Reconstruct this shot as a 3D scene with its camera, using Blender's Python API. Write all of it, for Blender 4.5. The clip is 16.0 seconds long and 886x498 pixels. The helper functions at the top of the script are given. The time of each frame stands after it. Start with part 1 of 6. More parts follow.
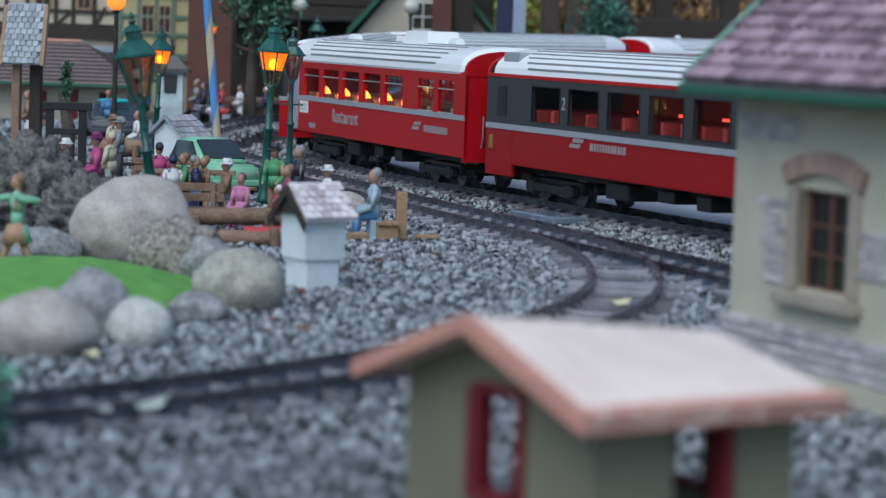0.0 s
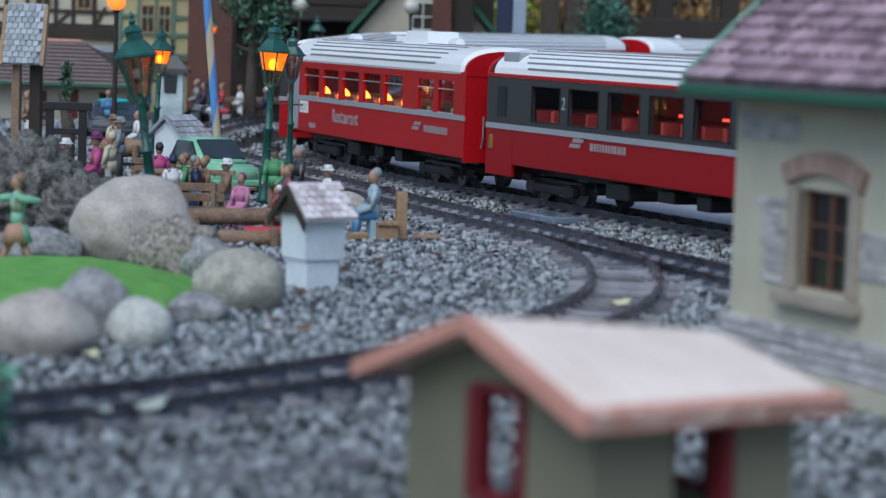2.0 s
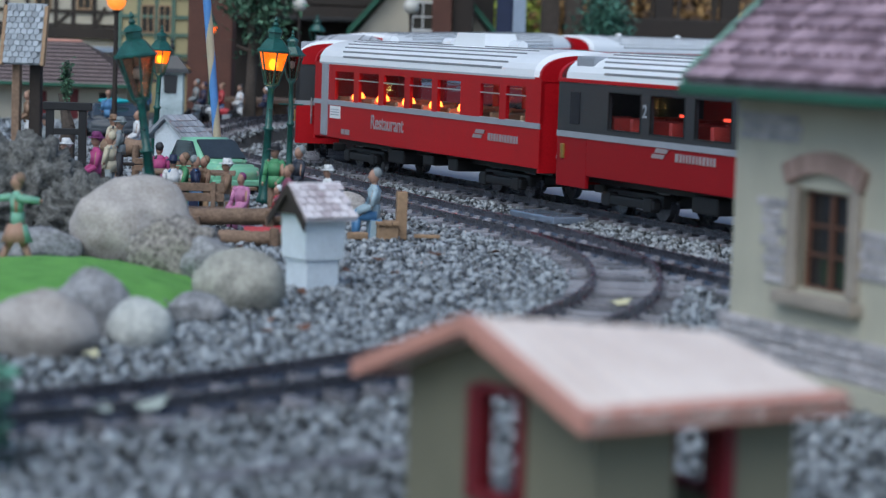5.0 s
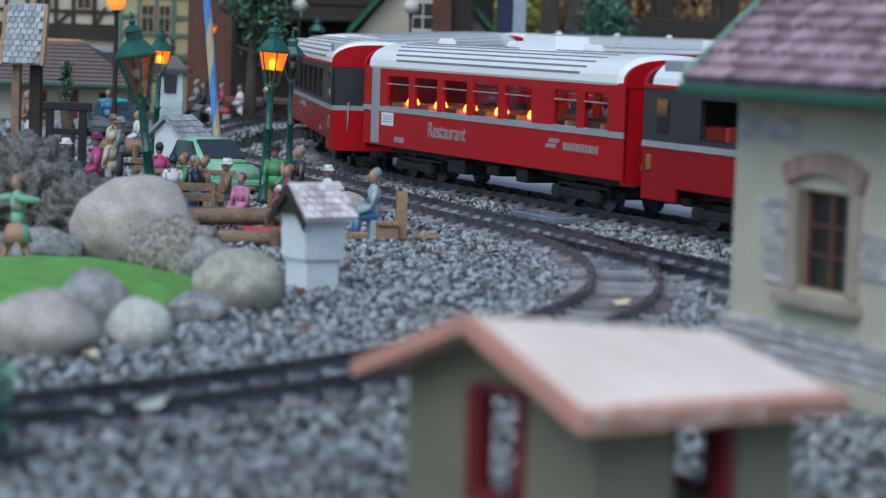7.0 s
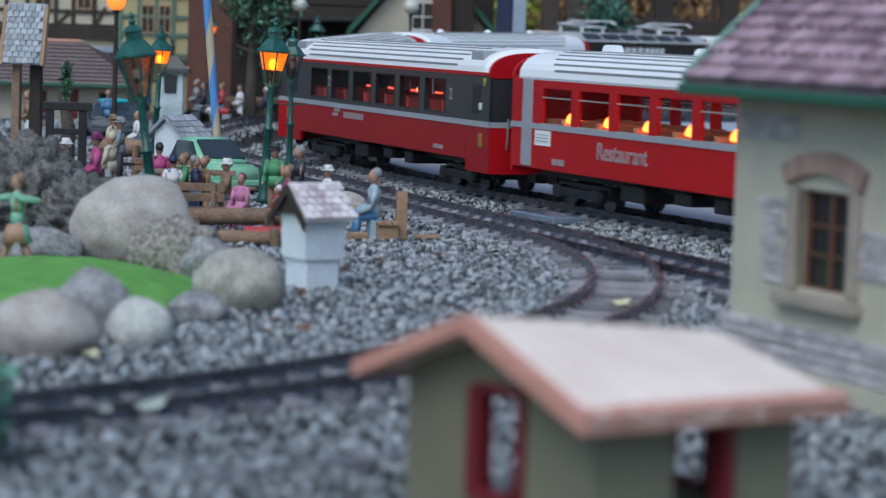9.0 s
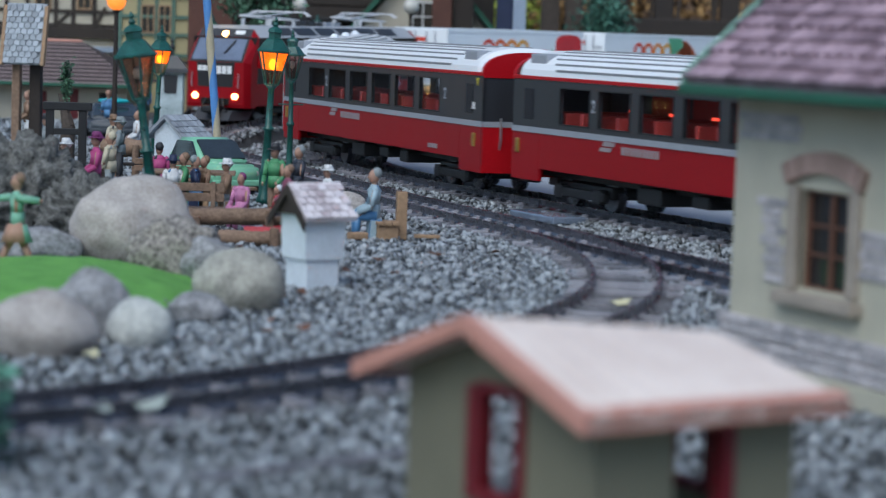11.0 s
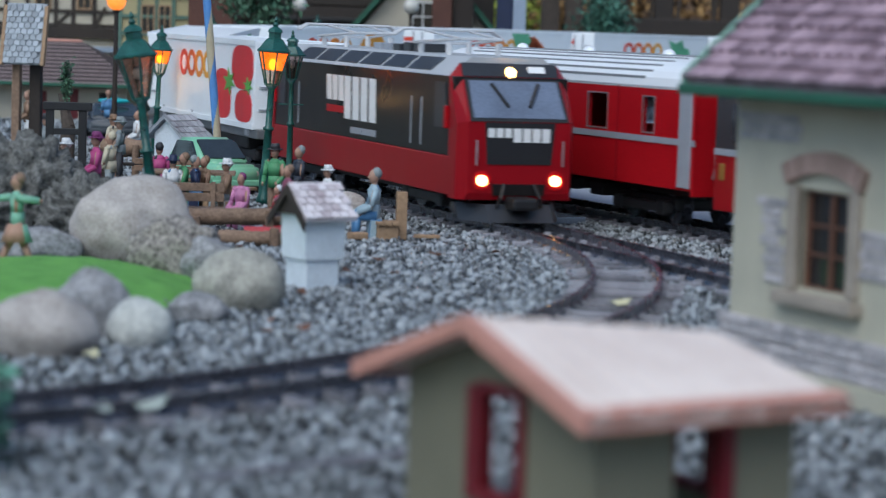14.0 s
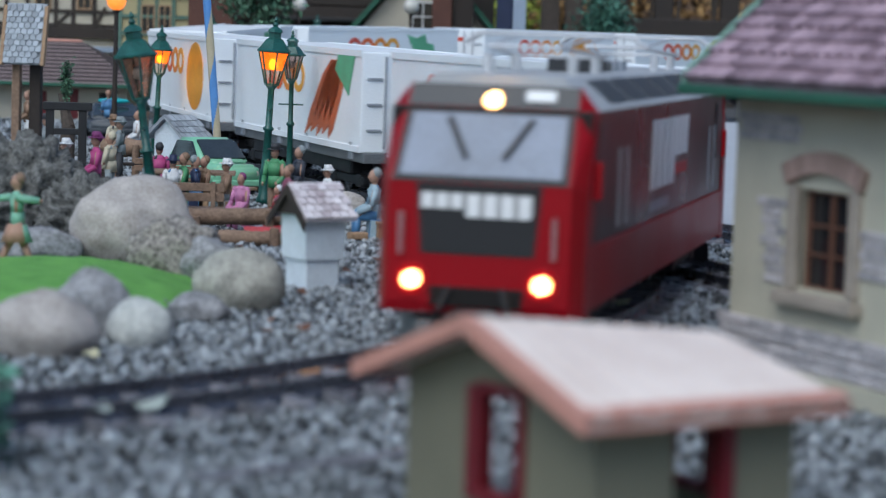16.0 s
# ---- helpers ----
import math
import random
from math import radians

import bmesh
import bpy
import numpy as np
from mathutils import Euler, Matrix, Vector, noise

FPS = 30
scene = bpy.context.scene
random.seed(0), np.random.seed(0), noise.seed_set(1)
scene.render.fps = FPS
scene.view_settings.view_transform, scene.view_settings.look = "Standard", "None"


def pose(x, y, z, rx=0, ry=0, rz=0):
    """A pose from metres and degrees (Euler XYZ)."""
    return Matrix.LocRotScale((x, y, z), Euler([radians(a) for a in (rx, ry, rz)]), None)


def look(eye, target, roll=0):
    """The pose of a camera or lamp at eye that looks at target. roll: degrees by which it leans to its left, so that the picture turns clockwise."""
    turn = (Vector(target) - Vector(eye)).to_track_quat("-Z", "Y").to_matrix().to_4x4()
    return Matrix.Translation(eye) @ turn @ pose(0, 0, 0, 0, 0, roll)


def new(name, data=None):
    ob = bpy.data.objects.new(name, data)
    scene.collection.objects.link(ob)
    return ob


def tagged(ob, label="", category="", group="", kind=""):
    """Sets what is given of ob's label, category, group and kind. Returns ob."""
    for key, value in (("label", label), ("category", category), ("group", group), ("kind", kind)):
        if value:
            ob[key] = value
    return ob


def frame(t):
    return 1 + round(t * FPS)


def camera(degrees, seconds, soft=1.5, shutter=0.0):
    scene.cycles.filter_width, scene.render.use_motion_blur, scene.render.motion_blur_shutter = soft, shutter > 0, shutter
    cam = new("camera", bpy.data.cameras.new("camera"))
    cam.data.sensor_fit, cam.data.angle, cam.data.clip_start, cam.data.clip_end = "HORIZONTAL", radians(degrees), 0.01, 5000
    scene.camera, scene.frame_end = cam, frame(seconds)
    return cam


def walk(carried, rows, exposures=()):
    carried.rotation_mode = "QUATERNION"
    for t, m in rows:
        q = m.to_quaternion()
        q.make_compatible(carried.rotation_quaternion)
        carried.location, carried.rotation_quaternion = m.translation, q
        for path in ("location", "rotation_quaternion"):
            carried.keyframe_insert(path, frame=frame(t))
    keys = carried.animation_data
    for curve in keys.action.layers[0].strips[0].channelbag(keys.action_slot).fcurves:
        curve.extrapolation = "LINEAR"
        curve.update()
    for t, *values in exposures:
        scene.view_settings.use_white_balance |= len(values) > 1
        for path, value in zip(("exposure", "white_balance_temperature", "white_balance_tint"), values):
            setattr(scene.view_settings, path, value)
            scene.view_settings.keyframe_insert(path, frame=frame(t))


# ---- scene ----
cam = camera(20.444, 16.0, soft=1.25, shutter=0.5)
STAND = look((0, 0, 0.1805), (0, 10 * math.cos(radians(5.123)), 0.1805 - 10 * math.sin(radians(5.123))), 1.949)
walk(cam, [(0, STAND), (16, STAND)], [(0, 0.5, 6000, 3), (16, 0.5, 6000, 3)])
# a long lens, focused on the carriages
cam.data.dof.use_dof = True
cam.data.dof.focus_distance = 2.6
cam.data.dof.aperture_fstop = 12.5

# ---- dusk under an even sky ----
world = bpy.data.worlds.new("world")
scene.world = world
world.use_nodes = True
wn = world.node_tree.nodes
sky = wn.new("ShaderNodeTexSky")
sky.sky_type = "NISHITA"
sky.sun_disc = False
sky.sun_elevation = radians(48)
sky.sun_rotation = radians(200)
sky.air_density, sky.dust_density, sky.ozone_density = 1.0, 1.5, 2.0
wn["Background"].inputs["Strength"].default_value = 0.10
world.node_tree.links.new(sky.outputs["Color"], wn["Background"].inputs["Color"])
sun = new("sun", bpy.data.lights.new("sun", "SUN"))
sun.data.energy, sun.data.angle, sun.data.color = 1.3, radians(55), (1.0, 0.96, 0.93)
sun.matrix_world = look((-0.9, -2.1, 3.0), (0, 0, 0))


# ---- materials ----
def material(name, colour, rough=0.6, metal=0.0, vary=0.25, scale=60, bump=0.15, fine=600, coat=0.0, island=0.0, each=0.0, tint=None, glow=0.0, spec=0.5):
    """A surface with stains at one scale and grain at another; island and each vary pieces among themselves."""
    m = bpy.data.materials.new(name)
    m.use_nodes = True
    n, l = m.node_tree.nodes, m.node_tree.links
    b = n["Principled BSDF"]
    where = n.new("ShaderNodeTexCoord")
    big, small = n.new("ShaderNodeTexNoise"), n.new("ShaderNodeTexNoise")
    for t, s, d in ((big, scale, 4), (small, fine, 3)):
        t.inputs["Scale"].default_value = s
        t.inputs["Detail"].default_value = d
        l.new(where.outputs["Object"], t.inputs["Vector"])
    add = n.new("ShaderNodeMath")
    add.operation = "ADD"
    l.new(big.outputs["Fac"], add.inputs[0])
    l.new(small.outputs["Fac"], add.inputs[1])
    last = add
    for amount, node, out in ((island, "ShaderNodeNewGeometry", "Random Per Island"), (each, "ShaderNodeObjectInfo", "Random")):
        if amount:
            g, mul = n.new(node), n.new("ShaderNodeMath")
            mul.operation = "MULTIPLY_ADD"
            l.new(g.outputs[out], mul.inputs[0])
            mul.inputs[1].default_value = amount
            l.new(last.outputs[0], mul.inputs[2])
            half = n.new("ShaderNodeMath")
            half.operation = "SUBTRACT"
            l.new(mul.outputs[0], half.inputs[0])
            half.inputs[1].default_value = amount / 2
            last = half
    ramp = n.new("ShaderNodeMapRange")
    ramp.inputs["From Min"].default_value, ramp.inputs["From Max"].default_value = 0.6, 1.4
    l.new(last.outputs[0], ramp.inputs["Value"])
    mix = n.new("ShaderNodeMix")
    mix.data_type = "RGBA"
    dark = [c * (1 - vary) for c in colour]
    light = [min(1, c * (1 + vary)) for c in (tint or colour)]
    mix.inputs["A"].default_value, mix.inputs["B"].default_value = (*dark, 1), (*light, 1)
    l.new(ramp.outputs["Result"], mix.inputs["Factor"])
    l.new(mix.outputs["Result"], b.inputs["Base Color"])
    rr = n.new("ShaderNodeMapRange")
    rr.inputs["To Min"].default_value, rr.inputs["To Max"].default_value = max(0.03, rough - 0.1), min(1, rough + 0.1)
    l.new(big.outputs["Fac"], rr.inputs["Value"])
    l.new(rr.outputs["Result"], b.inputs["Roughness"])
    b.inputs["Metallic"].default_value = metal
    b.inputs["Coat Weight"].default_value = coat
    b.inputs["Specular IOR Level"].default_value = spec
    if bump:
        k = n.new("ShaderNodeBump")
        k.inputs["Strength"].default_value = bump
        k.inputs["Distance"].default_value = 0.001
        l.new(small.outputs["Fac"], k.inputs["Height"])
        l.new(k.outputs["Normal"], b.inputs["Normal"])
    if glow:
        l.new(mix.outputs["Result"], b.inputs["Emission Color"])
        b.inputs["Emission Strength"].default_value = glow
    return m


def glass(name, colour=(0.9, 0.95, 1), rough=0.03):
    m = bpy.data.materials.new(name)
    m.use_nodes = True
    b = m.node_tree.nodes["Principled BSDF"]
    b.inputs["Base Color"].default_value = (*colour, 1)
    b.inputs["Roughness"].default_value = rough
    b.inputs["Transmission Weight"].default_value = 1
    b.inputs["IOR"].default_value = 1.09
    b.inputs["Specular IOR Level"].default_value = 0.15
    return m


RED = material("red_lacquer", (0.36, 0.005, 0.011), 0.34, vary=0.12, scale=14, bump=0.03, tint=(0.42, 0.007, 0.013), spec=0.16)
DEEP_RED = material("deep_red_lacquer", (0.27, 0.005, 0.011), 0.34, vary=0.12, scale=14, bump=0.03, spec=0.16)
CHARCOAL = material("charcoal_lacquer", (0.028, 0.03, 0.036), 0.38, vary=0.2, scale=20, bump=0.03)
BLACK = material("black_plastic", (0.012, 0.012, 0.014), 0.55, vary=0.3, bump=0.1)
STRIPE = material("grey_stripe", (0.30, 0.32, 0.36), 0.45, vary=0.12, bump=0.03)
ROOF_WHITE = material("white_roof_plastic", (0.80, 0.82, 0.85), 0.32, vary=0.06, scale=10, bump=0.03)
ROOF_RIB = material("roof_rib_grey", (0.24, 0.25, 0.27), 0.45, vary=0.15, bump=0.03)
ROOF_GREY = material("grey_roof_plastic", (0.44, 0.45, 0.47), 0.42, vary=0.12, scale=14, bump=0.03)
SILVER = material("silver_metal", (0.55, 0.56, 0.58), 0.35, 0.8, vary=0.15, bump=0.05)
WHITE_PRINT = material("white_print", (0.80, 0.80, 0.80), 0.5, vary=0.06, bump=0)
GREY_PRINT = material("pale_grey_print", (0.30, 0.25, 0.26), 0.5, vary=0.1, bump=0)
SEAT_RED = material("red_seat_plastic", (0.30, 0.025, 0.02), 0.6, vary=0.2)
INNER = material("dark_red_interior", (0.30, 0.045, 0.035), 0.7, vary=0.3)
PANE = glass("coach_pane")
BULB_RED = material("orange_bulb", (1.0, 0.14, 0.045), 0.5, vary=0.1, bump=0, glow=26)
BULB_BISTRO = material('warm_ceiling_bulb', (1.0, 0.30, 0.07), 0.5, vary=0.1, bump=0, glow=22)
TAN_INNER = material('tan_interior', (0.34, 0.19, 0.11), 0.7, vary=0.25)
BULB_SOFT = material("dim_orange_strip", (1.0, 0.06, 0.03), 0.5, vary=0.1, bump=0, glow=1.6)
TABLE_LAMP = material("table_lamp_glow", (1.0, 0.11, 0.012), 0.5, vary=0.15, bump=0, glow=8)
HEADLIGHT = material("headlight_glow", (1.0, 0.50, 0.16), 0.4, vary=0.05, bump=0, glow=9)
# pale blue in the cab glass colour stands for reflected sky
CAB_GLASS = material("cab_glass_painted_sky", (0.15, 0.18, 0.25), 0.10, vary=0.3, scale=22, bump=0, coat=0.2)
RAIL = material("dark_rail_metal", (0.085, 0.10, 0.13), 0.27, 0.75, vary=0.4, scale=50, bump=0.1, tint=(0.15, 0.15, 0.175))
# sleeper colour is lightened to blue-grey in place of reflected sky
SLEEPER = material("weathered_sleeper_sky_tint", (0.15, 0.148, 0.168), 0.36, vary=0.4, bump=0.4, each=0.7, tint=(0.25, 0.245, 0.27))
GRAVEL = material("gravel_stones", (0.090, 0.099, 0.108), 0.36, vary=0.65, scale=110, bump=0.3, island=1.3, tint=(0.222, 0.240, 0.256), spec=0.7)
GRAVEL_BED = material("gravel_bed", (0.070, 0.071, 0.074), 0.9, vary=0.6, scale=140, bump=0.8, fine=500)
PAVING = material("pale_grey_paving", (0.44, 0.45, 0.48), 0.7, vary=0.12, scale=20, bump=0.2, fine=300)


# ---- building blocks ----
def part(name, bm, mat, parent, label="", smooth=False):
    me = bpy.data.meshes.new(name)
    bm.normal_update()
    bm.to_mesh(me)
    bm.free()
    me.materials.append(mat)
    if smooth:
        me.shade_smooth()
    ob = new(name, me)
    ob.parent = parent
    if label:
        tagged(ob, label)
    return ob


def thing(name, label, category, m=None, group="", kind=""):
    ob = new(name)
    ob.empty_display_size = 0.02
    ob.matrix_world = m or Matrix()
    return tagged(ob, label, category, group, kind)


def add_box(bm, lo, hi, bevel=0.0, m=None):
    made = bmesh.ops.create_cube(bm, size=1)["verts"]
    lo, hi = Vector(lo), Vector(hi)
    for v in made:
        v.co = Vector([(a + b) / 2 + c * (b - a) for a, b, c in zip(lo, hi, v.co)])
    if bevel:
        edges = list({e for v in made for e in v.link_edges})
        made = bmesh.ops.bevel(bm, geom=edges, offset=bevel, segments=2, affect="EDGES", profile=0.6)["verts"]
        made = [v for v in made if v.is_valid]
    if m:
        bmesh.ops.transform(bm, matrix=m, verts=made)
    return bm


def box(lo, hi, bevel=0.0, m=None):
    return add_box(bmesh.new(), lo, hi, bevel, m)


def add_rod(bm, a, b, ra, rb=None, seg=10):
    a, b = Vector(a), Vector(b)
    rb = ra if rb is None else rb
    turn = (b - a).to_track_quat("Z", "Y").to_matrix().to_4x4()
    bmesh.ops.create_cone(bm, cap_ends=True, segments=seg, radius1=ra, radius2=rb, depth=(b - a).length,
                          matrix=Matrix.Translation((a + b) / 2) @ turn)
    return bm


def rod(a, b, ra, rb=None, seg=10):
    return add_rod(bmesh.new(), a, b, ra, rb, seg)


def add_ball(bm, c, r, sub=2, squash=(1, 1, 1), m=None):
    made = bmesh.ops.create_icosphere(bm, subdivisions=sub, radius=1)["verts"]
    for v in made:
        v.co = Vector(c) + Vector([r * k * q for k, q in zip(v.co, squash)])
    if m:
        bmesh.ops.transform(bm, matrix=m, verts=made)
    return bm


def ball(c, r, sub=2, squash=(1, 1, 1)):
    return add_ball(bmesh.new(), c, r, sub, squash)


def hull(points):
    bm = bmesh.new()
    bmesh.ops.convex_hull(bm, input=[bm.verts.new(q) for q in points])
    bmesh.ops.dissolve_limit(bm, angle_limit=0.01, verts=bm.verts, edges=bm.edges)
    return bm


def lathe(profile, seg=16, sides=None):
    """A turned shape about the z axis from (radius, z) pairs."""
    bm = bmesh.new()
    rings = []
    for r, z in profile:
        rings.append([bm.verts.new((r * math.cos(2 * math.pi * k / seg), r * math.sin(2 * math.pi * k / seg), z)) for k in range(seg)])
    for a, b in zip(rings, rings[1:]):
        for k in range(seg):
            bm.faces.new((a[k], a[(k + 1) % seg], b[(k + 1) % seg], b[k]))
    bm.faces.new(rings[0][::-1])
    bm.faces.new(rings[-1])
    return bm


def loft(sections):
    """Closed rings of equal count joined in order, with end caps."""
    bm = bmesh.new()
    rings = [[bm.verts.new(q) for q in s] for s in sections]
    n = len(rings[0])
    for a, b in zip(rings, rings[1:]):
        for k in range(n):
            bm.faces.new((a[k], a[(k + 1) % n], b[(k + 1) % n], b[k]))
    bm.faces.new(rings[0][::-1])
    bm.faces.new(rings[-1])
    bmesh.ops.recalc_face_normals(bm, faces=bm.faces)
    return bm


def pierced(x0, x1, z0, z1, y0, y1, holes):
    """A wall slab in the xz plane from y0 to y1 with rectangular openings (x0, x1, z0, z1)."""
    xs = sorted({x0, x1, *[h[0] for h in holes], *[h[1] for h in holes]})
    zs = sorted({z0, z1, *[h[2] for h in holes], *[h[3] for h in holes]})
    bm = bmesh.new()
    for a, b in zip(xs, xs[1:]):
        for c, d in zip(zs, zs[1:]):
            u, w = (a + b) / 2, (c + d) / 2
            if not any(h[0] < u < h[1] and h[2] < w < h[3] for h in holes):
                add_box(bm, (a, y0, c), (b, y1, d))
    bmesh.ops.remove_doubles(bm, verts=bm.verts, dist=1e-6)
    seen = {}
    for f in bm.faces:
        seen.setdefault(tuple(round(c, 5) for c in f.calc_center_median()), []).append(f)
    bmesh.ops.delete(bm, geom=[f for g in seen.values() if len(g) > 1 for f in g], context="FACES")
    return bm


def blob(c, size, seed, rough=0.12, freq=2.0, sub=3, flat=None):
    """An uneven rounded stone about c with half-sizes; flat cuts it off at that height."""
    bm = bmesh.new()
    bmesh.ops.create_icosphere(bm, subdivisions=sub, radius=1)
    off = Vector((seed * 7.3, seed * 3.1, seed * 1.7))
    for v in bm.verts:
        d = v.co.normalized()
        k = 1 + rough * noise.noise(d * freq + off) + rough * 0.35 * noise.noise(d * freq * 3.7 + off)
        v.co = Vector([a + s * k * q for a, s, q in zip(c, size, d)])
        if flat is not None and v.co.z < flat:
            v.co.z = flat
    return bm


# ---- the two railway lines, as polylines that start far off ----
RAIL_TOP = 0.014


def arc_line(start, heading, legs, step=0.01):
    """Points along legs of (length, turn per metre), from a start point and a heading."""
    points, (x, y), a = [start], start, heading
    for length, bend in legs:
        n = max(1, round(length / step))
        for _ in range(n):
            a += bend * length / n / 2
            x, y = x + math.cos(a) * length / n, y + math.sin(a) * length / n
            a += bend * length / n / 2
            points.append((x, y))
    return np.array(points)


class Line:
    def __init__(self, points, zero, climb=((0, 0),)):
        self.p, self.climb = points, climb
        d = np.hypot(*np.diff(points, axis=0).T)
        self.s = np.concatenate([[0], np.cumsum(d)]) - zero

    def at(self, s):
        i = int(np.clip(np.searchsorted(self.s, s) - 1, 0, len(self.s) - 2))
        u = (s - self.s[i]) / (self.s[i + 1] - self.s[i])
        return self.p[i] + u * (self.p[i + 1] - self.p[i])

    def lift(self, s):
        """How far the line has climbed above the gravel there."""
        return float(np.interp(s, *zip(*self.climb)))

    def heading(self, s):
        d = self.at(s + 0.01) - self.at(s - 0.01)
        return math.atan2(d[1], d[0])


def back_from(point, heading, legs, ahead, climb):
    """A line through a point with a heading; legs lead back from it, ahead leads on."""
    rear = arc_line(point, heading + math.pi, legs)[::-1]
    front = arc_line(point, heading, ahead)
    return Line(np.concatenate([rear, front[1:]]), sum(n for n, _ in legs), climb)


NEAR_HEADING = -1.1546
passenger_line = back_from((-0.0222, 2.7711), NEAR_HEADING, [(1.93, -1 / 1.55), (3.2, 0)], [(2.2, 0)], ((-1.5, 0.014), (-1.0, 0.006), (-0.6, 0)))
freight_line = back_from((-0.0457, 2.4328), -1.213, [(0.656, 0), (1.148, -1 / 1.2), (5.5, 0)], [(0.325, 0), (1.37, -1 / 1.0), (0.8, -1 / 1.25)], ((-2.2, 0.026), (-1.4, 0.018), (-0.9, 0.007), (-0.3, 0.003), (0, 0)))
straight_line = Line(arc_line((0.052, 2.172), -1.213, [(1.5, 0)]), 0)


# ---- ground ----
def ground_sheet():
    bm = bmesh.new()
    bmesh.ops.create_grid(bm, x_segments=90, y_segments=90, size=1)
    for v in bm.verts:
        v.co = Vector((math.copysign(abs(v.co.x) ** 4, v.co.x) * 80, 2 + math.copysign(abs(v.co.y) ** 4, v.co.y) * 80, 0))
        v.co.z = 0.0012 * noise.noise(v.co * 14) - 0.003
    ob = part("ground", bm, GRAVEL_BED, None)
    return tagged(ob, "dark damp earth bed beneath the grey gravel", "ground", kind="structure")


ground_sheet()


def distance_to(line, x, y):
    return float(np.min(np.hypot(line.p[:, 0] - x, line.p[:, 1] - y)))


def scatter_stones(name, label, spots, sizes, mat, seed):
    """Thousands of angular little stones in one mesh."""
    rng = np.random.default_rng(seed)
    bm = bmesh.new()
    bmesh.ops.create_icosphere(bm, subdivisions=1, radius=1)
    base = np.array([v.co for v in bm.verts])
    faces = np.array([[v.index for v in f.verts] for f in bm.faces])
    bm.free()
    n, k = len(spots), len(base)
    shape = base[None] * (1 + 0.3 * rng.standard_normal((n, k, 1)).clip(-1, 1))
    shape = shape * rng.uniform(0.6, 1.25, (n, 1, 3)) * np.array(sizes)[:, None, None]
    a = rng.uniform(0, 2 * np.pi, n)
    tilt = rng.uniform(-0.7, 0.7, n)
    c, s = np.cos(a)[:, None], np.sin(a)[:, None]
    y, z = shape[:, :, 1].copy(), shape[:, :, 2].copy()
    shape[:, :, 1], shape[:, :, 2] = y * np.cos(tilt)[:, None] - z * np.sin(tilt)[:, None], y * np.sin(tilt)[:, None] + z * np.cos(tilt)[:, None]
    x, y = shape[:, :, 0].copy(), shape[:, :, 1].copy()
    shape[:, :, 0], shape[:, :, 1] = x * c - y * s, x * s + y * c
    shape += np.array(spots)[:, None, :]
    me = bpy.data.meshes.new(name)
    tris = (faces[None] + (np.arange(n) * k)[:, None, None]).reshape(-1, 3)
    me.vertices.add(n * k)
    me.vertices.foreach_set("co", shape.reshape(-1).astype(np.float32))
    me.loops.add(len(tris) * 3)
    me.loops.foreach_set("vertex_index", tris.reshape(-1).astype(np.int32))
    me.polygons.add(len(tris))
    me.polygons.foreach_set("loop_start", np.arange(0, len(tris) * 3, 3, dtype=np.int32))
    me.update(calc_edges=True)
    me.materials.append(mat)
    return tagged(new(name, me), label, "gravel", kind="stuff")


def gravel_field():
    rng = np.random.default_rng(4)
    spots, sizes = [], []
    lines = (passenger_line, freight_line, straight_line)
    near = [(ln, ln.p[(ln.p[:, 1] < 5) & (abs(ln.p[:, 0]) < 1.2)]) for ln in lines]

    def fill(y0, y1, count, size):
        y = rng.uniform(y0, y1, count)
        x = rng.uniform(-1, 1, count) * (0.03 + 0.21 * y)
        keep = np.ones(count, bool)
        z = np.zeros(count)
        for ln, pts in near:
            d, up = np.full(count, 9.0), np.zeros(count)
            where = ln.s[(ln.p[:, 1] < 5) & (abs(ln.p[:, 0]) < 1.2)]
            for q, sq in zip(pts[::2], where[::2]):
                dq = np.hypot(x - q[0], y - q[1])
                up = np.where(dq < d, ln.lift(sq), up)
                d = np.minimum(d, dq)
            z = np.where(d < 0.060, np.where(d > 0.033, 0.0024, 0.0004) + up, z)
            keep &= ~((d < 0.045) & (rng.random(count) < 0.12))
        for xx, yy, zz, kk in zip(x, y, z, keep):
            if kk:
                spots.append((xx, yy, zz + rng.uniform(-0.002, 0.0015)))
                sizes.append(size * rng.choice([0.6, 0.8, 1.0, 1.2, 1.7]))

    fill(0.6, 1.3, 26000, 0.0017)
    fill(1.3, 2.0, 46000, 0.0020)
    fill(2.0, 2.8, 54000, 0.0019)
    fill(2.8, 4.4, 52000, 0.0022)
    # coarser cover to the sides and behind
    x, y = rng.uniform(-1.3, 1.3, 26000), rng.uniform(-0.6, 4.6, 26000)
    far = np.abs(x) > 0.03 + 0.21 * np.maximum(y, 0)
    far |= y < 0.6
    for ln, pts in near:
        for q in pts[::4]:
            far &= np.hypot(x - q[0], y - q[1]) > 0.06
    for xx, yy in zip(x[far], y[far]):
        spots.append((xx, yy, rng.uniform(-0.002, 0.0015)))
        sizes.append(0.0062 * rng.choice([0.7, 1.0, 1.3]))
    scatter_stones("gravel", "loose grey crushed gravel with mixed light and dark stones", spots, sizes, GRAVEL, 9)


gravel_field()


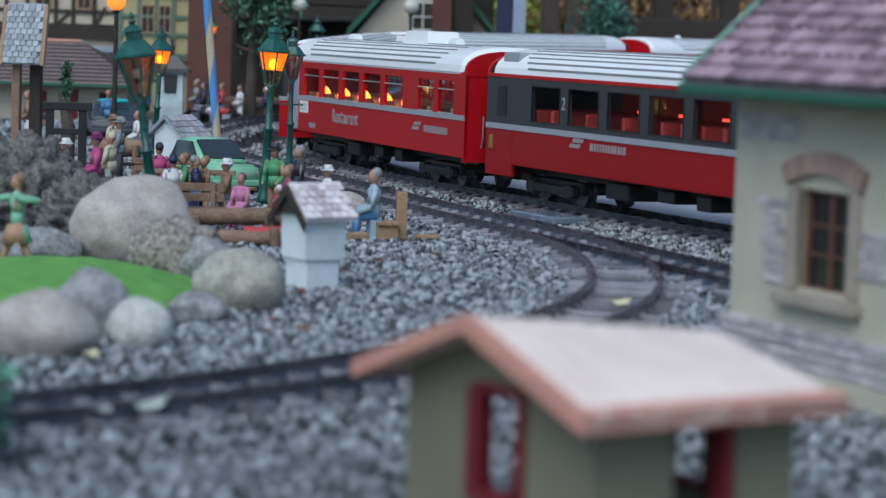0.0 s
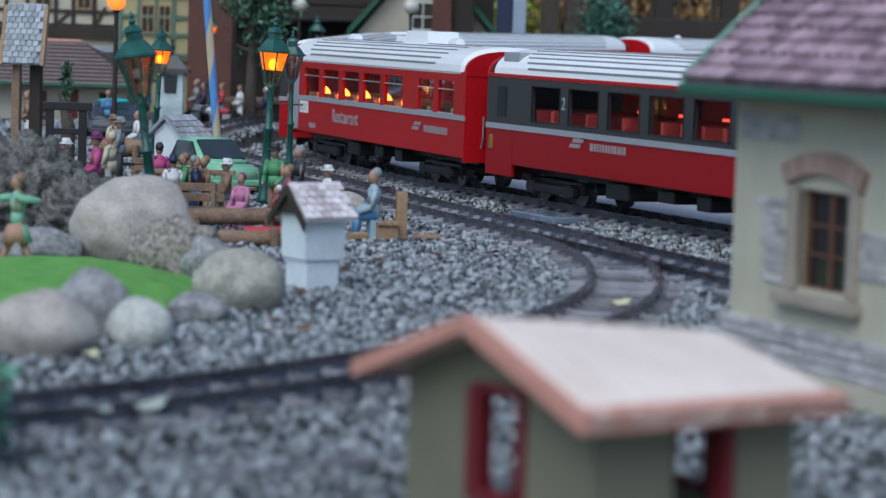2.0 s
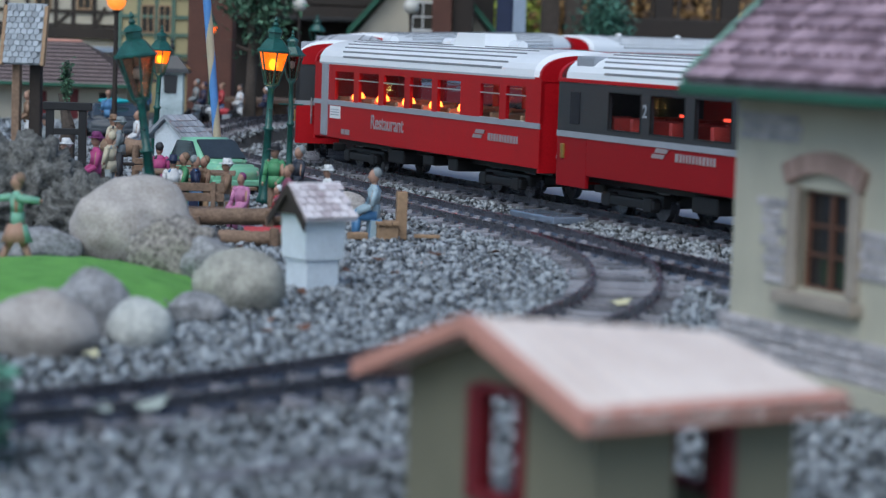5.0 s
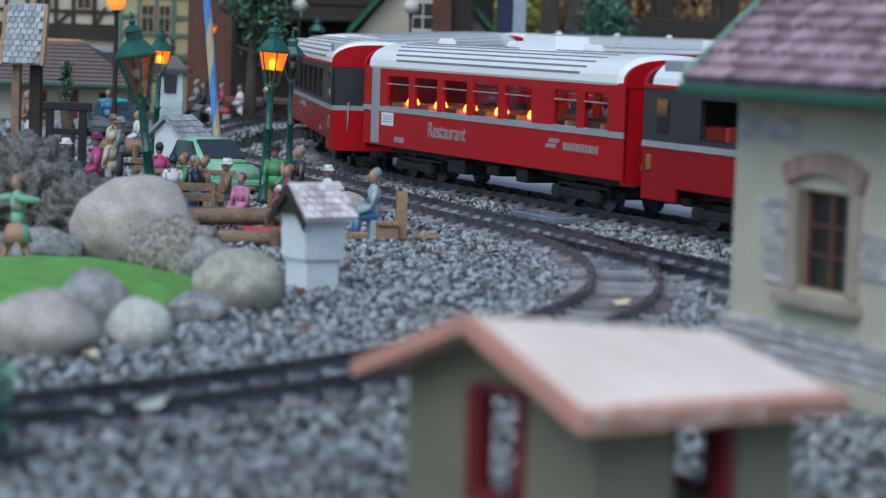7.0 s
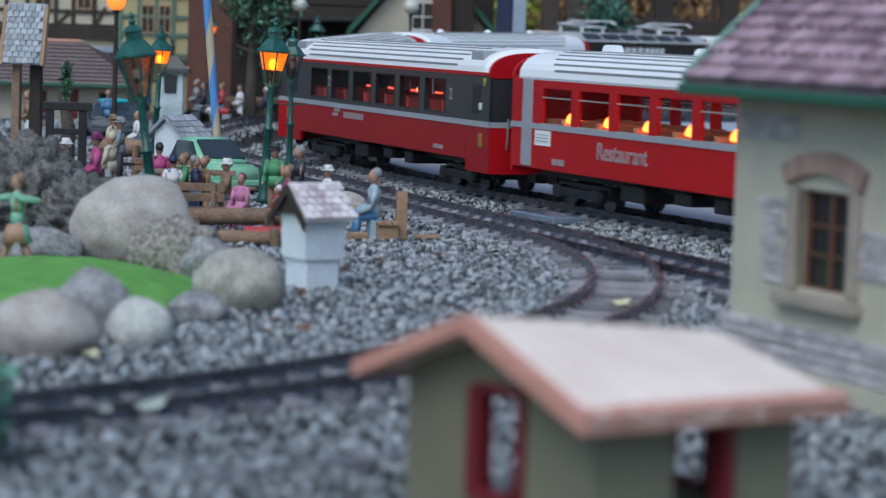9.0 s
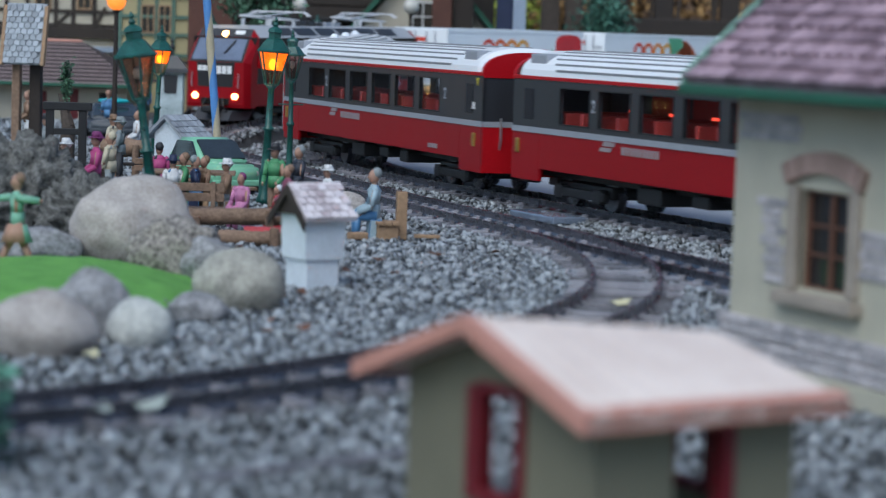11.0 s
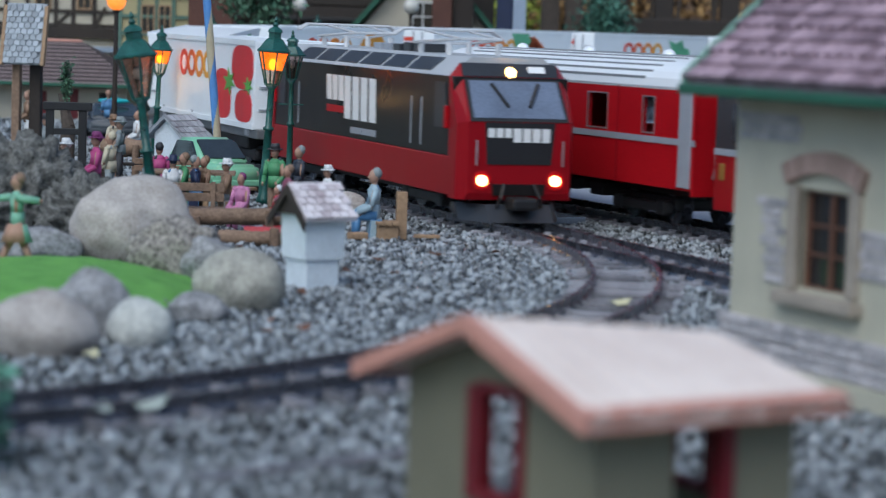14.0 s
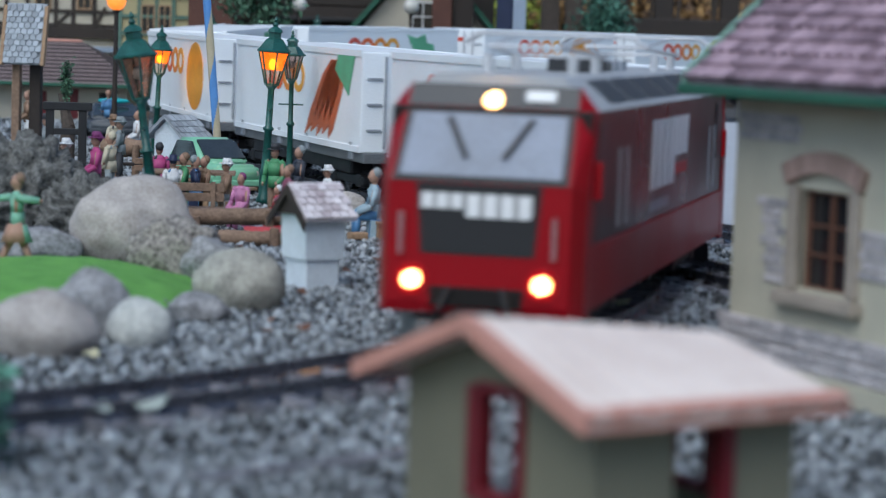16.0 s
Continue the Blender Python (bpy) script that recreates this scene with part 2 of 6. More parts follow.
def ballast_path():
    """The smooth paving that lies inside the bend of the inner line."""
    bm = bmesh.new()
    ss = np.arange(-2.6, 2.0, 0.04)
    rows = []
    for s in ss:
        c, a = passenger_line.at(s), passenger_line.heading(s)
        nrm = np.array([-math.sin(a), math.cos(a)])
        rows.append([bm.verts.new((*(c + nrm * d), 0.009 + passenger_line.lift(s))) for d in (0.055, 0.62)] + [bm.verts.new((*(c + nrm * d), -0.02)) for d in (0.055, 0.62)])
    for a, b in zip(rows, rows[1:]):
        bm.faces.new((a[0], b[0], b[1], a[1]))
        bm.faces.new((a[2], b[2], b[0], a[0]))
        bm.faces.new((a[1], b[1], b[3], a[3]))
    bmesh.ops.recalc_face_normals(bm, faces=bm.faces)
    tagged(part("pavement", bm, PAVING, None), "smooth pale grey concrete path inside the bend", "path", kind="structure")


ballast_path()


# ---- tracks ----
def rail_mesh(line, s0, s1, side, z=0.0):
    prof = [(-0.0025, 0.006), (0.0025, 0.006), (0.0008, 0.008), (0.0008, 0.011), (0.0015, 0.0118), (0.0015, RAIL_TOP), (-0.0015, RAIL_TOP), (-0.0015, 0.0118), (-0.0008, 0.011), (-0.0008, 0.008)]
    out = []
    for s in np.linspace(s0, s1, max(2, int((s1 - s0) / 0.02))):
        c, a = line.at(s), line.heading(s)
        nrm = np.array([-math.sin(a), math.cos(a)])
        out.append([(*(c + nrm * (side + u)), w + z + line.lift(s)) for u, w in prof])
    return loft(out)


def sleeper_mesh():
    bm = box((-0.0042, -0.040, -0.003), (0.0042, 0.040, 0.0064), 0.001)
    for y in (-0.0235, 0.0235):
        add_box(bm, (-0.0038, y - 0.005, 0.006), (0.0038, y + 0.005, 0.0078))
    me = bpy.data.meshes.new("sleeper")
    bm.to_mesh(me)
    bm.free()
    me.materials.append(SLEEPER)
    return me


SLEEPER_MESH = sleeper_mesh()


def track(label, line, s0, s1, first=None):
    t = thing("railway_track", label, "railway track", group="tracks", kind="structure")
    for side in (-0.0235, 0.0235):
        part("rail", rail_mesh(line, s0, s1, side), RAIL, t)
    for s in np.arange(first if first is not None else s0, s1, 0.0285):
        c, a = line.at(s), line.heading(s)
        ob = new("sleeper", SLEEPER_MESH)
        ob.parent = t
        ob.matrix_basis = pose(c[0], c[1], line.lift(s) + 0.0002 + random.uniform(-0.0005, 0.0005), 0, 0, math.degrees(a) + random.uniform(-1, 1))
    if line.lift(s0) > 0:
        s1 = max(q for q, _ in line.climb)
        rows = []
        for s in np.linspace(s0, s1, 60):
            c, a, z = line.at(s), line.heading(s), line.lift(s)
            nrm = np.array([-math.sin(a), math.cos(a)])
            rows.append([(*(c + nrm * d), h) for d, h in ((-0.055 - z, -0.01), (-0.05, z + 0.0005), (0.05, z + 0.0005), (0.055 + z, -0.01))])
        part("embankment", loft(rows), GRAVEL_BED, t, "gravel embankment that lifts the track")
    return t


track("inner model railway track of dark rails on brown sleepers", passenger_line, -2.6, 1.9)
track("outer model railway track that curves off before the house", freight_line, -3.0, 1.9)
track("straight branch of the outer track past the switch", straight_line, 0.0, 1.3, first=0.16)


# ---- rolling stock: x runs forward, z from the rail top ----
def bogie(parent, x, wheel=0.0155, wide=0.05, base=0.04):
    b = part("bogie", box((x - 0.055, -0.034, 0.012), (x + 0.055, 0.034, 0.024), 0.003), BLACK, parent, "black plastic bogie frame")
    for y in (-0.038, 0.038):
        bm = bmesh.new()
        add_box(bm, (x - 0.052, y - 0.004, 0.010), (x + 0.052, y + 0.004, 0.019), 0.002)
        for dx in (-base, base):
            add_box(bm, (x + dx - 0.008, y - 0.005, 0.008), (x + dx + 0.008, y + 0.005, 0.021), 0.002)
        part("side_frame", bm, BLACK, b)
    for dx in (-base, base):
        for y in (-1, 1):
            bm = rod((x + dx, y * 0.020, wheel), (x + dx, y * 0.026, wheel), wheel, seg=20)
            add_rod(bm, (x + dx, y * 0.018, wheel), (x + dx, y * 0.020, wheel), wheel + 0.0022, seg=20)
            part("wheel", bm, RAIL, b)


def arch(x, half, z0, rise, drop=0.0, n=14):
    """A roof section: a flat-topped arch with a small vertical edge."""
    ring = []
    for k in range(n + 1):
        u = math.pi * k / n
        c, s = math.cos(u), math.sin(u)
        ring.append((x, half * math.copysign(abs(c) ** 0.74, c), z0 + (rise - drop) * s ** 0.86))
    ring += [(x, -half * 0.97, z0 - 0.004), (x, half * 0.97, z0 - 0.004)]
    return ring


def flat_mark(parent, name, shape, x, z, side, mat, label="", y=0.0556):
    """Raised print on a coach side: shape is a list of (x, z) polygons."""
    bm = bmesh.new()
    for poly in shape:
        top = [bm.verts.new((x + u, side * (y + 0.0006), z + w)) for u, w in poly]
        low = [bm.verts.new((x + u, side * y, z + w)) for u, w in poly]
        n = len(poly)
        bm.faces.new(top)
        for k in range(n):
            bm.faces.new((low[k], low[(k + 1) % n], top[(k + 1) % n], top[k]))
    bmesh.ops.recalc_face_normals(bm, faces=bm.faces)
    return part(name, bm, mat, parent, label)


def bars(widths, h, gap=0.0021, lean=0.0):
    out, x = [], 0.0
    for w in widths:
        out.append([(x, 0), (x + w, 0), (x + w + lean, h), (x + lean, h)])
        x += w + gap
    return out


def lettering(parent, text, size, x, z, side, mat, y=0.0558):
    cu = bpy.data.curves.new("lettering", "FONT")
    cu.body, cu.size, cu.extrude, cu.offset = text, size, 0.0003, size * 0.014
    cu.materials.append(mat)
    ob = new("lettering", cu)
    ob.parent = parent
    ob.matrix_basis = pose(x, side * y, z, 90, 0, 0 if side < 0 else 180)
    return ob


BRASS = material("brass", (0.40, 0.26, 0.07), 0.4, 0.7)
W = 0.0555  # half a coach's width
DOOR_GLASS = material("dark_door_glass", (0.02, 0.021, 0.026), 0.12, vary=0.2, bump=0)


def coach(name, label, length, style):
    """style: 'bistro' and 'van' are red all over, 'saloon' has a charcoal window band."""
    t = thing(name, label, "railway carriage", group="passenger train")
    h = length / 2
    band = CHARCOAL if style == "saloon" else RED
    low = DEEP_RED if style == "saloon" else RED
    z0, z1, z2 = 0.034, 0.0727 if style == "saloon" else 0.0767, 0.1225
    if style == "bistro":
        holes = [(-0.217 + 0.077 * k - 0.0305, -0.217 + 0.077 * k + 0.0305, 0.0782, 0.1126) for k in range(5)] + [(x - 0.0235, x + 0.0235, 0.0785, 0.1124) for x in (0.196, 0.259)]
    elif style == "saloon":
        holes = [(-0.011 + (k - 2.5) * 0.080 - 0.0305, -0.011 + (k - 2.5) * 0.080 + 0.0305, 0.0797, 0.1133) for k in range(6)]
    else:
        holes = [(x - w, x + w, 0.0815, 0.1125) for x, w in ((-0.215, 0.011), (-0.0425, 0.0125), (0.001, 0.0125), (0.1005, 0.0195), (0.199, 0.0105))]
    step = 0.062 if style == "saloon" else 0.0
    for side in (-1, 1):
        ya, yb = sorted((side * (W - 0.004), side * W))
        bm = box((-h + step, ya, z0), (h - step, yb, z1), 0.0008)
        if step:
            for e in (-1, 1):
                a, b = sorted((e * (h - step), e * h))
                add_box(bm, (a, ya, z0 - 0.012), (b, yb, z1), 0.0008)
        part("side_panel", bm, low, t)
        part("window_wall", pierced(-h, h, z1, z2, ya, yb, holes), band, t, "charcoal window band" if style == "saloon" else "")
        if style == "saloon":
            ya, yb = sorted((side * (W - 0.002), side * (W + 0.0012)))
            part("cornice", box((-h, ya, 0.1203), (h, yb, 0.1240), 0.0006), RED, t, "red strip below the roof")
        ya, yb = sorted((side * (W - 0.001), side * (W + 0.0009)))
        part("stripe", box((-h, ya, z1 - 0.004), (h, yb, z1 + 0.0015)), STRIPE, t, "pale grey waist stripe")
        for a, b, c, d in holes:
            ya, yb = sorted((side * (W - 0.0028), side * (W - 0.0018)))
            pane = part("window_pane", box((a, ya, c), (b, yb, d)), PANE, t, "clear glazed pane")
            pane.visible_shadow = False
            if style != "bistro":
                ya, yb = sorted((side * (W - 0.0015), side * (W + 0.0005)))
                part("window_frame", pierced(a - 0.0012, b + 0.0012, c - 0.0012, d + 0.0012, ya, yb, [(a, b, c, d)]), BLACK if style == "saloon" else SILVER, pane, "thin window frame")
            else:
                ya, yb = sorted((side * (W - 0.002), side * (W + 0.0006)))
                part("window_bar", box((a, ya, d - 0.0095), (b, yb, d - 0.0083)), SILVER, pane)
                part("window_sill", box((a, ya, c - 0.0008), (b, yb, c + 0.0006)), SILVER, pane)
    # ends, floor, roof
    for e in (-1, 1):
        a, b = sorted((e * (h - 0.004), e * h))
        sec = [[(x, y, z) for _, y, z in arch(0, W - 0.0002, z2, 0.021)[:15]] + [(x, -W + 0.0002, z0 - 0.004), (x, W - 0.0002, z0 - 0.004)] for x in (a, b)]
        end = part("end_wall", loft(sec), band if style == "saloon" else RED, t)
        if style == "saloon":
            part("end_panel", box((min(e * h, e * (h + 0.0012)), -W + 0.001, 0.022), (max(e * h, e * (h + 0.0012)), W - 0.001, z1)), RED, end, "red lower end panel")
            part("end_stripe", box((min(e * h, e * (h + 0.0018)), -W + 0.001, z1 - 0.004), (max(e * h, e * (h + 0.0018)), W - 0.001, z1 + 0.0015)), STRIPE, end)
        part("gangway", box((min(e * h, e * (h + 0.008)), -0.017, 0.036), (max(e * h, e * (h + 0.008)), 0.017, 0.112), 0.003), BLACK, end, "black folding gangway")
        for y in (-0.036, 0.036):
            bm = rod((e * h, y, 0.045), (e * (h + 0.004), y, 0.055), 0.001, seg=6)
            add_rod(bm, (e * (h + 0.004), y, 0.055), (e * (h + 0.004), y, 0.078), 0.001, seg=6)
            part("hand_rail", bm, SILVER, end)
        bm = box((min(e * (h - 0.01), e * (h + 0.012)), -0.008, 0.014), (max(e * (h - 0.01), e * (h + 0.012)), 0.008, 0.024), 0.002)
        part("coupler", bm, BLACK, end)
        part("roof_bow", loft([arch(x, W + 0.0006, z2, 0.0225) for x in (e * (h - 0.004), e * (h + 0.0008))][::e]), RED, t, "red lacquered roof bow over the end wall")
    part("floor", box((-h + 0.004, -W + 0.004, 0.034), (h - 0.004, W - 0.004, 0.038)), INNER, t)
    inset = 0.004
    roof = part("roof", loft([arch(-h + inset, W - 0.006, z2 + 0.001, 0.018)] + [arch(-h + inset + 0.012, W + 0.0008, z2, 0.0265)] + [arch(x, W + 0.001, z2, 0.027) for x in (-h + 0.04, h - 0.04)] + [arch(h - inset - 0.012, W + 0.0008, z2, 0.0265), arch(h - inset, W - 0.006, z2 + 0.001, 0.018)]), ROOF_WHITE, t, "white ribbed roof", smooth=False)
    sec = arch(0, W + 0.001, z2, 0.027)
    for k in (1, 2, 3, 4, 5, 6, 8, 9, 10, 11, 12, 13):
        _, y, z = sec[k]
        q = 0.045 + 0.008 * abs(k - 7)
        part("rib", box((-h + q, y - 0.0005, z - 0.0012), (h - q, y + 0.0005, z + 0.0011)), ROOF_RIB, roof)
    if style == "bistro":
        part("vent_box", hull([(x, y, z) for x, y, z in [(0.014, -0.02, 0.146), (0.100, -0.02, 0.146), (0.014, 0.02, 0.146), (0.100, 0.02, 0.146), (0.024, -0.018, 0.163), (0.094, -0.018, 0.163), (0.024, 0.018, 0.163), (0.094, 0.018, 0.163)]]), ROOF_WHITE, roof, "white boxy kitchen vent")
        for x in (-0.20, -0.022, 0.153):
            part("vent", rod((x - 0.012, -0.006, 0.151), (x + 0.012, -0.006, 0.151), 0.0055, seg=14), ROOF_WHITE, roof)
    if style == "van":
        for x in (-0.17, -0.02, 0.14):
            part("vent", ball((x, -0.005, 0.150), 0.006, 2, (1.2, 1, 0.8)), ROOF_WHITE, roof)
    if style == "saloon":
        for e in (-1, 1):
            part("roof_hatch", box((e * (h - 0.046) - 0.018, -0.052, 0.133), (e * (h - 0.046) + 0.018, -0.030, 0.1455), 0.002, None), STRIPE, roof, "grey ventilation hatch")
    # underside
    part("chassis", box((-h + 0.02, -0.030, 0.026), (h - 0.02, 0.030, 0.034)), BLACK, t)
    bm = bmesh.new()
    for a, b, d in ((-0.10, -0.055, 0.015), (0.0, 0.03, 0.019), (0.07, 0.095, 0.017)):
        add_box(bm, (a, -0.045, d), (b, 0.045, 0.030), 0.002)
    part("equipment_box", bm, BLACK, t)
    for x in (-h + 0.12, h - 0.12):
        bogie(t, x)
    # inside
    bm = bmesh.new()
    for x in np.arange(-h + 0.06, h - 0.05, 0.0365):
        for y in (-0.028, 0.028):
            add_box(bm, (x - 0.003, y - 0.019, 0.038), (x + 0.003, y + 0.019, 0.0905 if style == "saloon" else 0.083), 0.001)
            add_box(bm, (x - 0.011, y - 0.019, 0.038), (x + 0.011, y + 0.019, 0.060), 0.002)
    if style != "van":
        part("seats", bm, SEAT_RED if style == "saloon" else TAN_INNER, t, "rows of red plastic seats" if style == "saloon" else "rows of tan seats")
    else:
        bm.free()
    part("ceiling_lining", box((-h + 0.006, -W + 0.006, z2 - 0.0015), (h - 0.006, W - 0.006, z2 + 0.0005)), TAN_INNER if style == 'bistro' else INNER, t)
    if style == "bistro":
        for a, b, c, d in holes[:5]:
            x = (a + b) / 2
            part("table", box((x - 0.016, -0.050, 0.0735), (x + 0.016, -0.018, 0.0765), 0.001), INNER, t)
            part("table_lamp", lathe([(0.002, 0), (0.002, 0.003), (0.0070, 0.004), (0.0076, 0.007), (0.0062, 0.0105), (0.0035, 0.0135), (0.001, 0.0148)], 10), TABLE_LAMP, t, "glowing orange table lamp").matrix_basis = pose(x + 0.010, -0.041, 0.0767)
        for x in holes[:5]:
            part("ceiling_bulb", ball(((x[0] + x[1]) / 2, 0.0, 0.1195), 0.0040, 1), BULB_BISTRO, t)
    elif style == "saloon" and name != "passenger_coach":
        for k in range(6):
            x = -0.011 + (k - 2.5) * 0.080
            part("ceiling_bulb", box((x - 0.024, -0.010, 0.1190), (x + 0.024, 0.010, 0.1200)), BULB_RED, t, "warm glowing ceiling strip")
            # red panel added inside, lit by the strips so the windows glow red
            part("glow_panel", box((x - 0.036, 0.0475, 0.076), (x + 0.036, 0.0485, 0.1185)), SEAT_RED, t, "added red panel that catches the ceiling light")
            part("seat_lamp", box((x - 0.014, 0.0100, 0.0925), (x + 0.010, 0.0110, 0.0950)), BULB_SOFT, t)
    # print on both sides
    for side in (-1, 1):
        mir = lambda x, w=0.0: x if side < 0 else -x - w
        logo = [[(0, 0), (0.014, 0), (0.016, 0.003), (0.002, 0.003)], [(0.004, 0.004), (0.018, 0.004), (0.020, 0.0072), (0.006, 0.0072)]] if side < 0 else [[(0, 0), (0.014, 0), (0.012, 0.003), (-0.002, 0.003)]]
        logo = [[(u * 1.6, w * 1.25) for u, w in poly] for poly in logo]
        if style == "bistro":
            lettering(t, "Restaurant", 0.0225, mir(-0.130, 0.10), 0.0510, side, GREY_PRINT)
            flat_mark(t, "emblem", logo, mir(0.156, 0.032), 0.0565, side, GREY_PRINT, "pale grey company emblem")
            flat_mark(t, "caption_bars", bars((0.006, 0.004, 0.005, 0.004, 0.005, 0.004, 0.004, 0.005, 0.006, 0.004, 0.004), 0.0075), mir(0.195, 0.062), 0.0555, side, GREY_PRINT)
            flat_mark(t, "notice", bars((0.034,), 0.0145), mir(-0.261, 0.034), 0.0572, side, WHITE_PRINT, "small white paper notice")
            flat_mark(t, "notice_line", [[(0.004, z), (0.030, z), (0.030, z + 0.0008), (0.004, z + 0.0008)] for z in (0.004, 0.007, 0.010)], mir(-0.261, 0.034), 0.0572, side, STRIPE, y=0.0562)
            flat_mark(t, "caption_bars", bars((0.010, 0.014), 0.006), mir(-0.222, 0.026), 0.040, side, GREY_PRINT)
        elif style == "saloon":
            flat_mark(t, "emblem", logo, mir(-0.157, 0.032), 0.0590, side, GREY_PRINT, "pale grey company emblem")
            flat_mark(t, "caption_bars", bars((0.006, 0.004, 0.003, 0.003, 0.004, 0.004, 0.003, 0.004, 0.005, 0.004, 0.003, 0.004), 0.0072), mir(-0.113, 0.06), 0.0580, side, GREY_PRINT)
            flat_mark(t, "caption_bars", bars((0.012, 0.014), 0.0045), mir(0.19, 0.026), 0.040, side, GREY_PRINT)
            for xs in (-0.176, 0.232):
                lettering(t, "2", 0.0165, xs if side < 0 else -xs, 0.0935, side, STRIPE)
            flat_mark(t, "notice", bars((0.008,), 0.007), mir(h - 0.028, 0.008), 0.086, side, WHITE_PRINT, "small white notice")
            for e in (-1, 1):
                flat_mark(t, "door_window", [[(-0.010, 0), (0.010, 0), (0.010, 0.030), (-0.010, 0.030)]], e * (h - 0.036), 0.0815, side, DOOR_GLASS, "dark door window")
            flat_mark(t, "warning_mark", [[(0, 0.008), (0.004, 0), (0.008, 0.008)]], mir(h - 0.018, 0.008), 0.110, side, material("yellow_mark", (0.6, 0.5, 0.05), 0.5, bump=0))
            for xb in (-h + 0.010, h - 0.024):
                part("door_handle", box((xb, side * W - 0.002, 0.048), (xb + 0.007, side * W + 0.002, 0.062), 0.001), BRASS, t, "brass door handle")
        else:
            flat_mark(t, "caption_bars", bars((0.008, 0.011), 0.004), mir(-0.20, 0.02), 0.058, side, GREY_PRINT)
            part("door_groove", box((0.030, side * W - 0.0006, 0.036), (0.033, side * W + 0.0006, 0.121)), DEEP_RED, t)
            part("door_groove", box((0.140, side * W - 0.0006, 0.036), (0.143, side * W + 0.0006, 0.121)), DEEP_RED, t)
    if style in ("bistro", "van"):
        for side in (-1, 1):
            for x in ((-h + 0.0365,) if style == "bistro" else (h - 0.016,)):
                ya, yb = sorted((side * (W - 0.002), side * (W + 0.0015)))
                part("door_strip", box((x - 0.0105, ya, 0.036), (x + 0.0105, yb, 0.121), 0.001), STRIPE, t, "grey metal door strip")
    return t


LW = 0.0545  # half the engine's width
PANTO = material('pale_pantograph_metal', (0.62, 0.62, 0.64), 0.4, 0.2, vary=0.1, bump=0.03)
ENGINE_BLACK = material('engine_black_gloss', (0.014, 0.012, 0.012), 0.3, vary=0.2, scale=12, bump=0.02, spec=0.25)


def rim(parent, name, pts, mat, label="", lift=0.0007):
    """A thin raised panel from four or more points in one plane."""
    a, b, c = (Vector(q) for q in pts[:3])
    nrm = (b - a).cross(c - a).normalized()
    if nrm.dot(Vector(pts[0]) - Vector((0, 0, pts[0][2]))) < 0:
        nrm = -nrm
    bm = bmesh.new()
    top = [bm.verts.new(Vector(q) + nrm * lift) for q in pts]
    low = [bm.verts.new(Vector(q) - nrm * 0.001) for q in pts]
    bm.faces.new(top)
    for k in range(len(pts)):
        bm.faces.new((low[k], low[(k + 1) % len(pts)], top[(k + 1) % len(pts)], top[k]))
    bmesh.ops.recalc_face_normals(bm, faces=bm.faces)
    return part(name, bm, mat, parent, label)


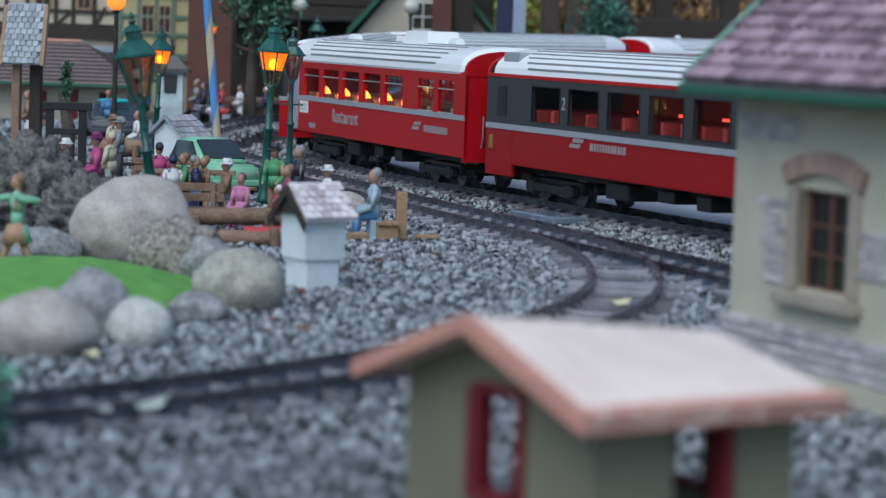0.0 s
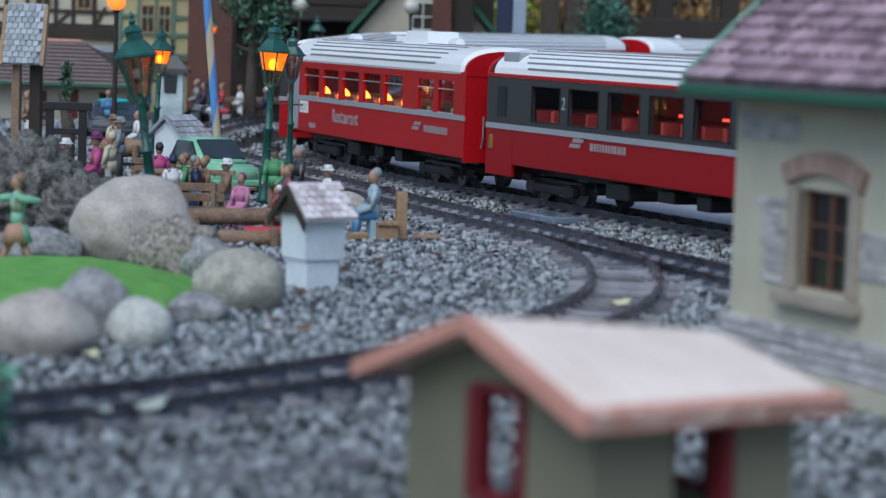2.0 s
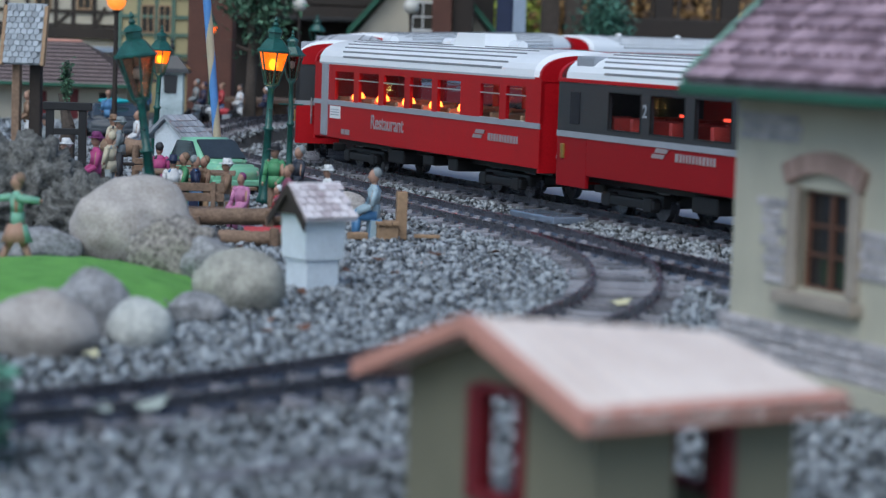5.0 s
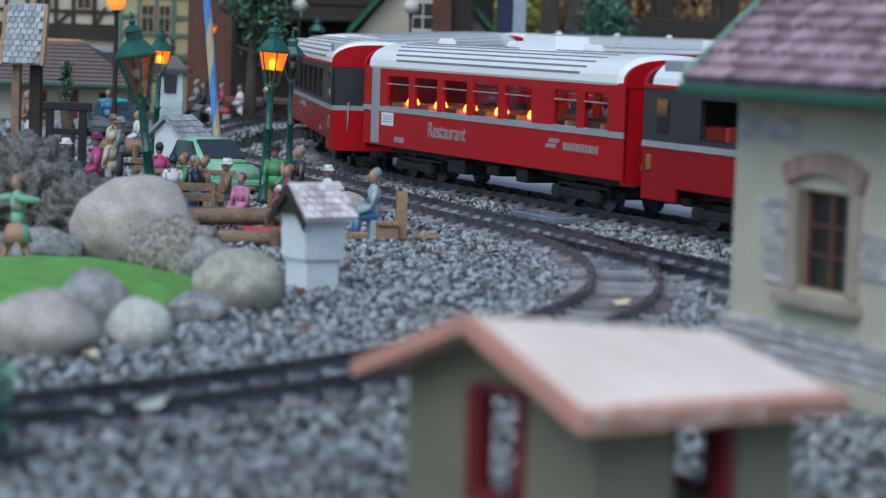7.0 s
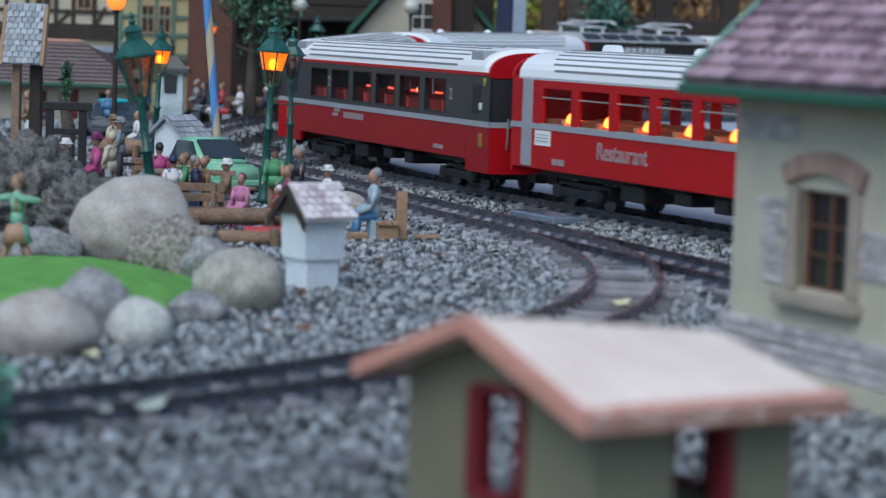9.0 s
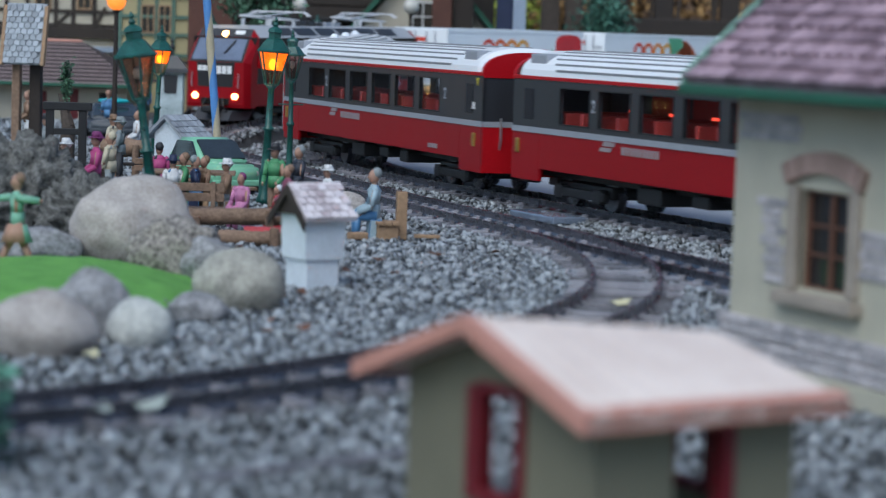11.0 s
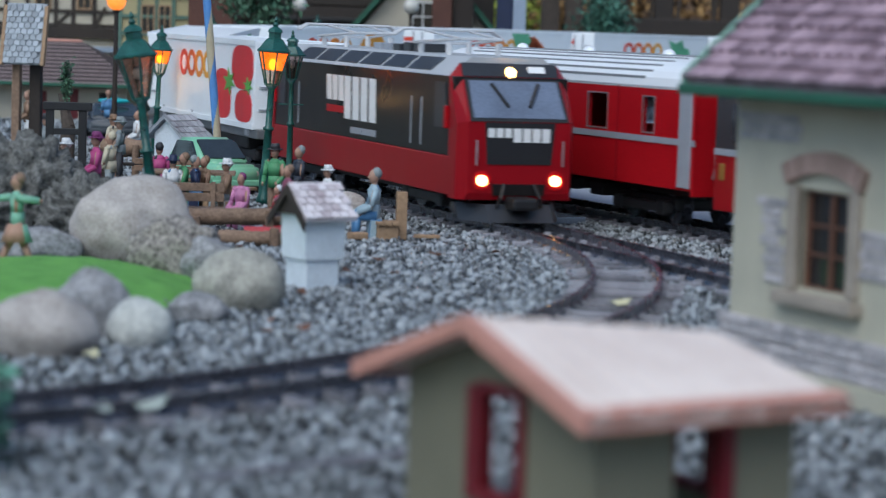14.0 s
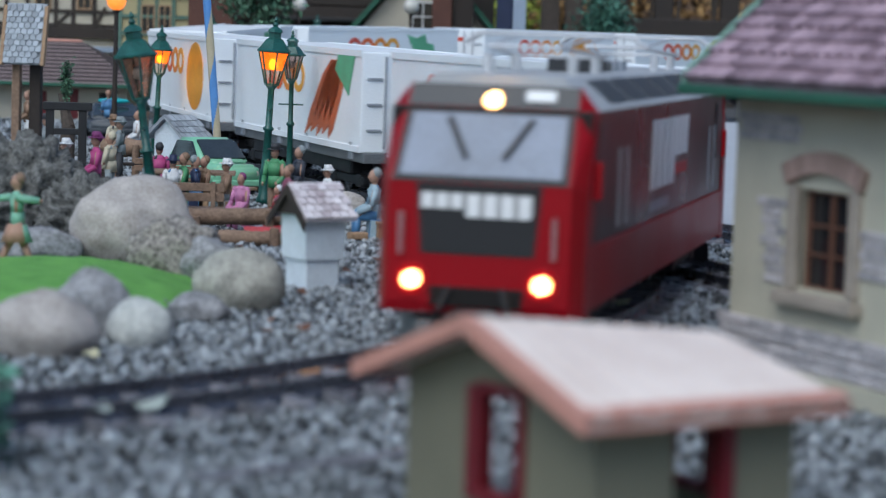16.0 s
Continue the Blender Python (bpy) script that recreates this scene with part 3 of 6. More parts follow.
def engine():
    t = thing("electric_locomotive", "red and black electric model locomotive with lit headlights", "locomotive")
    h = 0.30
    div, eave = 0.056, 0.126
    # the long body between the cabs
    part("lower_body", box((-h + 0.014, -LW, 0.022), (h - 0.014, LW, div), 0.0012), DEEP_RED, t, "red lower body band")
    part("upper_body", box((-h + 0.024, -LW + 0.0008, div), (h - 0.024, LW - 0.0008, eave), 0.0008), ENGINE_BLACK, t, "glossy black side walls")
    sec = lambda x, k=1.0: [(x, -LW, eave), (x, -0.034 * k, eave + 0.017), (x, 0.034 * k, eave + 0.017), (x, LW, eave)]
    roof = part("roof", loft([sec(-h + 0.035), sec(-h + 0.07), sec(h - 0.07), sec(h - 0.035)]), ROOF_GREY, t, "grey bevelled roof")
    for side in (-1, 1):
        for k in range(6):
            x = -0.205 + k * 0.07
            g = lambda u, f: (u, side * (LW - (LW - 0.034) * f), eave + 0.017 * f)
            rim(roof, "roof_panel", [g(x, 0.18), g(x + 0.062, 0.18), g(x + 0.062, 0.85), g(x, 0.85)], CHARCOAL, "dark roof grille")
    for e in (-1, 1):
        cab = part("cab", hull([(e * x, y * s, z) for s in (-1, 1) for x, y, z in [(h - 0.028, LW + 0.0003, 0.020), (h - 0.012, LW + 0.0003, 0.020), (h - 0.012, LW + 0.0003, 0.086), (h - 0.034, LW + 0.0003, eave), (h - 0.002, 0.050, 0.020), (h, 0.048, 0.026), (h, 0.048, 0.088), (h - 0.026, 0.0465, 0.126), (h - 0.034, 0.0455, eave + 0.012)]]), DEEP_RED, t, "red cab front")
        slope = lambda f: h - 0.026 * f  # f from the window's foot to its top
        fz = lambda f: 0.088 + 0.038 * f
        q = lambda y, f: (e * slope(f), y, fz(f))
        rim(cab, "window_frame", [q(-0.0462, 0.0), q(0.0462, 0.0), q(0.0448, 0.98), q(-0.0448, 0.98)], BLACK, "black window surround")
        win = rim(cab, "windscreen", [q(-0.0428, 0.07), q(0.0428, 0.07), q(0.0412, 0.90), q(-0.0412, 0.90)], CAB_GLASS, "windscreen with pale sky reflection put into its colour", 0.0014)
        bm = bmesh.new()
        for y in (-0.009, 0.011):
            a, b = Vector(q(y - (0.012 if y < 0 else -0.012), 0.86)), Vector(q(y, 0.34))
            add_rod(bm, a + Vector((e * 0.003, 0, 0)), b + Vector((e * 0.003, 0, 0)), 0.0016, seg=6)
        part("wiper", bm, BLACK, cab)
        top = lambda y, f: (e * (h - 0.026 - 0.008 * f), y, 0.126 + 0.012 * f)
        rim(cab, "brow_panel", [top(-0.0455, 0.02), top(0.0455, 0.02), top(0.0450, 0.97), top(-0.0450, 0.97)], CHARCOAL, "charcoal panel above the window")
        rim(cab, "number_bar", [top(0.017 * e, 0.3), top(0.033 * e, 0.3), top(0.033 * e, 0.75), top(0.017 * e, 0.75)], WHITE_PRINT, "white number bar", 0.0015)
        nose = [(e * (h), y, z) for y, z in ((-0.030, 0.051), (0.030, 0.051), (0.033, 0.0875), (-0.033, 0.0875))]
        rim(cab, "nose_panel", nose, BLACK, "black nose panel")
        for y, w, z, hh in [(-0.030 + 0.0078 * k, 0.0062, 0.0745, 0.0080) for k in range(3)] + [(-0.0062 + 0.0090 * k, 0.0072, 0.0705, 0.0120) for k in range(4)]:
            a, b = sorted((y * e, (y + w) * e))
            rim(cab, "brand_bar", [(e * h, a, z), (e * h, b, z), (e * h, b, z + hh), (e * h, a, z + hh)], WHITE_PRINT, "white brand bar", 0.0014)
        for y in (-0.0345, 0.0345):
            lamp = part("headlight", rod((e * (h - 0.004), y, 0.037), (e * (h + 0.0025), y, 0.037), 0.0050, 0.0045, 16), HEADLIGHT if e > 0 else BLACK, t, "round headlight")
            part("headlight_rim", lathe([(0.0085, -0.002), (0.0085, 0.001), (0.0066, 0.001), (0.0066, -0.002)], 18), RED, lamp).matrix_basis = pose(e * h, y, 0.037, 0, 90, 0)
        part("top_headlight", rod((e * (h - 0.034), 0, 0.1305), (e * (h - 0.0255), 0, 0.1298), 0.0048, 0.0044, 16), HEADLIGHT if e > 0 else BLACK, t, "round headlight above the window")
        rim(cab, "skirt_panel", [(e * h, y, z) for y, z in ((-0.024, 0.024), (0.024, 0.024), (0.025, 0.034), (-0.025, 0.034))], ENGINE_BLACK, "dark lower panel", 0.0012)
        for y in (-0.014, 0.014):
            bm = rod((e * (h + 0.002), y, 0.034), (e * (h + 0.006), y * 1.3, 0.022), 0.0016, seg=8)
            add_rod(bm, (e * (h + 0.006), y * 1.3, 0.022), (e * (h + 0.003), y * 1.5, 0.014), 0.0016, seg=8)
            part("brake_hose", bm, BLACK, cab)
        for y in (-0.0405, 0.0405):
            bm = bmesh.new()
            add_rod(bm, (e * (h + 0.002), y, 0.050), (e * (h + 0.002), y, 0.072), 0.0008, seg=6)
            part("grab_rail", bm, SILVER, cab)
        part("coupler", box((min(e * (h - 0.02), e * (h + 0.02)), -0.012, 0.012), (max(e * (h - 0.02), e * (h + 0.02)), 0.012, 0.023), 0.003), BLACK, t)
        plow = [(e * (h - 0.02), -0.047, 0.001), (e * (h - 0.02), 0.047, 0.001), (e * (h + 0.012), -0.030, 0.001), (e * (h + 0.012), 0.030, 0.001)]
        part("rail_guard", hull(plow + [(x - e * 0.012, y, 0.016) for x, y, _ in plow]), CHARCOAL, t, "dark rail guard plate")
        for side in (-1, 1):
            s = side * (LW - 0.0008)
            rim(t, "cab_window", [(e * (h - 0.070), s, 0.080), (e * (h - 0.036), s, 0.080), (e * (h - 0.044), s, 0.120), (e * (h - 0.070), s, 0.120)], CHARCOAL, "dark cab side window", 0.0012)
            for x in (h - 0.125, h - 0.098):
                part("door_rail", rod((e * x, s + side * 0.003, 0.062), (e * x, s + side * 0.003, 0.105), 0.0007, seg=6), STRIPE, t)
            part("mirror", box((e * (h - 0.036) - 0.003, s - 0.004, 0.080), (e * (h - 0.036) + 0.003, s + 0.004, 0.100), 0.001), RED, t)
    for side in (-1, 1):
        s = LW - 0.0008
        x0 = -0.088 if side < 0 else -0.085
        for x, w, lo, hi in [(0.002 + 0.0195 * k, 0.0145, 0.020, 0.045) for k in range(3)] + [(0.060 + 0.0255 * k, 0.0185, 0.003, 0.045) for k in range(4)]:
            flat_mark(t, "brand_bar", [[(x, lo), (x + w, lo), (x + w - 0.003, hi), (x - 0.003, hi)]], x0, 0.071, side, WHITE_PRINT, "white slanted brand bar", y=s)
        flat_mark(t, "brand_underline", [[(0.002, 0.008), (0.056, 0.008), (0.056, 0.015), (0.002, 0.015)]], x0, 0.071, side, RED, y=s)
        flat_mark(t, "caption_bars", bars((0.034, 0.040), 0.006), x0 + 0.08, 0.0610, side, STRIPE, y=s)
    for x in (-0.17, 0.17):
        bogie(t, x, wheel=0.019, base=0.045)
    part("belly", box((-0.20, -0.032, 0.014), (0.20, 0.032, 0.024), 0.002), BLACK, t)
    for x in (-0.15, 0.15):
        panto = part("pantograph", box((x - 0.052, -0.030, 0.1515), (x - 0.047, 0.030, 0.1540), 0.0006), PANTO, t, "folded pale metal pantograph")
        for y in (-0.028, 0.028):
            part("lower_arm", rod((x - 0.05, y, 0.153), (x + 0.05, y * 0.7, 0.158), 0.0014, seg=6), PANTO, panto)
            part("upper_arm", rod((x + 0.05, y * 0.7, 0.158), (x - 0.04, y * 0.8, 0.164), 0.0012, seg=6), PANTO, panto)
        part("knee_bar", rod((x + 0.05, -0.020, 0.158), (x + 0.05, 0.020, 0.158), 0.0014, seg=6), PANTO, panto)
        for dx in (-0.045, -0.037):
            bm = rod((x + dx, -0.045, 0.165), (x + dx, 0.045, 0.165), 0.0013, seg=6)
            for y in (-0.045, 0.045):
                add_rod(bm, (x + dx, y, 0.165), (x + dx, y * 1.2, 0.159), 0.0013, seg=6)
            part("contact_strip", bm, PANTO, panto)
        for y in (-0.024, 0.024):
            for dx in (-0.045, 0.03):
                part("insulator", rod((x + dx, y, 0.143), (x + dx, y, 0.154), 0.003, seg=8), PANTO, panto)
    for x in (-0.06, -0.03, 0.0, 0.03, 0.06):
        part("roof_box", box((x - 0.010, -0.012, 0.1425), (x + 0.010, 0.014, 0.1495 + 0.002 * (x > 0)), 0.001), STRIPE if x < 0 else CHARCOAL, roof, "small equipment box on the roof")
    return t


BOX_WHITE = material("white_container_paint", (0.84, 0.87, 0.90), 0.42, vary=0.07, scale=18, bump=0.02)
FRAME_GREY = material("grey_wagon_frame", (0.16, 0.17, 0.18), 0.55, 0.3, vary=0.3, bump=0.1)
RINGS = [material("ring_" + n, c, 0.5, vary=0.05, bump=0) for n, c in (("red", (0.65, 0.06, 0.03)), ("vermilion", (0.72, 0.12, 0.02)), ("orange", (0.76, 0.24, 0.02)), ("ochre", (0.74, 0.34, 0.03)))]
FRUIT_RED = material("print_red", (0.62, 0.02, 0.03), 0.5, vary=0.2, scale=40, bump=0)
FRUIT_GREEN = material("print_green", (0.10, 0.36, 0.06), 0.5, vary=0.4, scale=60, bump=0)
FRUIT_ORANGE = material("print_orange", (0.72, 0.30, 0.02), 0.5, vary=0.2, scale=50, bump=0)
CARROT = material("print_carrot", (0.52, 0.12, 0.04), 0.5, vary=0.3, scale=90, bump=0)
LEAF_PRINT = material("print_leaf", (0.12, 0.40, 0.22), 0.5, vary=0.3, scale=60, bump=0)


def oval(cx, cz, rx, rz, n=20, a=0.0):
    return [(cx + rx * math.cos(u) * math.cos(a) - rz * math.sin(u) * math.sin(a), cz + rx * math.cos(u) * math.sin(a) + rz * math.sin(u) * math.cos(a)) for u in (2 * math.pi * k / n for k in range(n))]


def ring_mark(parent, x, z, side, r, y, mat):
    bm = bmesh.new()
    n = 24
    sets = []
    for rr, d in ((r, 0.0), (r, 0.0007), (r * 0.58, 0.0007), (r * 0.58, 0.0)):
        sets.append([bm.verts.new((x + rr * 0.86 * math.cos(2 * math.pi * k / n), side * (y + d), z + rr * 0.72 * math.sin(2 * math.pi * k / n))) for k in range(n)])
    for a, b in zip(sets, sets[1:]):
        for k in range(n):
            bm.faces.new((a[k], a[(k + 1) % n], b[(k + 1) % n], b[k]))
    bmesh.ops.recalc_face_normals(bm, faces=bm.faces)
    return part("brand_ring", bm, mat, parent)


def container_wagon(label, picture, length=0.45):
    t = thing("container_wagon", label, "freight wagon", group="container wagons")
    h, y, z0, z1 = length / 2, 0.054, 0.044, 0.142
    body = part("container", box((-h, -y, z0), (h, y, z1), 0.0015), BOX_WHITE, t, "white box container")
    bm = bmesh.new()
    for s in (-1, 1):
        a, b = sorted((s * (y - 0.001), s * (y + 0.0012)))
        add_box(bm, (-h, a, z1 - 0.005), (h, b, z1 + 0.001))
        add_box(bm, (-h, a, z0), (h, b, z0 + 0.006))
    part("edge_rail", bm, SILVER if picture == "none" else BOX_WHITE, body)
    for e in (-1, 1):
        for yy in (-0.030, -0.012, 0.012, 0.030):
            part("door_bar", rod((e * (h + 0.002), yy, z0 + 0.004), (e * (h + 0.002), yy, z1 - 0.004), 0.0012, seg=6), STRIPE, body, "grey door locking bar")
        for zz in (0.065, 0.09, 0.115):
            for ya, yb in ((-0.048, -0.033), (0.033, 0.048)):
                part("hinge", box((e * (h + 0.001) - 0.001, ya, zz), (e * (h + 0.001) + 0.001, yb, zz + 0.002)), STRIPE, body)
    for e in (-1, 1):
        part("end_mark", box((min(e * h, e * (h + 0.0006)), -0.012, z1 - 0.022), (max(e * h, e * (h + 0.0006)), 0.010, z1 - 0.015)), RINGS[0], body)
    for s in (-1, 1):
        for k, mat in enumerate(RINGS):
            x = (-0.42 * h + 0.0375 * k) if s < 0 else (0.42 * h - 0.0375 * k)
            ring_mark(body, x, z1 - 0.032, s, 0.0225, y, mat)
        m = -s
        u = 0.50 * h * (1 if s < 0 else -1)
        if picture == "tomato":
            for x0, x1, zl, zt, low, high in ((0.048, 0.128, 0.0505, 0.108, 0.4, 1.0), (0.130, 0.220, 0.087, 0.1365, 1.0, 0.5), (0.147, 0.218, 0.0505, 0.0865, 0.55, 1.0)):
                cx, cz, rx, rz = m * (x0 + x1) / 2, (zl + zt) / 2, (x1 - x0) / 2, (zt - zl) / 2
                turn = [2 * math.pi * k / 28 for k in range(28)]
                shape = [(cx + rx * math.copysign(abs(math.cos(a)) ** 0.75, math.cos(a)), cz + rz * math.copysign(abs(math.sin(a)) ** (high if math.sin(a) > 0 else low), math.sin(a))) for a in turn]
                flat_mark(body, "tomato_print", [shape], 0, 0, s, FRUIT_RED, "red tomato picture", y)
            stars = [(0.122, 0.094, 0.026, 0.016), (0.202, 0.092, 0.020, 0.010)]
            for cx, cz, rx, rz in stars:
                flat_mark(body, "stalk_print", [[(m * (cx + rx * (1.0 if k % 2 else 0.4) * math.cos(0.2 + math.pi * k / 6)), cz + rz * (1.0 if k % 2 else 0.4) * math.sin(0.2 + math.pi * k / 6)) for k in range(12)]], 0, 0, s, FRUIT_GREEN, "", y + 0.0008)
        elif picture == "carrot":
            flat_mark(body, "carrot_print", [[(u - 0.068 + 0.020 * k, 0.052 + 0.003 * (k % 2)), (u - 0.046 + 0.0185 * k, 0.062), (u - 0.002 + 0.0135 * k, 0.098), (u + 0.032 + 0.008 * k, 0.128), (u + 0.016 + 0.008 * k, 0.132), (u - 0.012 + 0.010 * k, 0.116), (u - 0.050 + 0.016 * k, 0.078)] for k in range(5)], 0, 0, s, CARROT, "bunch of carrots picture", y)
            flat_mark(body, "leaf_print", [[(u + 0.030, 0.122), (u + 0.075, 0.098), (u + 0.092, 0.138), (u + 0.04, 0.139)]], 0, 0, s, LEAF_PRINT, "", y + 0.0004)
        elif picture == "orange":
            flat_mark(body, "orange_print", [oval(u, 0.094, 0.052, 0.041, 28)], 0, 0, s, FRUIT_ORANGE, "orange fruit picture", y)
        elif picture == "leaf":
            flat_mark(body, "leaf_print", [[(u - 0.04, 0.095), (u - 0.01, 0.092), (u + 0.03, 0.105), (u + 0.05, 0.132), (u + 0.02, 0.126), (u - 0.005, 0.134), (u - 0.012, 0.118), (u - 0.032, 0.116)]], 0, 0, s, LEAF_PRINT, "green leaf picture", y)
        elif picture == "lemon":
            flat_mark(body, "lemon_print", [oval(u, 0.10, 0.05, 0.035, 24)], 0, 0, s, material("print_yellow", (0.75, 0.62, 0.05), 0.5, vary=0.1, bump=0), "yellow lemon picture", y)
    part("deck", box((-h - 0.008, -0.052, 0.034), (h + 0.008, 0.052, 0.0438), 0.001), FRAME_GREY, t, "grey flat wagon deck")
    for s in (-1, 1):
        for x in (-h + 0.03, -0.05, 0.05, h - 0.03):
            bm = bmesh.new()
            add_box(bm, (x - 0.006, s * 0.050 - 0.004, 0.036), (x + 0.006, s * 0.054 + 0.003, 0.054), 0.001)
            part("stake", bm, STRIPE, t)
    part("sill_beam", box((-h + 0.05, -0.046, 0.020), (h - 0.05, 0.046, 0.034), 0.002), BLACK, t)
    part("coupler", box((-h - 0.022, -0.009, 0.016), (h + 0.022, 0.009, 0.025), 0.002), BLACK, t)
    for x in (-h + 0.075, h - 0.075):
        bogie(t, x)
    return t


saloon = coach("saloon_coach", "red model carriage with charcoal window band, white roof, lit inside", 0.69, "saloon")
bistro = coach("dining_coach", "red model dining carriage with glowing table lamps and white roof", 0.632, "bistro")
saloon_2 = coach("saloon_coach", "red model railway carriage with charcoal window band and lit orange windows", 0.69, "saloon")
saloon_3 = coach("passenger_coach", "red model railway carriage with charcoal window band and unlit windows", 0.69, "saloon")
van = coach("baggage_coach", "red model baggage carriage with few narrow windows", 0.566, "van")
loco = engine()
PICTURES = ["tomato", "carrot", "orange", "carrot", "leaf", "orange", "lemon", "leaf"]
WORDS = {"tomato": "red tomatoes", "carrot": "orange carrots", "orange": "an orange", "leaf": "green leaves", "lemon": "a yellow lemon"}
wagons = [container_wagon("white container wagon with a picture of " + WORDS[w], w) for w in PICTURES]

# where the rear of the dining coach and the engine's front stand along their lines
DINING_REAR = [(0, -0.377), (2.2, -0.377), (2.5, -0.368), (3, -0.341), (3.5, -0.311), (4, -0.277), (5, -0.215), (6, -0.144), (6.5, -0.100), (7, -0.044), (7.5, 0.028), (8, 0.116), (8.5, 0.219), (9, 0.350), (10, 0.68), (11.3, 1.20), (11.5, 1.28), (12, 1.463), (12.5, 1.65), (13, 1.846), (13.5, 2.032), (14, 2.225), (15, 2.60), (16, 2.99)]
ENGINE_FRONT = [(0, -6.300), (4, -4.750), (8, -2.860), (9, -2.345), (10, -1.880), (11.3, -1.148), (11.5, -1.038), (12, -0.748), (12.5, -0.559), (13, -0.350), (13.5, 0.000), (14, 0.312), (14.5, 0.524), (15, 0.748), (15.5, 0.962), (16, 1.216)]


def run_along(ob, line, table, lead, length, pivot):
    """Key a vehicle whose front stands lead behind the table's place; its bogies follow the line."""
    ts, ss = zip(*table)
    rows = []
    for t in np.arange(0, 16.01, 0.25):
        f = float(np.interp(t, ts, ss)) - lead
        a, b = line.at(f - pivot), line.at(f - length + pivot)
        d = (a - b) / np.hypot(*(a - b))
        c = (a + b) / 2
        za, zb = line.lift(f - pivot), line.lift(f - length + pivot)
        nose = -math.degrees(math.atan2(za - zb, length - 2 * pivot))
        rows.append((float(t), pose(c[0], c[1], RAIL_TOP + (za + zb) / 2, 0, nose, math.degrees(math.atan2(d[1], d[0])))))
    walk(ob, rows)


def motions():
    run_along(saloon, passenger_line, DINING_REAR, -1.346, 0.69, 0.13)
    run_along(bistro, passenger_line, DINING_REAR, -0.62, 0.632, 0.12)
    run_along(saloon_2, passenger_line, DINING_REAR, 0.049, 0.69, 0.13)
    run_along(saloon_3, passenger_line, DINING_REAR, 0.794, 0.69, 0.13)
    run_along(van, passenger_line, DINING_REAR, 1.520, 0.566, 0.12)
    run_along(loco, freight_line, ENGINE_FRONT, 0.0, 0.60, 0.11)
    for k, w in enumerate(wagons):
        run_along(w, freight_line, ENGINE_FRONT, 0.652 + k * 0.53, 0.45, 0.075)


# ---- more materials ----
PLASTER = material("weathered_cream_plaster", (0.49, 0.465, 0.37), 0.85, vary=0.18, scale=30, bump=0.3, fine=900)
PLASTER_OLIVE = material("olive_grey_plaster", (0.178, 0.170, 0.118), 0.8, vary=0.2, scale=25, bump=0.2, fine=900)
STONE_TRIM = material("sandstone_trim", (0.36, 0.31, 0.26), 0.85, vary=0.2, scale=60, bump=0.4)
BRICK_GREY = material("exposed_grey_brick", (0.43, 0.41, 0.43), 0.85, vary=0.22, bump=0.5, each=0.8, tint=(0.46, 0.43, 0.44))
LINTEL = material("red_brick_lintel", (0.40, 0.28, 0.24), 0.8, vary=0.25, bump=0.4, each=0.6)
TILE_VIOLET = material("violet_brown_roof_tile", (0.22, 0.14, 0.175), 0.5, vary=0.35, scale=70, bump=0.3, each=0.8, tint=(0.31, 0.22, 0.26))
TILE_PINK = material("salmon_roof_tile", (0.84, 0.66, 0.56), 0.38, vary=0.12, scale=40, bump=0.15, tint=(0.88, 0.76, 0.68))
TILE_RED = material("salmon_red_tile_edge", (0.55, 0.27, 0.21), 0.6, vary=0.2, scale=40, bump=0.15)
GREEN_TRIM = material("dark_green_painted_trim", (0.02, 0.10, 0.06), 0.5, vary=0.25, bump=0.1)
LAMP_GREEN = material("dark_green_lamp_enamel", (0.010, 0.052, 0.042), 0.36, vary=0.35, scale=80, bump=0.08, tint=(0.018, 0.10, 0.085))
DARK_WINDOW = material("dark_window_glass", (0.02, 0.02, 0.022), 0.12, vary=0.3, bump=0)
WINDOW_BROWN = material("brown_window_wood", (0.15, 0.07, 0.045), 0.6, vary=0.3, bump=0.2)
MAROON = material("maroon_window_frame", (0.14, 0.008, 0.015), 0.5, vary=0.2, bump=0.1)
BOULDER_BEIGE = material("smooth_beige_boulder", (0.33, 0.29, 0.26), 0.8, vary=0.28, scale=55, bump=0.7, fine=500, tint=(0.42, 0.39, 0.37))
BOULDER_PALE = material("pale_whitish_boulder", (0.42, 0.43, 0.42), 0.8, vary=0.35, scale=70, bump=0.7, fine=420, tint=(0.52, 0.53, 0.50))
BOULDER_GREY = material("speckled_grey_boulder", (0.33, 0.32, 0.28), 0.8, vary=0.55, scale=75, bump=0.8, fine=420)
BOULDER_BLUE = material("blue_grey_boulder", (0.25, 0.25, 0.26), 0.8, vary=0.65, scale=110, bump=0.8, fine=420)
MOTTLED = material("mottled_lichen_rock", (0.09, 0.08, 0.07), 0.9, vary=0.9, scale=230, bump=1.0, fine=450, tint=(0.24, 0.22, 0.20))
TUFA = material("porous_dark_tufa", (0.035, 0.035, 0.032), 0.95, vary=0.95, scale=130, bump=1.0, fine=330, tint=(0.115, 0.115, 0.11))
TURF = material("bright_green_turf_mat", (0.10, 0.30, 0.045), 0.9, vary=0.25, scale=60, bump=0.9, fine=1200, tint=(0.16, 0.38, 0.08))
WHITE_WOOD = material("pale_blue_white_paint", (0.66, 0.72, 0.78), 0.7, vary=0.12, scale=60, bump=0.2, fine=500)
SHINGLE_PINK = material("white_pink_shingle", (0.50, 0.40, 0.43), 0.75, vary=0.25, scale=90, bump=0.3, each=0.7, tint=(0.64, 0.60, 0.62))
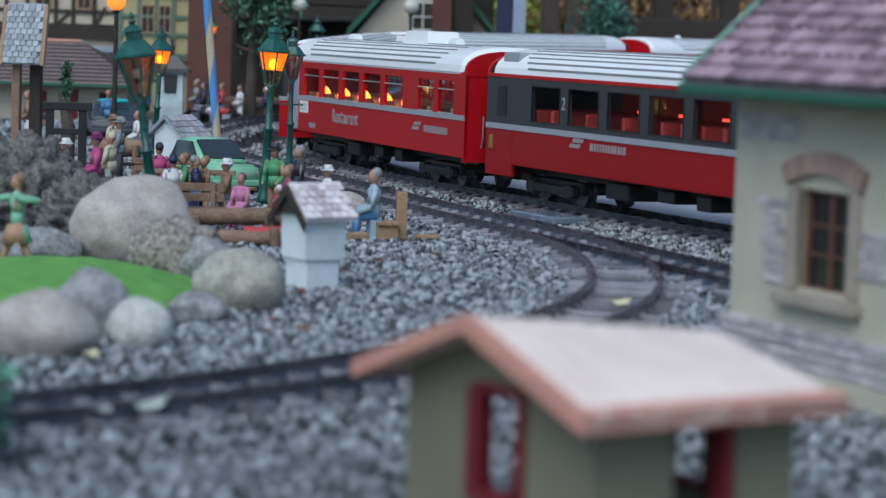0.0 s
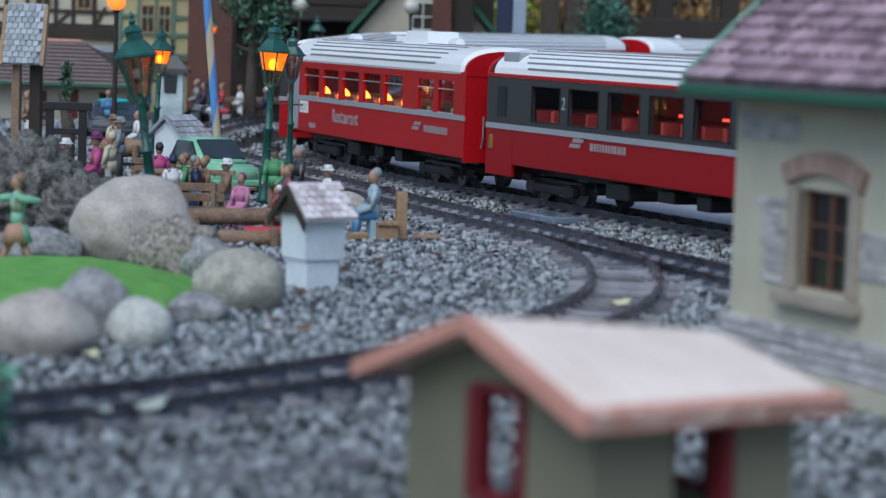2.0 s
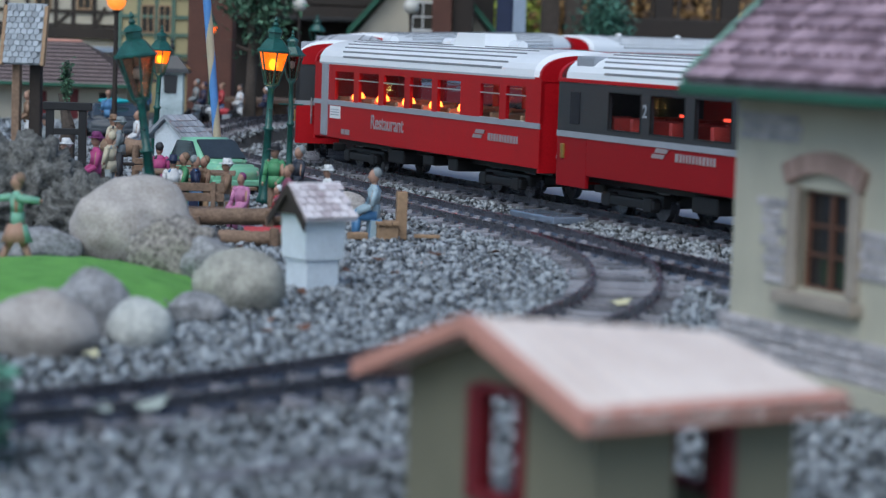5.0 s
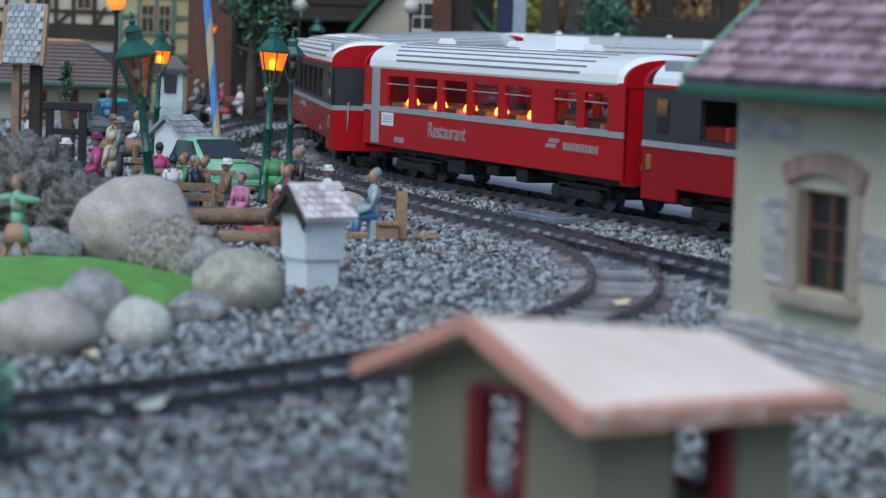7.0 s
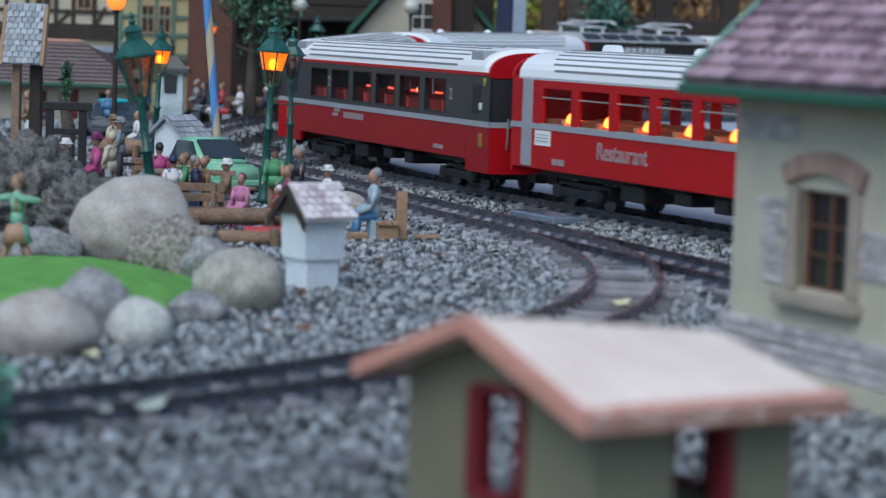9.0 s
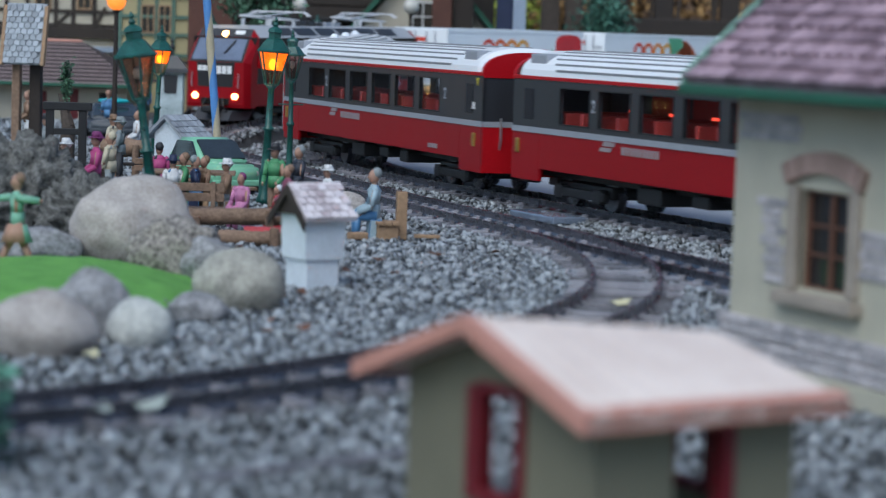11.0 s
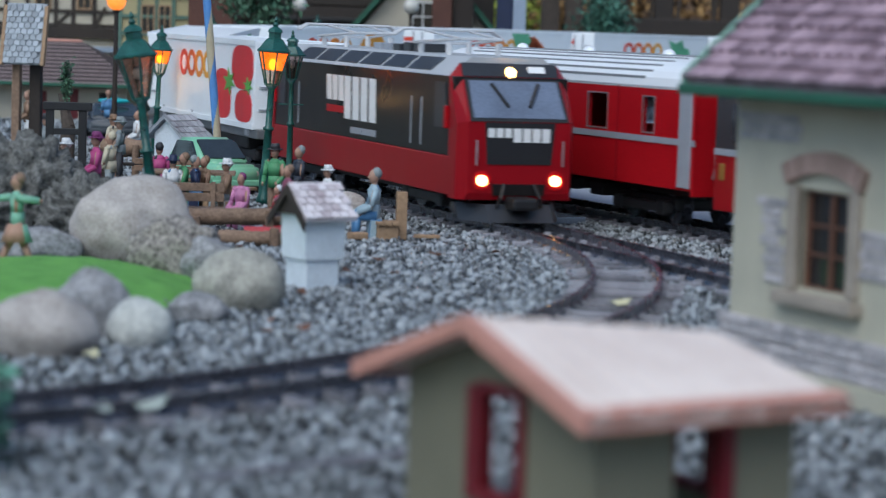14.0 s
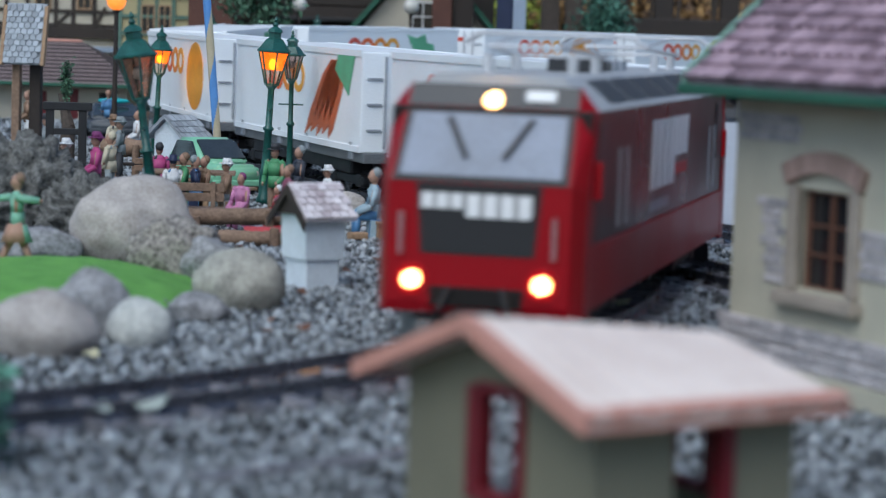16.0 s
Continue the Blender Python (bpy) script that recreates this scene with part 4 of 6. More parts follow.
SHINGLE_WHITE = material("weathered_white_shingle", (0.33, 0.36, 0.40), 0.8, vary=0.25, scale=90, bump=0.3, each=0.9)
WOOD = material("weathered_brown_wood", (0.17, 0.105, 0.07), 0.8, vary=0.35, scale=50, bump=0.5, fine=350, tint=(0.24, 0.16, 0.11))
PALE_WOOD = material("pale_tan_wood", (0.34, 0.22, 0.13), 0.75, vary=0.3, scale=60, bump=0.4, fine=350)
DARK_WOOD = material("dark_stained_wood", (0.03, 0.022, 0.018), 0.75, vary=0.4, scale=30, bump=0.4, fine=250)
RED_BROWN = material("red_brown_timber", (0.11, 0.045, 0.032), 0.75, vary=0.3, scale=25, bump=0.4, fine=250)
CHALK = material("cream_half_timber_panel", (0.48, 0.44, 0.36), 0.85, vary=0.12, scale=30, bump=0.2)
YELLOW_WALL = material("pale_yellow_wall", (0.42, 0.36, 0.20), 0.8, vary=0.15, scale=30, bump=0.2)
TIMBER_GREEN = material("green_timber", (0.10, 0.17, 0.13), 0.7, vary=0.3, bump=0.2)
BARK = material("grey_brown_bark", (0.07, 0.055, 0.045), 0.9, vary=0.5, scale=60, bump=0.8, fine=300)
LEAVES = material("dusty_green_leaves", (0.035, 0.085, 0.05), 0.6, vary=0.5, bump=0, island=1.0, tint=(0.07, 0.15, 0.09))
SHRUB_LEAVES = material("blue_green_leaves", (0.05, 0.13, 0.09), 0.6, vary=0.5, bump=0, island=1.0, tint=(0.08, 0.20, 0.15))
AUTUMN = material("dry_autumn_leaves", (0.13, 0.065, 0.025), 0.8, vary=0.7, bump=0, island=1.3, tint=(0.30, 0.18, 0.07))
EARTH_BANK = material("brown_leaf_litter", (0.10, 0.06, 0.035), 0.9, vary=0.7, scale=12, bump=0.8, fine=60)
NAVY = material("navy_blue_paint", (0.012, 0.02, 0.06), 0.5, vary=0.2, bump=0.1)
PALE_BLUE = material("pale_grey_blue_paint", (0.30, 0.36, 0.46), 0.5, vary=0.12, bump=0.1)
GLOBE_WHITE = material("opal_white_globe", (0.62, 0.60, 0.55), 0.35, vary=0.08, bump=0)
GLOBE_LIT = material("glowing_orange_globe", (1.0, 0.22, 0.03), 0.4, vary=0.2, scale=30, bump=0, glow=0.9)
LANTERN_LIT = material("glowing_amber_lantern_pane", (1.0, 0.20, 0.010), 0.3, vary=0.2, scale=60, bump=0, glow=0.5)
LANTERN_LIT.node_tree.nodes['Principled BSDF'].inputs['Transmission Weight'].default_value = 0.75
LANTERN_LOW = glass("clear_lantern_pane", (0.95, 0.85, 0.75), 0.15)
LANTERN_OFF = glass("smoky_lantern_pane", (0.72, 0.62, 0.58), 0.22)
LANTERN_BULB = material("bright_lantern_bulb", (1.0, 0.60, 0.16), 0.3, vary=0.05, bump=0, glow=14)


def rot(angle):
    return pose(0, 0, 0, 0, 0, angle)


# ---- the plastered station house beside the track ----
def station_house():
    # local x runs along the front wall from the far corner, local y into the house
    m = Matrix(((0.42, 0.907, 0, 0.156), (-0.907, 0.42, 0, 1.321), (0, 0, 1, 0), (0, 0, 0, 1)))
    t = thing("station_house", "cream plastered model station house with violet tiled roof", "house", m)
    win = (0.065, 0.112, 0.054, 0.105)
    part("front_wall", pierced(0, 0.26, 0, 0.156, 0, 0.008, [win]), PLASTER, t, "cream plastered wall with bare brick patches")
    part("end_wall", box((0, 0.008, 0), (0.008, 0.17, 0.156)), PLASTER, t)
    part("end_wall", box((0.252, 0.008, 0), (0.26, 0.17, 0.156)), PLASTER, t)
    part("back_wall", box((0, 0.17, 0), (0.26, 0.178, 0.156)), PLASTER, t)
    part("gable", hull([(0.001, 0, 0.156), (0.008, 0, 0.156), (0.001, 0.178, 0.156), (0.008, 0.178, 0.156), (0.001, 0.089, 0.236), (0.008, 0.089, 0.236)]), PLASTER, t)
    # plinth of coursed stone, in two steps
    plinth = part("plinth", box((-0.004, -0.006, 0), (0.262, 0, 0.012), 0.001), PLASTER, t, "light plaster plinth")
    for row, (z, out) in enumerate(((0.0125, 0.0055), (0.0178, 0.0052), (0.0235, 0.0040), (0.0288, 0.0037))):
        x = -0.004 - 0.004 * row
        while x < 0.255:
            w = random.uniform(0.008, 0.014)
            part("stone", box((max(-0.004, x) + 0.0005, -out, z), (min(0.262, x + w) - 0.0005, 0.0, z + 0.0048), 0.0007), BRICK_GREY, plinth)
            x += w
    # window
    w = part("window", box((win[0], 0.0055, win[2]), (win[1], 0.0065, win[3])), DARK_WINDOW, t, "dark window with brown glazing bars")
    bm = bmesh.new()
    for x in (win[0] + 0.001, (win[0] + win[1]) / 2 - 0.001, win[1] - 0.003):
        add_box(bm, (x, 0.0035, win[2]), (x + 0.0022, 0.0055, win[3]))
    for z in (win[2], 0.071, 0.086, win[3] - 0.002):
        add_box(bm, (win[0], 0.004, z), (win[1], 0.0053, z + 0.0014))
    part("window_frame", bm, WINDOW_BROWN, w, "brown wooden window bars")
    for x in (win[0] - 0.009, win[1]):
        part("jamb", box((x, -0.003, win[2] - 0.001), (x + 0.009, 0.004, win[3] + 0.002), 0.0008), STONE_TRIM, w, "pale stone surround")
    part("window_sill", box((win[0] - 0.014, -0.008, win[2] - 0.009), (win[1] + 0.013, 0.002, win[2] - 0.002), 0.0012), STONE_TRIM, w, "projecting stone sill")
    for k in range(11):
        u = -1 + 2 * k / 10
        x = (win[0] + win[1]) / 2 + u * 0.031
        ob = part("lintel_brick", box((-0.0027, -0.0045, 0), (0.0027, 0.002, 0.011), 0.0006), LINTEL, w)
        ob.matrix_basis = pose(x, 0, win[3] + 0.009 - 0.0065 * u * u, 0, u * 22, 0)
    # places where plaster has come off
    for x0, x1, z0, z1, lean in ((0.024, 0.042, 0.054, 0.101, 0.010), (0.118, 0.20, 0.064, 0.088, 0.0), (0.004, 0.06, 0.128, 0.144, 0.0)):
        z = z0
        row = 0
        while z < z1 - 0.002:
            x = x0 + lean * (1 - (z - z0) / (z1 - z0)) + (0.004 if row % 2 else 0) + random.uniform(-0.002, 0.002)
            stop = x1 + lean * (1 - (z - z0) / (z1 - z0)) * 0.8 + random.uniform(-0.003, 0.003)
            while x < stop:
                part("brick", box((x, -0.0012, z), (x + 0.0088, 0.001, z + 0.0042), 0.0005), BRICK_GREY, t)
                x += 0.0096
            z += 0.0050
            row += 1
    # roof: eave along the front, rake at the far end
    roof = part("roof", hull([(x, y, z + d) for x in (-0.010, 0.29) for y, z in ((-0.026, 0.1575), (0.089, 0.261)) for d in (0, -0.006)]), TILE_VIOLET, t, "violet brown tiled roof")
    part("roof", hull([(x, y, z + d) for x in (-0.010, 0.29) for y, z in ((0.204, 0.1575), (0.0891, 0.2608)) for d in (0, -0.006)]), TILE_VIOLET, t)
    run = Vector((0, 0.115, 0.1035))
    n = 15
    for r in range(9):
        f0, f1 = r / n, (r + 1.25) / n
        a, b = Vector((0, -0.027, 0.1575)) + run * f0, Vector((0, -0.027, 0.1575)) + run * f1
        up = Vector((0, -0.1035, 0.115)).normalized()
        x = -0.011 + (0.003 if r % 2 else 0)
        while x < 0.20:
            pts = []
            for q, lift in ((a, 0.0036), (b, 0.0012)):
                for dx, h in ((0.0, 0.0), (0.002, 0.0008), (0.005, 0.0013), (0.008, 0.0008), (0.0098, 0.0)):
                    pts.append(q + Vector((x + dx, 0, 0)) + up * (lift + h))
                for dx in (0.0, 0.0098):
                    pts.append(q + Vector((x + dx, 0, 0)) + up * 0.0)
            part("tile", hull(pts), TILE_VIOLET, roof)
            x += 0.0101
    part("rake_board", hull([(x, y, z + d) for x in (-0.0140, -0.0105) for y, z in ((-0.028, 0.1565), (0.089, 0.262)) for d in (0.005, -0.006)]), material("pale_green_rake", (0.20, 0.34, 0.27), 0.6, vary=0.2, bump=0.2), roof, "pale green rake board")
    part("gutter", box((-0.014, -0.0305, 0.1500), (0.29, -0.0250, 0.1558), 0.0013), GREEN_TRIM, roof, "dark green gutter")
    part("soffit", box((-0.010, -0.0250, 0.1505), (0.29, -0.0003, 0.1525)), DARK_WOOD, roof)
    return t


station_house()


# ---- the little shed close to the lens ----
def shed():
    # local x along the ridge, local y from the near long wall to the far one; origin at the near corner
    m = Matrix(((0.828, -0.56, 0, 0.052), (0.56, 0.828, 0, 0.800), (0, 0, 1, 0), (0, 0, 0, 1)))
    t = thing("garden_shed", "small olive model shed with salmon tiled roof and maroon windows", "shed", m)
    length, wide, eave, ridge = 0.088, 0.112, 0.0575, 0.0775
    win = (0.040, 0.066, 0.019, 0.0565)
    # gable wall, with its opening, turned so that its slab lies along y
    turn = Matrix(((0, -1, 0, 0.004), (1, 0, 0, 0), (0, 0, 1, 0), (0, 0, 0, 1)))
    for x in (0.0, length - 0.004):
        bm = pierced(0.004, wide - 0.004, 0, eave, 0, 0.004, [win])
        bmesh.ops.transform(bm, matrix=Matrix.Translation((x, 0, 0)) @ turn, verts=bm.verts)
        part("gable_wall", bm, PLASTER_OLIVE, t)
        part("gable_top", hull([(x + d, y, z) for d in (0, 0.004) for y, z in ((0, eave), (wide, eave), (wide / 2, ridge - (0.008 if x > 0 else 0)))]), PLASTER_OLIVE, t)
        bm = bmesh.new()
        a = x - 0.002
        for y0, y1, z0, z1 in ((win[0] - 0.002, win[0] + 0.002, win[2], win[3]), (win[1] - 0.002, win[1] + 0.006, win[2], win[3]), (win[0], win[1], win[3] - 0.002, win[3] + 0.002), (win[0], win[1] + 0.006, win[2] - 0.003, win[2] + 0.001)):
            add_box(bm, (a, y0, z0), (a + 0.0065, y1, z1), 0.0006)
        part("window_frame", bm, MAROON, t, "maroon window frame")
    side = (0.034, 0.056, 0.0, 0.050)
    part("long_wall", pierced(0, length, 0, eave, 0, 0.004, [side]), PLASTER_OLIVE, t)
    bm = box((0.0555, -0.002, 0), (0.060, 0.006, 0.051), 0.0006)
    part("door_frame", bm, MAROON, t, "maroon door post")
    part("long_wall", pierced(0, length, 0, eave, wide - 0.004, wide, [(0.012, 0.076, 0.004, 0.055)]), PLASTER_OLIVE, t)
    for s in (0, 1):
        y0, y1 = (-0.014, wide / 2) if s == 0 else (wide + 0.014, wide / 2)
        slope = (ridge - eave) / (wide / 2)
        z0, z1 = eave - 0.014 * slope + 0.0005, ridge + 0.0005
        n = 9
        xs = np.linspace(-0.012, length + 0.012, n + 1)
        for a, b in zip(xs, xs[1:]):
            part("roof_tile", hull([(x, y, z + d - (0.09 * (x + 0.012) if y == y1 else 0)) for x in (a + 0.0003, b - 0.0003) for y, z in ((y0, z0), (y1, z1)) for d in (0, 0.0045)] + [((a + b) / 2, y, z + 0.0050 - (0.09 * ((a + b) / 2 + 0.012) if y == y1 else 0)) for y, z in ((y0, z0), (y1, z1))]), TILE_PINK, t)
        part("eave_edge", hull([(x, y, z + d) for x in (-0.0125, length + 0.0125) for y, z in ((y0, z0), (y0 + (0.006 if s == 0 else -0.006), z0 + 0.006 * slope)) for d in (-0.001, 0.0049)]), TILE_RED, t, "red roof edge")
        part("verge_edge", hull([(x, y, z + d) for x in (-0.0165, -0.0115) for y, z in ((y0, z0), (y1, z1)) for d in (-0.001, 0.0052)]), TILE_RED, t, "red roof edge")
    return t


shed()


# ---- boulders, rock and turf ----
def boulder(label, x, y, rx, ry, h, mat, seed, rough=0.13, freq=1.6, turn=0, sub=4, sink=0.25, cat="boulder", name="boulder"):
    bm = blob((0, 0, 0), (rx, ry, h / 2 * (1 + sink)), seed, rough, freq, sub)
    ob = part(name, bm, mat, None, smooth=True)
    ob.matrix_world = pose(x, y, h - h / 2 * (1 + sink), 0, 0, turn)
    return tagged(ob, label, cat, "boulders" if name == "boulder" else "")


boulder("smooth rounded beige boulder beside the gravel", -0.214, 1.305, 0.031, 0.026, 0.034, BOULDER_BEIGE, 1)
boulder("speckled grey upright boulder at the turf's edge", -0.197, 1.382, 0.0235, 0.019, 0.0385, BOULDER_BLUE, 2, 0.2)
boulder("smooth pale grey rounded boulder on gravel", -0.1655, 1.345, 0.0185, 0.016, 0.0275, BOULDER_PALE, 3, 0.1)
boulder("flat grey stone between two boulders", -0.145, 1.465, 0.018, 0.014, 0.018, BOULDER_BLUE, 4, 0.2)
boulder("round speckled pale boulder beside the white hut", -0.127, 1.545, 0.0295, 0.025, 0.0380, BOULDER_GREY, 5, 0.12)
boulder("large smooth beige boulder behind the others", -0.230, 1.83, 0.046, 0.036, 0.0630, BOULDER_BEIGE, 13, 0.2, 1.3, 20)
boulder("mottled dark lichen-covered rock", -0.187, 1.715, 0.033, 0.022, 0.041, MOTTLED, 7, 0.3, 2.2)
boulder("blue grey stone leaning on the mottled rock", -0.163, 1.70, 0.019, 0.016, 0.031, BOULDER_BLUE, 8, 0.2)
boulder("low grey stone behind the turf", -0.300, 1.80, 0.034, 0.02, 0.026, BOULDER_BLUE, 9, 0.22)
boulder("pale rounded stone behind the white hut", -0.091, 2.315, 0.0165, 0.013, 0.024, BOULDER_BEIGE, 10, 0.2)
boulder("porous dark grey tufa rock", -0.350, 2.02, 0.056, 0.042, 0.078, TUFA, 11, 0.36, 5.4, 0, 5, cat="rock", name="tufa_rock")
boulder("porous dark grey tufa rock", -0.290, 1.97, 0.034, 0.028, 0.050, TUFA, 12, 0.36, 5.0, 0, 5, cat="rock", name="tufa_rock")


def turf():
    bm = bmesh.new()
    n = 46
    grid = [[None] * n for _ in range(n)]
    for i in range(n):
        for j in range(n):
            u, v = -1 + 2 * i / (n - 1), -1 + 2 * j / (n - 1)
            r = math.hypot(u, v)
            edge = 1 + 0.14 * noise.noise(Vector((u * 1.7, v * 1.7, 3)))
            z = 0.021 * max(0.0, 1 - (r / edge) ** 3) + 0.0012 * noise.noise(Vector((u * 9, v * 9, 1))) - 0.004
            grid[i][j] = bm.verts.new((-0.268 + u * 0.125, 1.60 + v * 0.19, z))
    for i in range(n - 1):
        for j in range(n - 1):
            bm.faces.new((grid[i][j], grid[i + 1][j], grid[i + 1][j + 1], grid[i][j + 1]))
    tagged(part("turf", bm, TURF, None, smooth=True), "bright green artificial turf mound among boulders", "grass", kind="stuff")


turf()


# ---- shingled huts ----
def shingle_slope(parent, origin, along, up, rows, count, mat, lift=0.0012):
    """Rows of separate shingles on a slope spanned by two vectors."""
    o, along, up = Vector(origin), Vector(along), Vector(up)
    nrm = along.cross(up).normalized()
    if nrm.z < 0:
        nrm = -nrm
    for r in range(rows):
        for c in range(count):
            jit = random.uniform(-0.03, 0.03) / rows
            sh = 0.5 / count if r % 2 else 0
            a0, a1 = max(0, (c / count) - sh + 0.06 / count), min(1, (c + 1) / count - sh - 0.06 / count)
            u0, u1 = r / rows + jit, (r + 1.15) / rows
            pts = [o + along * a + up * u + nrm * (d + k) for a in (a0, a1) for u, k in ((u0, lift), (u1, 0.0002)) for d in (0, lift)]
            part("shingle", hull(pts), mat, parent)


def white_hut():
    m = pose(-0.0895, 1.682, 0, 0, 0, 36)
    t = thing("white_hut", "small pale blue-white wooden hut with pink-white shingle roof", "hut", m)
    a = 0.0152
    part("base_box", box((-a + 0.002, -a + 0.002, 0), (a - 0.002, a - 0.002, 0.021), 0.0006), WHITE_WOOD, t)
    part("body", hull([(x * q, y * q, z) for x in (-a, a) for y in (-a, a) for z, q in ((0.0205, 1.0), (0.053, 1.08))]), WHITE_WOOD, t, "pale blue-white boarded walls")
    b = a * 1.08
    part("gable", hull([(x, y, z) for x in (-0.0205, -0.0180) for y, z in ((-b, 0.0515), (b, 0.0515), (0, 0.0680))]), DARK_WOOD, t, "dark gable under the roof")
    part("gable", hull([(x, y, z) for x in (b - 0.002, b) for y, z in ((-b, 0.053), (b, 0.053), (0, 0.0675))]), DARK_WOOD, t)
    for s in (-1, 1):
        roof = part("roof", hull([(x, y * s, z + d) for x in (-0.021, 0.021) for y, z in ((-0.0225, 0.0475), (0.0, 0.0690)) for d in (0, 0.0018)]), SHINGLE_PINK, t)
        shingle_slope(roof, (-0.0212, -0.0228 * s, 0.0488), (0.0424, 0, 0), (0, 0.0228 * s, 0.0219), 5, 6, SHINGLE_PINK)
    for s in (-1, 1):
        part("bargeboard", hull([(x, y * s, z + d) for x in (-0.0232, -0.0213) for y, z in ((-0.0235, 0.0465), (0.0, 0.0700)) for d in (-0.0055, 0.0016)]), DARK_WOOD, t, "dark bargeboard")
    part("ridge", rod((-0.021, 0, 0.0708), (0.021, 0, 0.0708), 0.0018, seg=8), SHINGLE_PINK, t)
    return t


white_hut()


def small_hut():
    m = pose(-0.314, 2.88, 0, 0, 0, 58)
    t = thing("small_hut", "small white boarded hut with pale shingle roof", "hut", m)
    part("body", box((-0.022, -0.019, 0), (0.022, 0.019, 0.048), 0.0008), WHITE_WOOD, t)
    part("gable", hull([(x, y, z) for x in (-0.022, 0.022) for y, z in ((-0.019, 0.048), (0.019, 0.048), (0, 0.064))]), WHITE_WOOD, t)
    for s in (-1, 1):
        roof = part("roof", hull([(x, y * s, z + d) for x in (-0.029, 0.029) for y, z in ((-0.028, 0.041), (0, 0.066)) for d in (0, 0.002)]), SHINGLE_WHITE, t)
        shingle_slope(roof, (-0.029, -0.0285 * s, 0.0425), (0.058, 0, 0), (0, 0.0285 * s, 0.0255), 4, 6, SHINGLE_WHITE)
    return t


small_hut()


def shingle_stand():
    m = pose(-0.361, 2.1, 0, 0, 0, -8)
    t = thing("shingled_feeder", "weathered shingle-covered shelter on a brown wooden post", "shelter", m)
    part("post", box((-0.011, -0.004, 0), (-0.004, 0.004, 0.145), 0.001), WOOD, t)
    part("post", box((0.002, 0.004, 0), (0.012, 0.012, 0.145), 0.001), DARK_WOOD, t)
    slab = part("roof", hull([(x, y, z + d) for x in (-0.0175, 0.0175) for y, z in ((-0.010, 0.138), (0.002, 0.187)) for d in (0, 0.003)]), SHINGLE_WHITE, t)
    shingle_slope(slab, (-0.0165, -0.0115, 0.139), (0.033, 0, 0), (0, 0.012, 0.049), 10, 6, SHINGLE_WHITE, 0.001)
    for x in (-0.0195, 0.0165):
        part("edge_batten", hull([(x + d, y, z) for d in (0, 0.003) for y, z in ((-0.0135, 0.138), (-0.0085, 0.137), (-0.0015, 0.188), (0.0035, 0.187))]), PALE_WOOD, t)
    return t


shingle_stand()


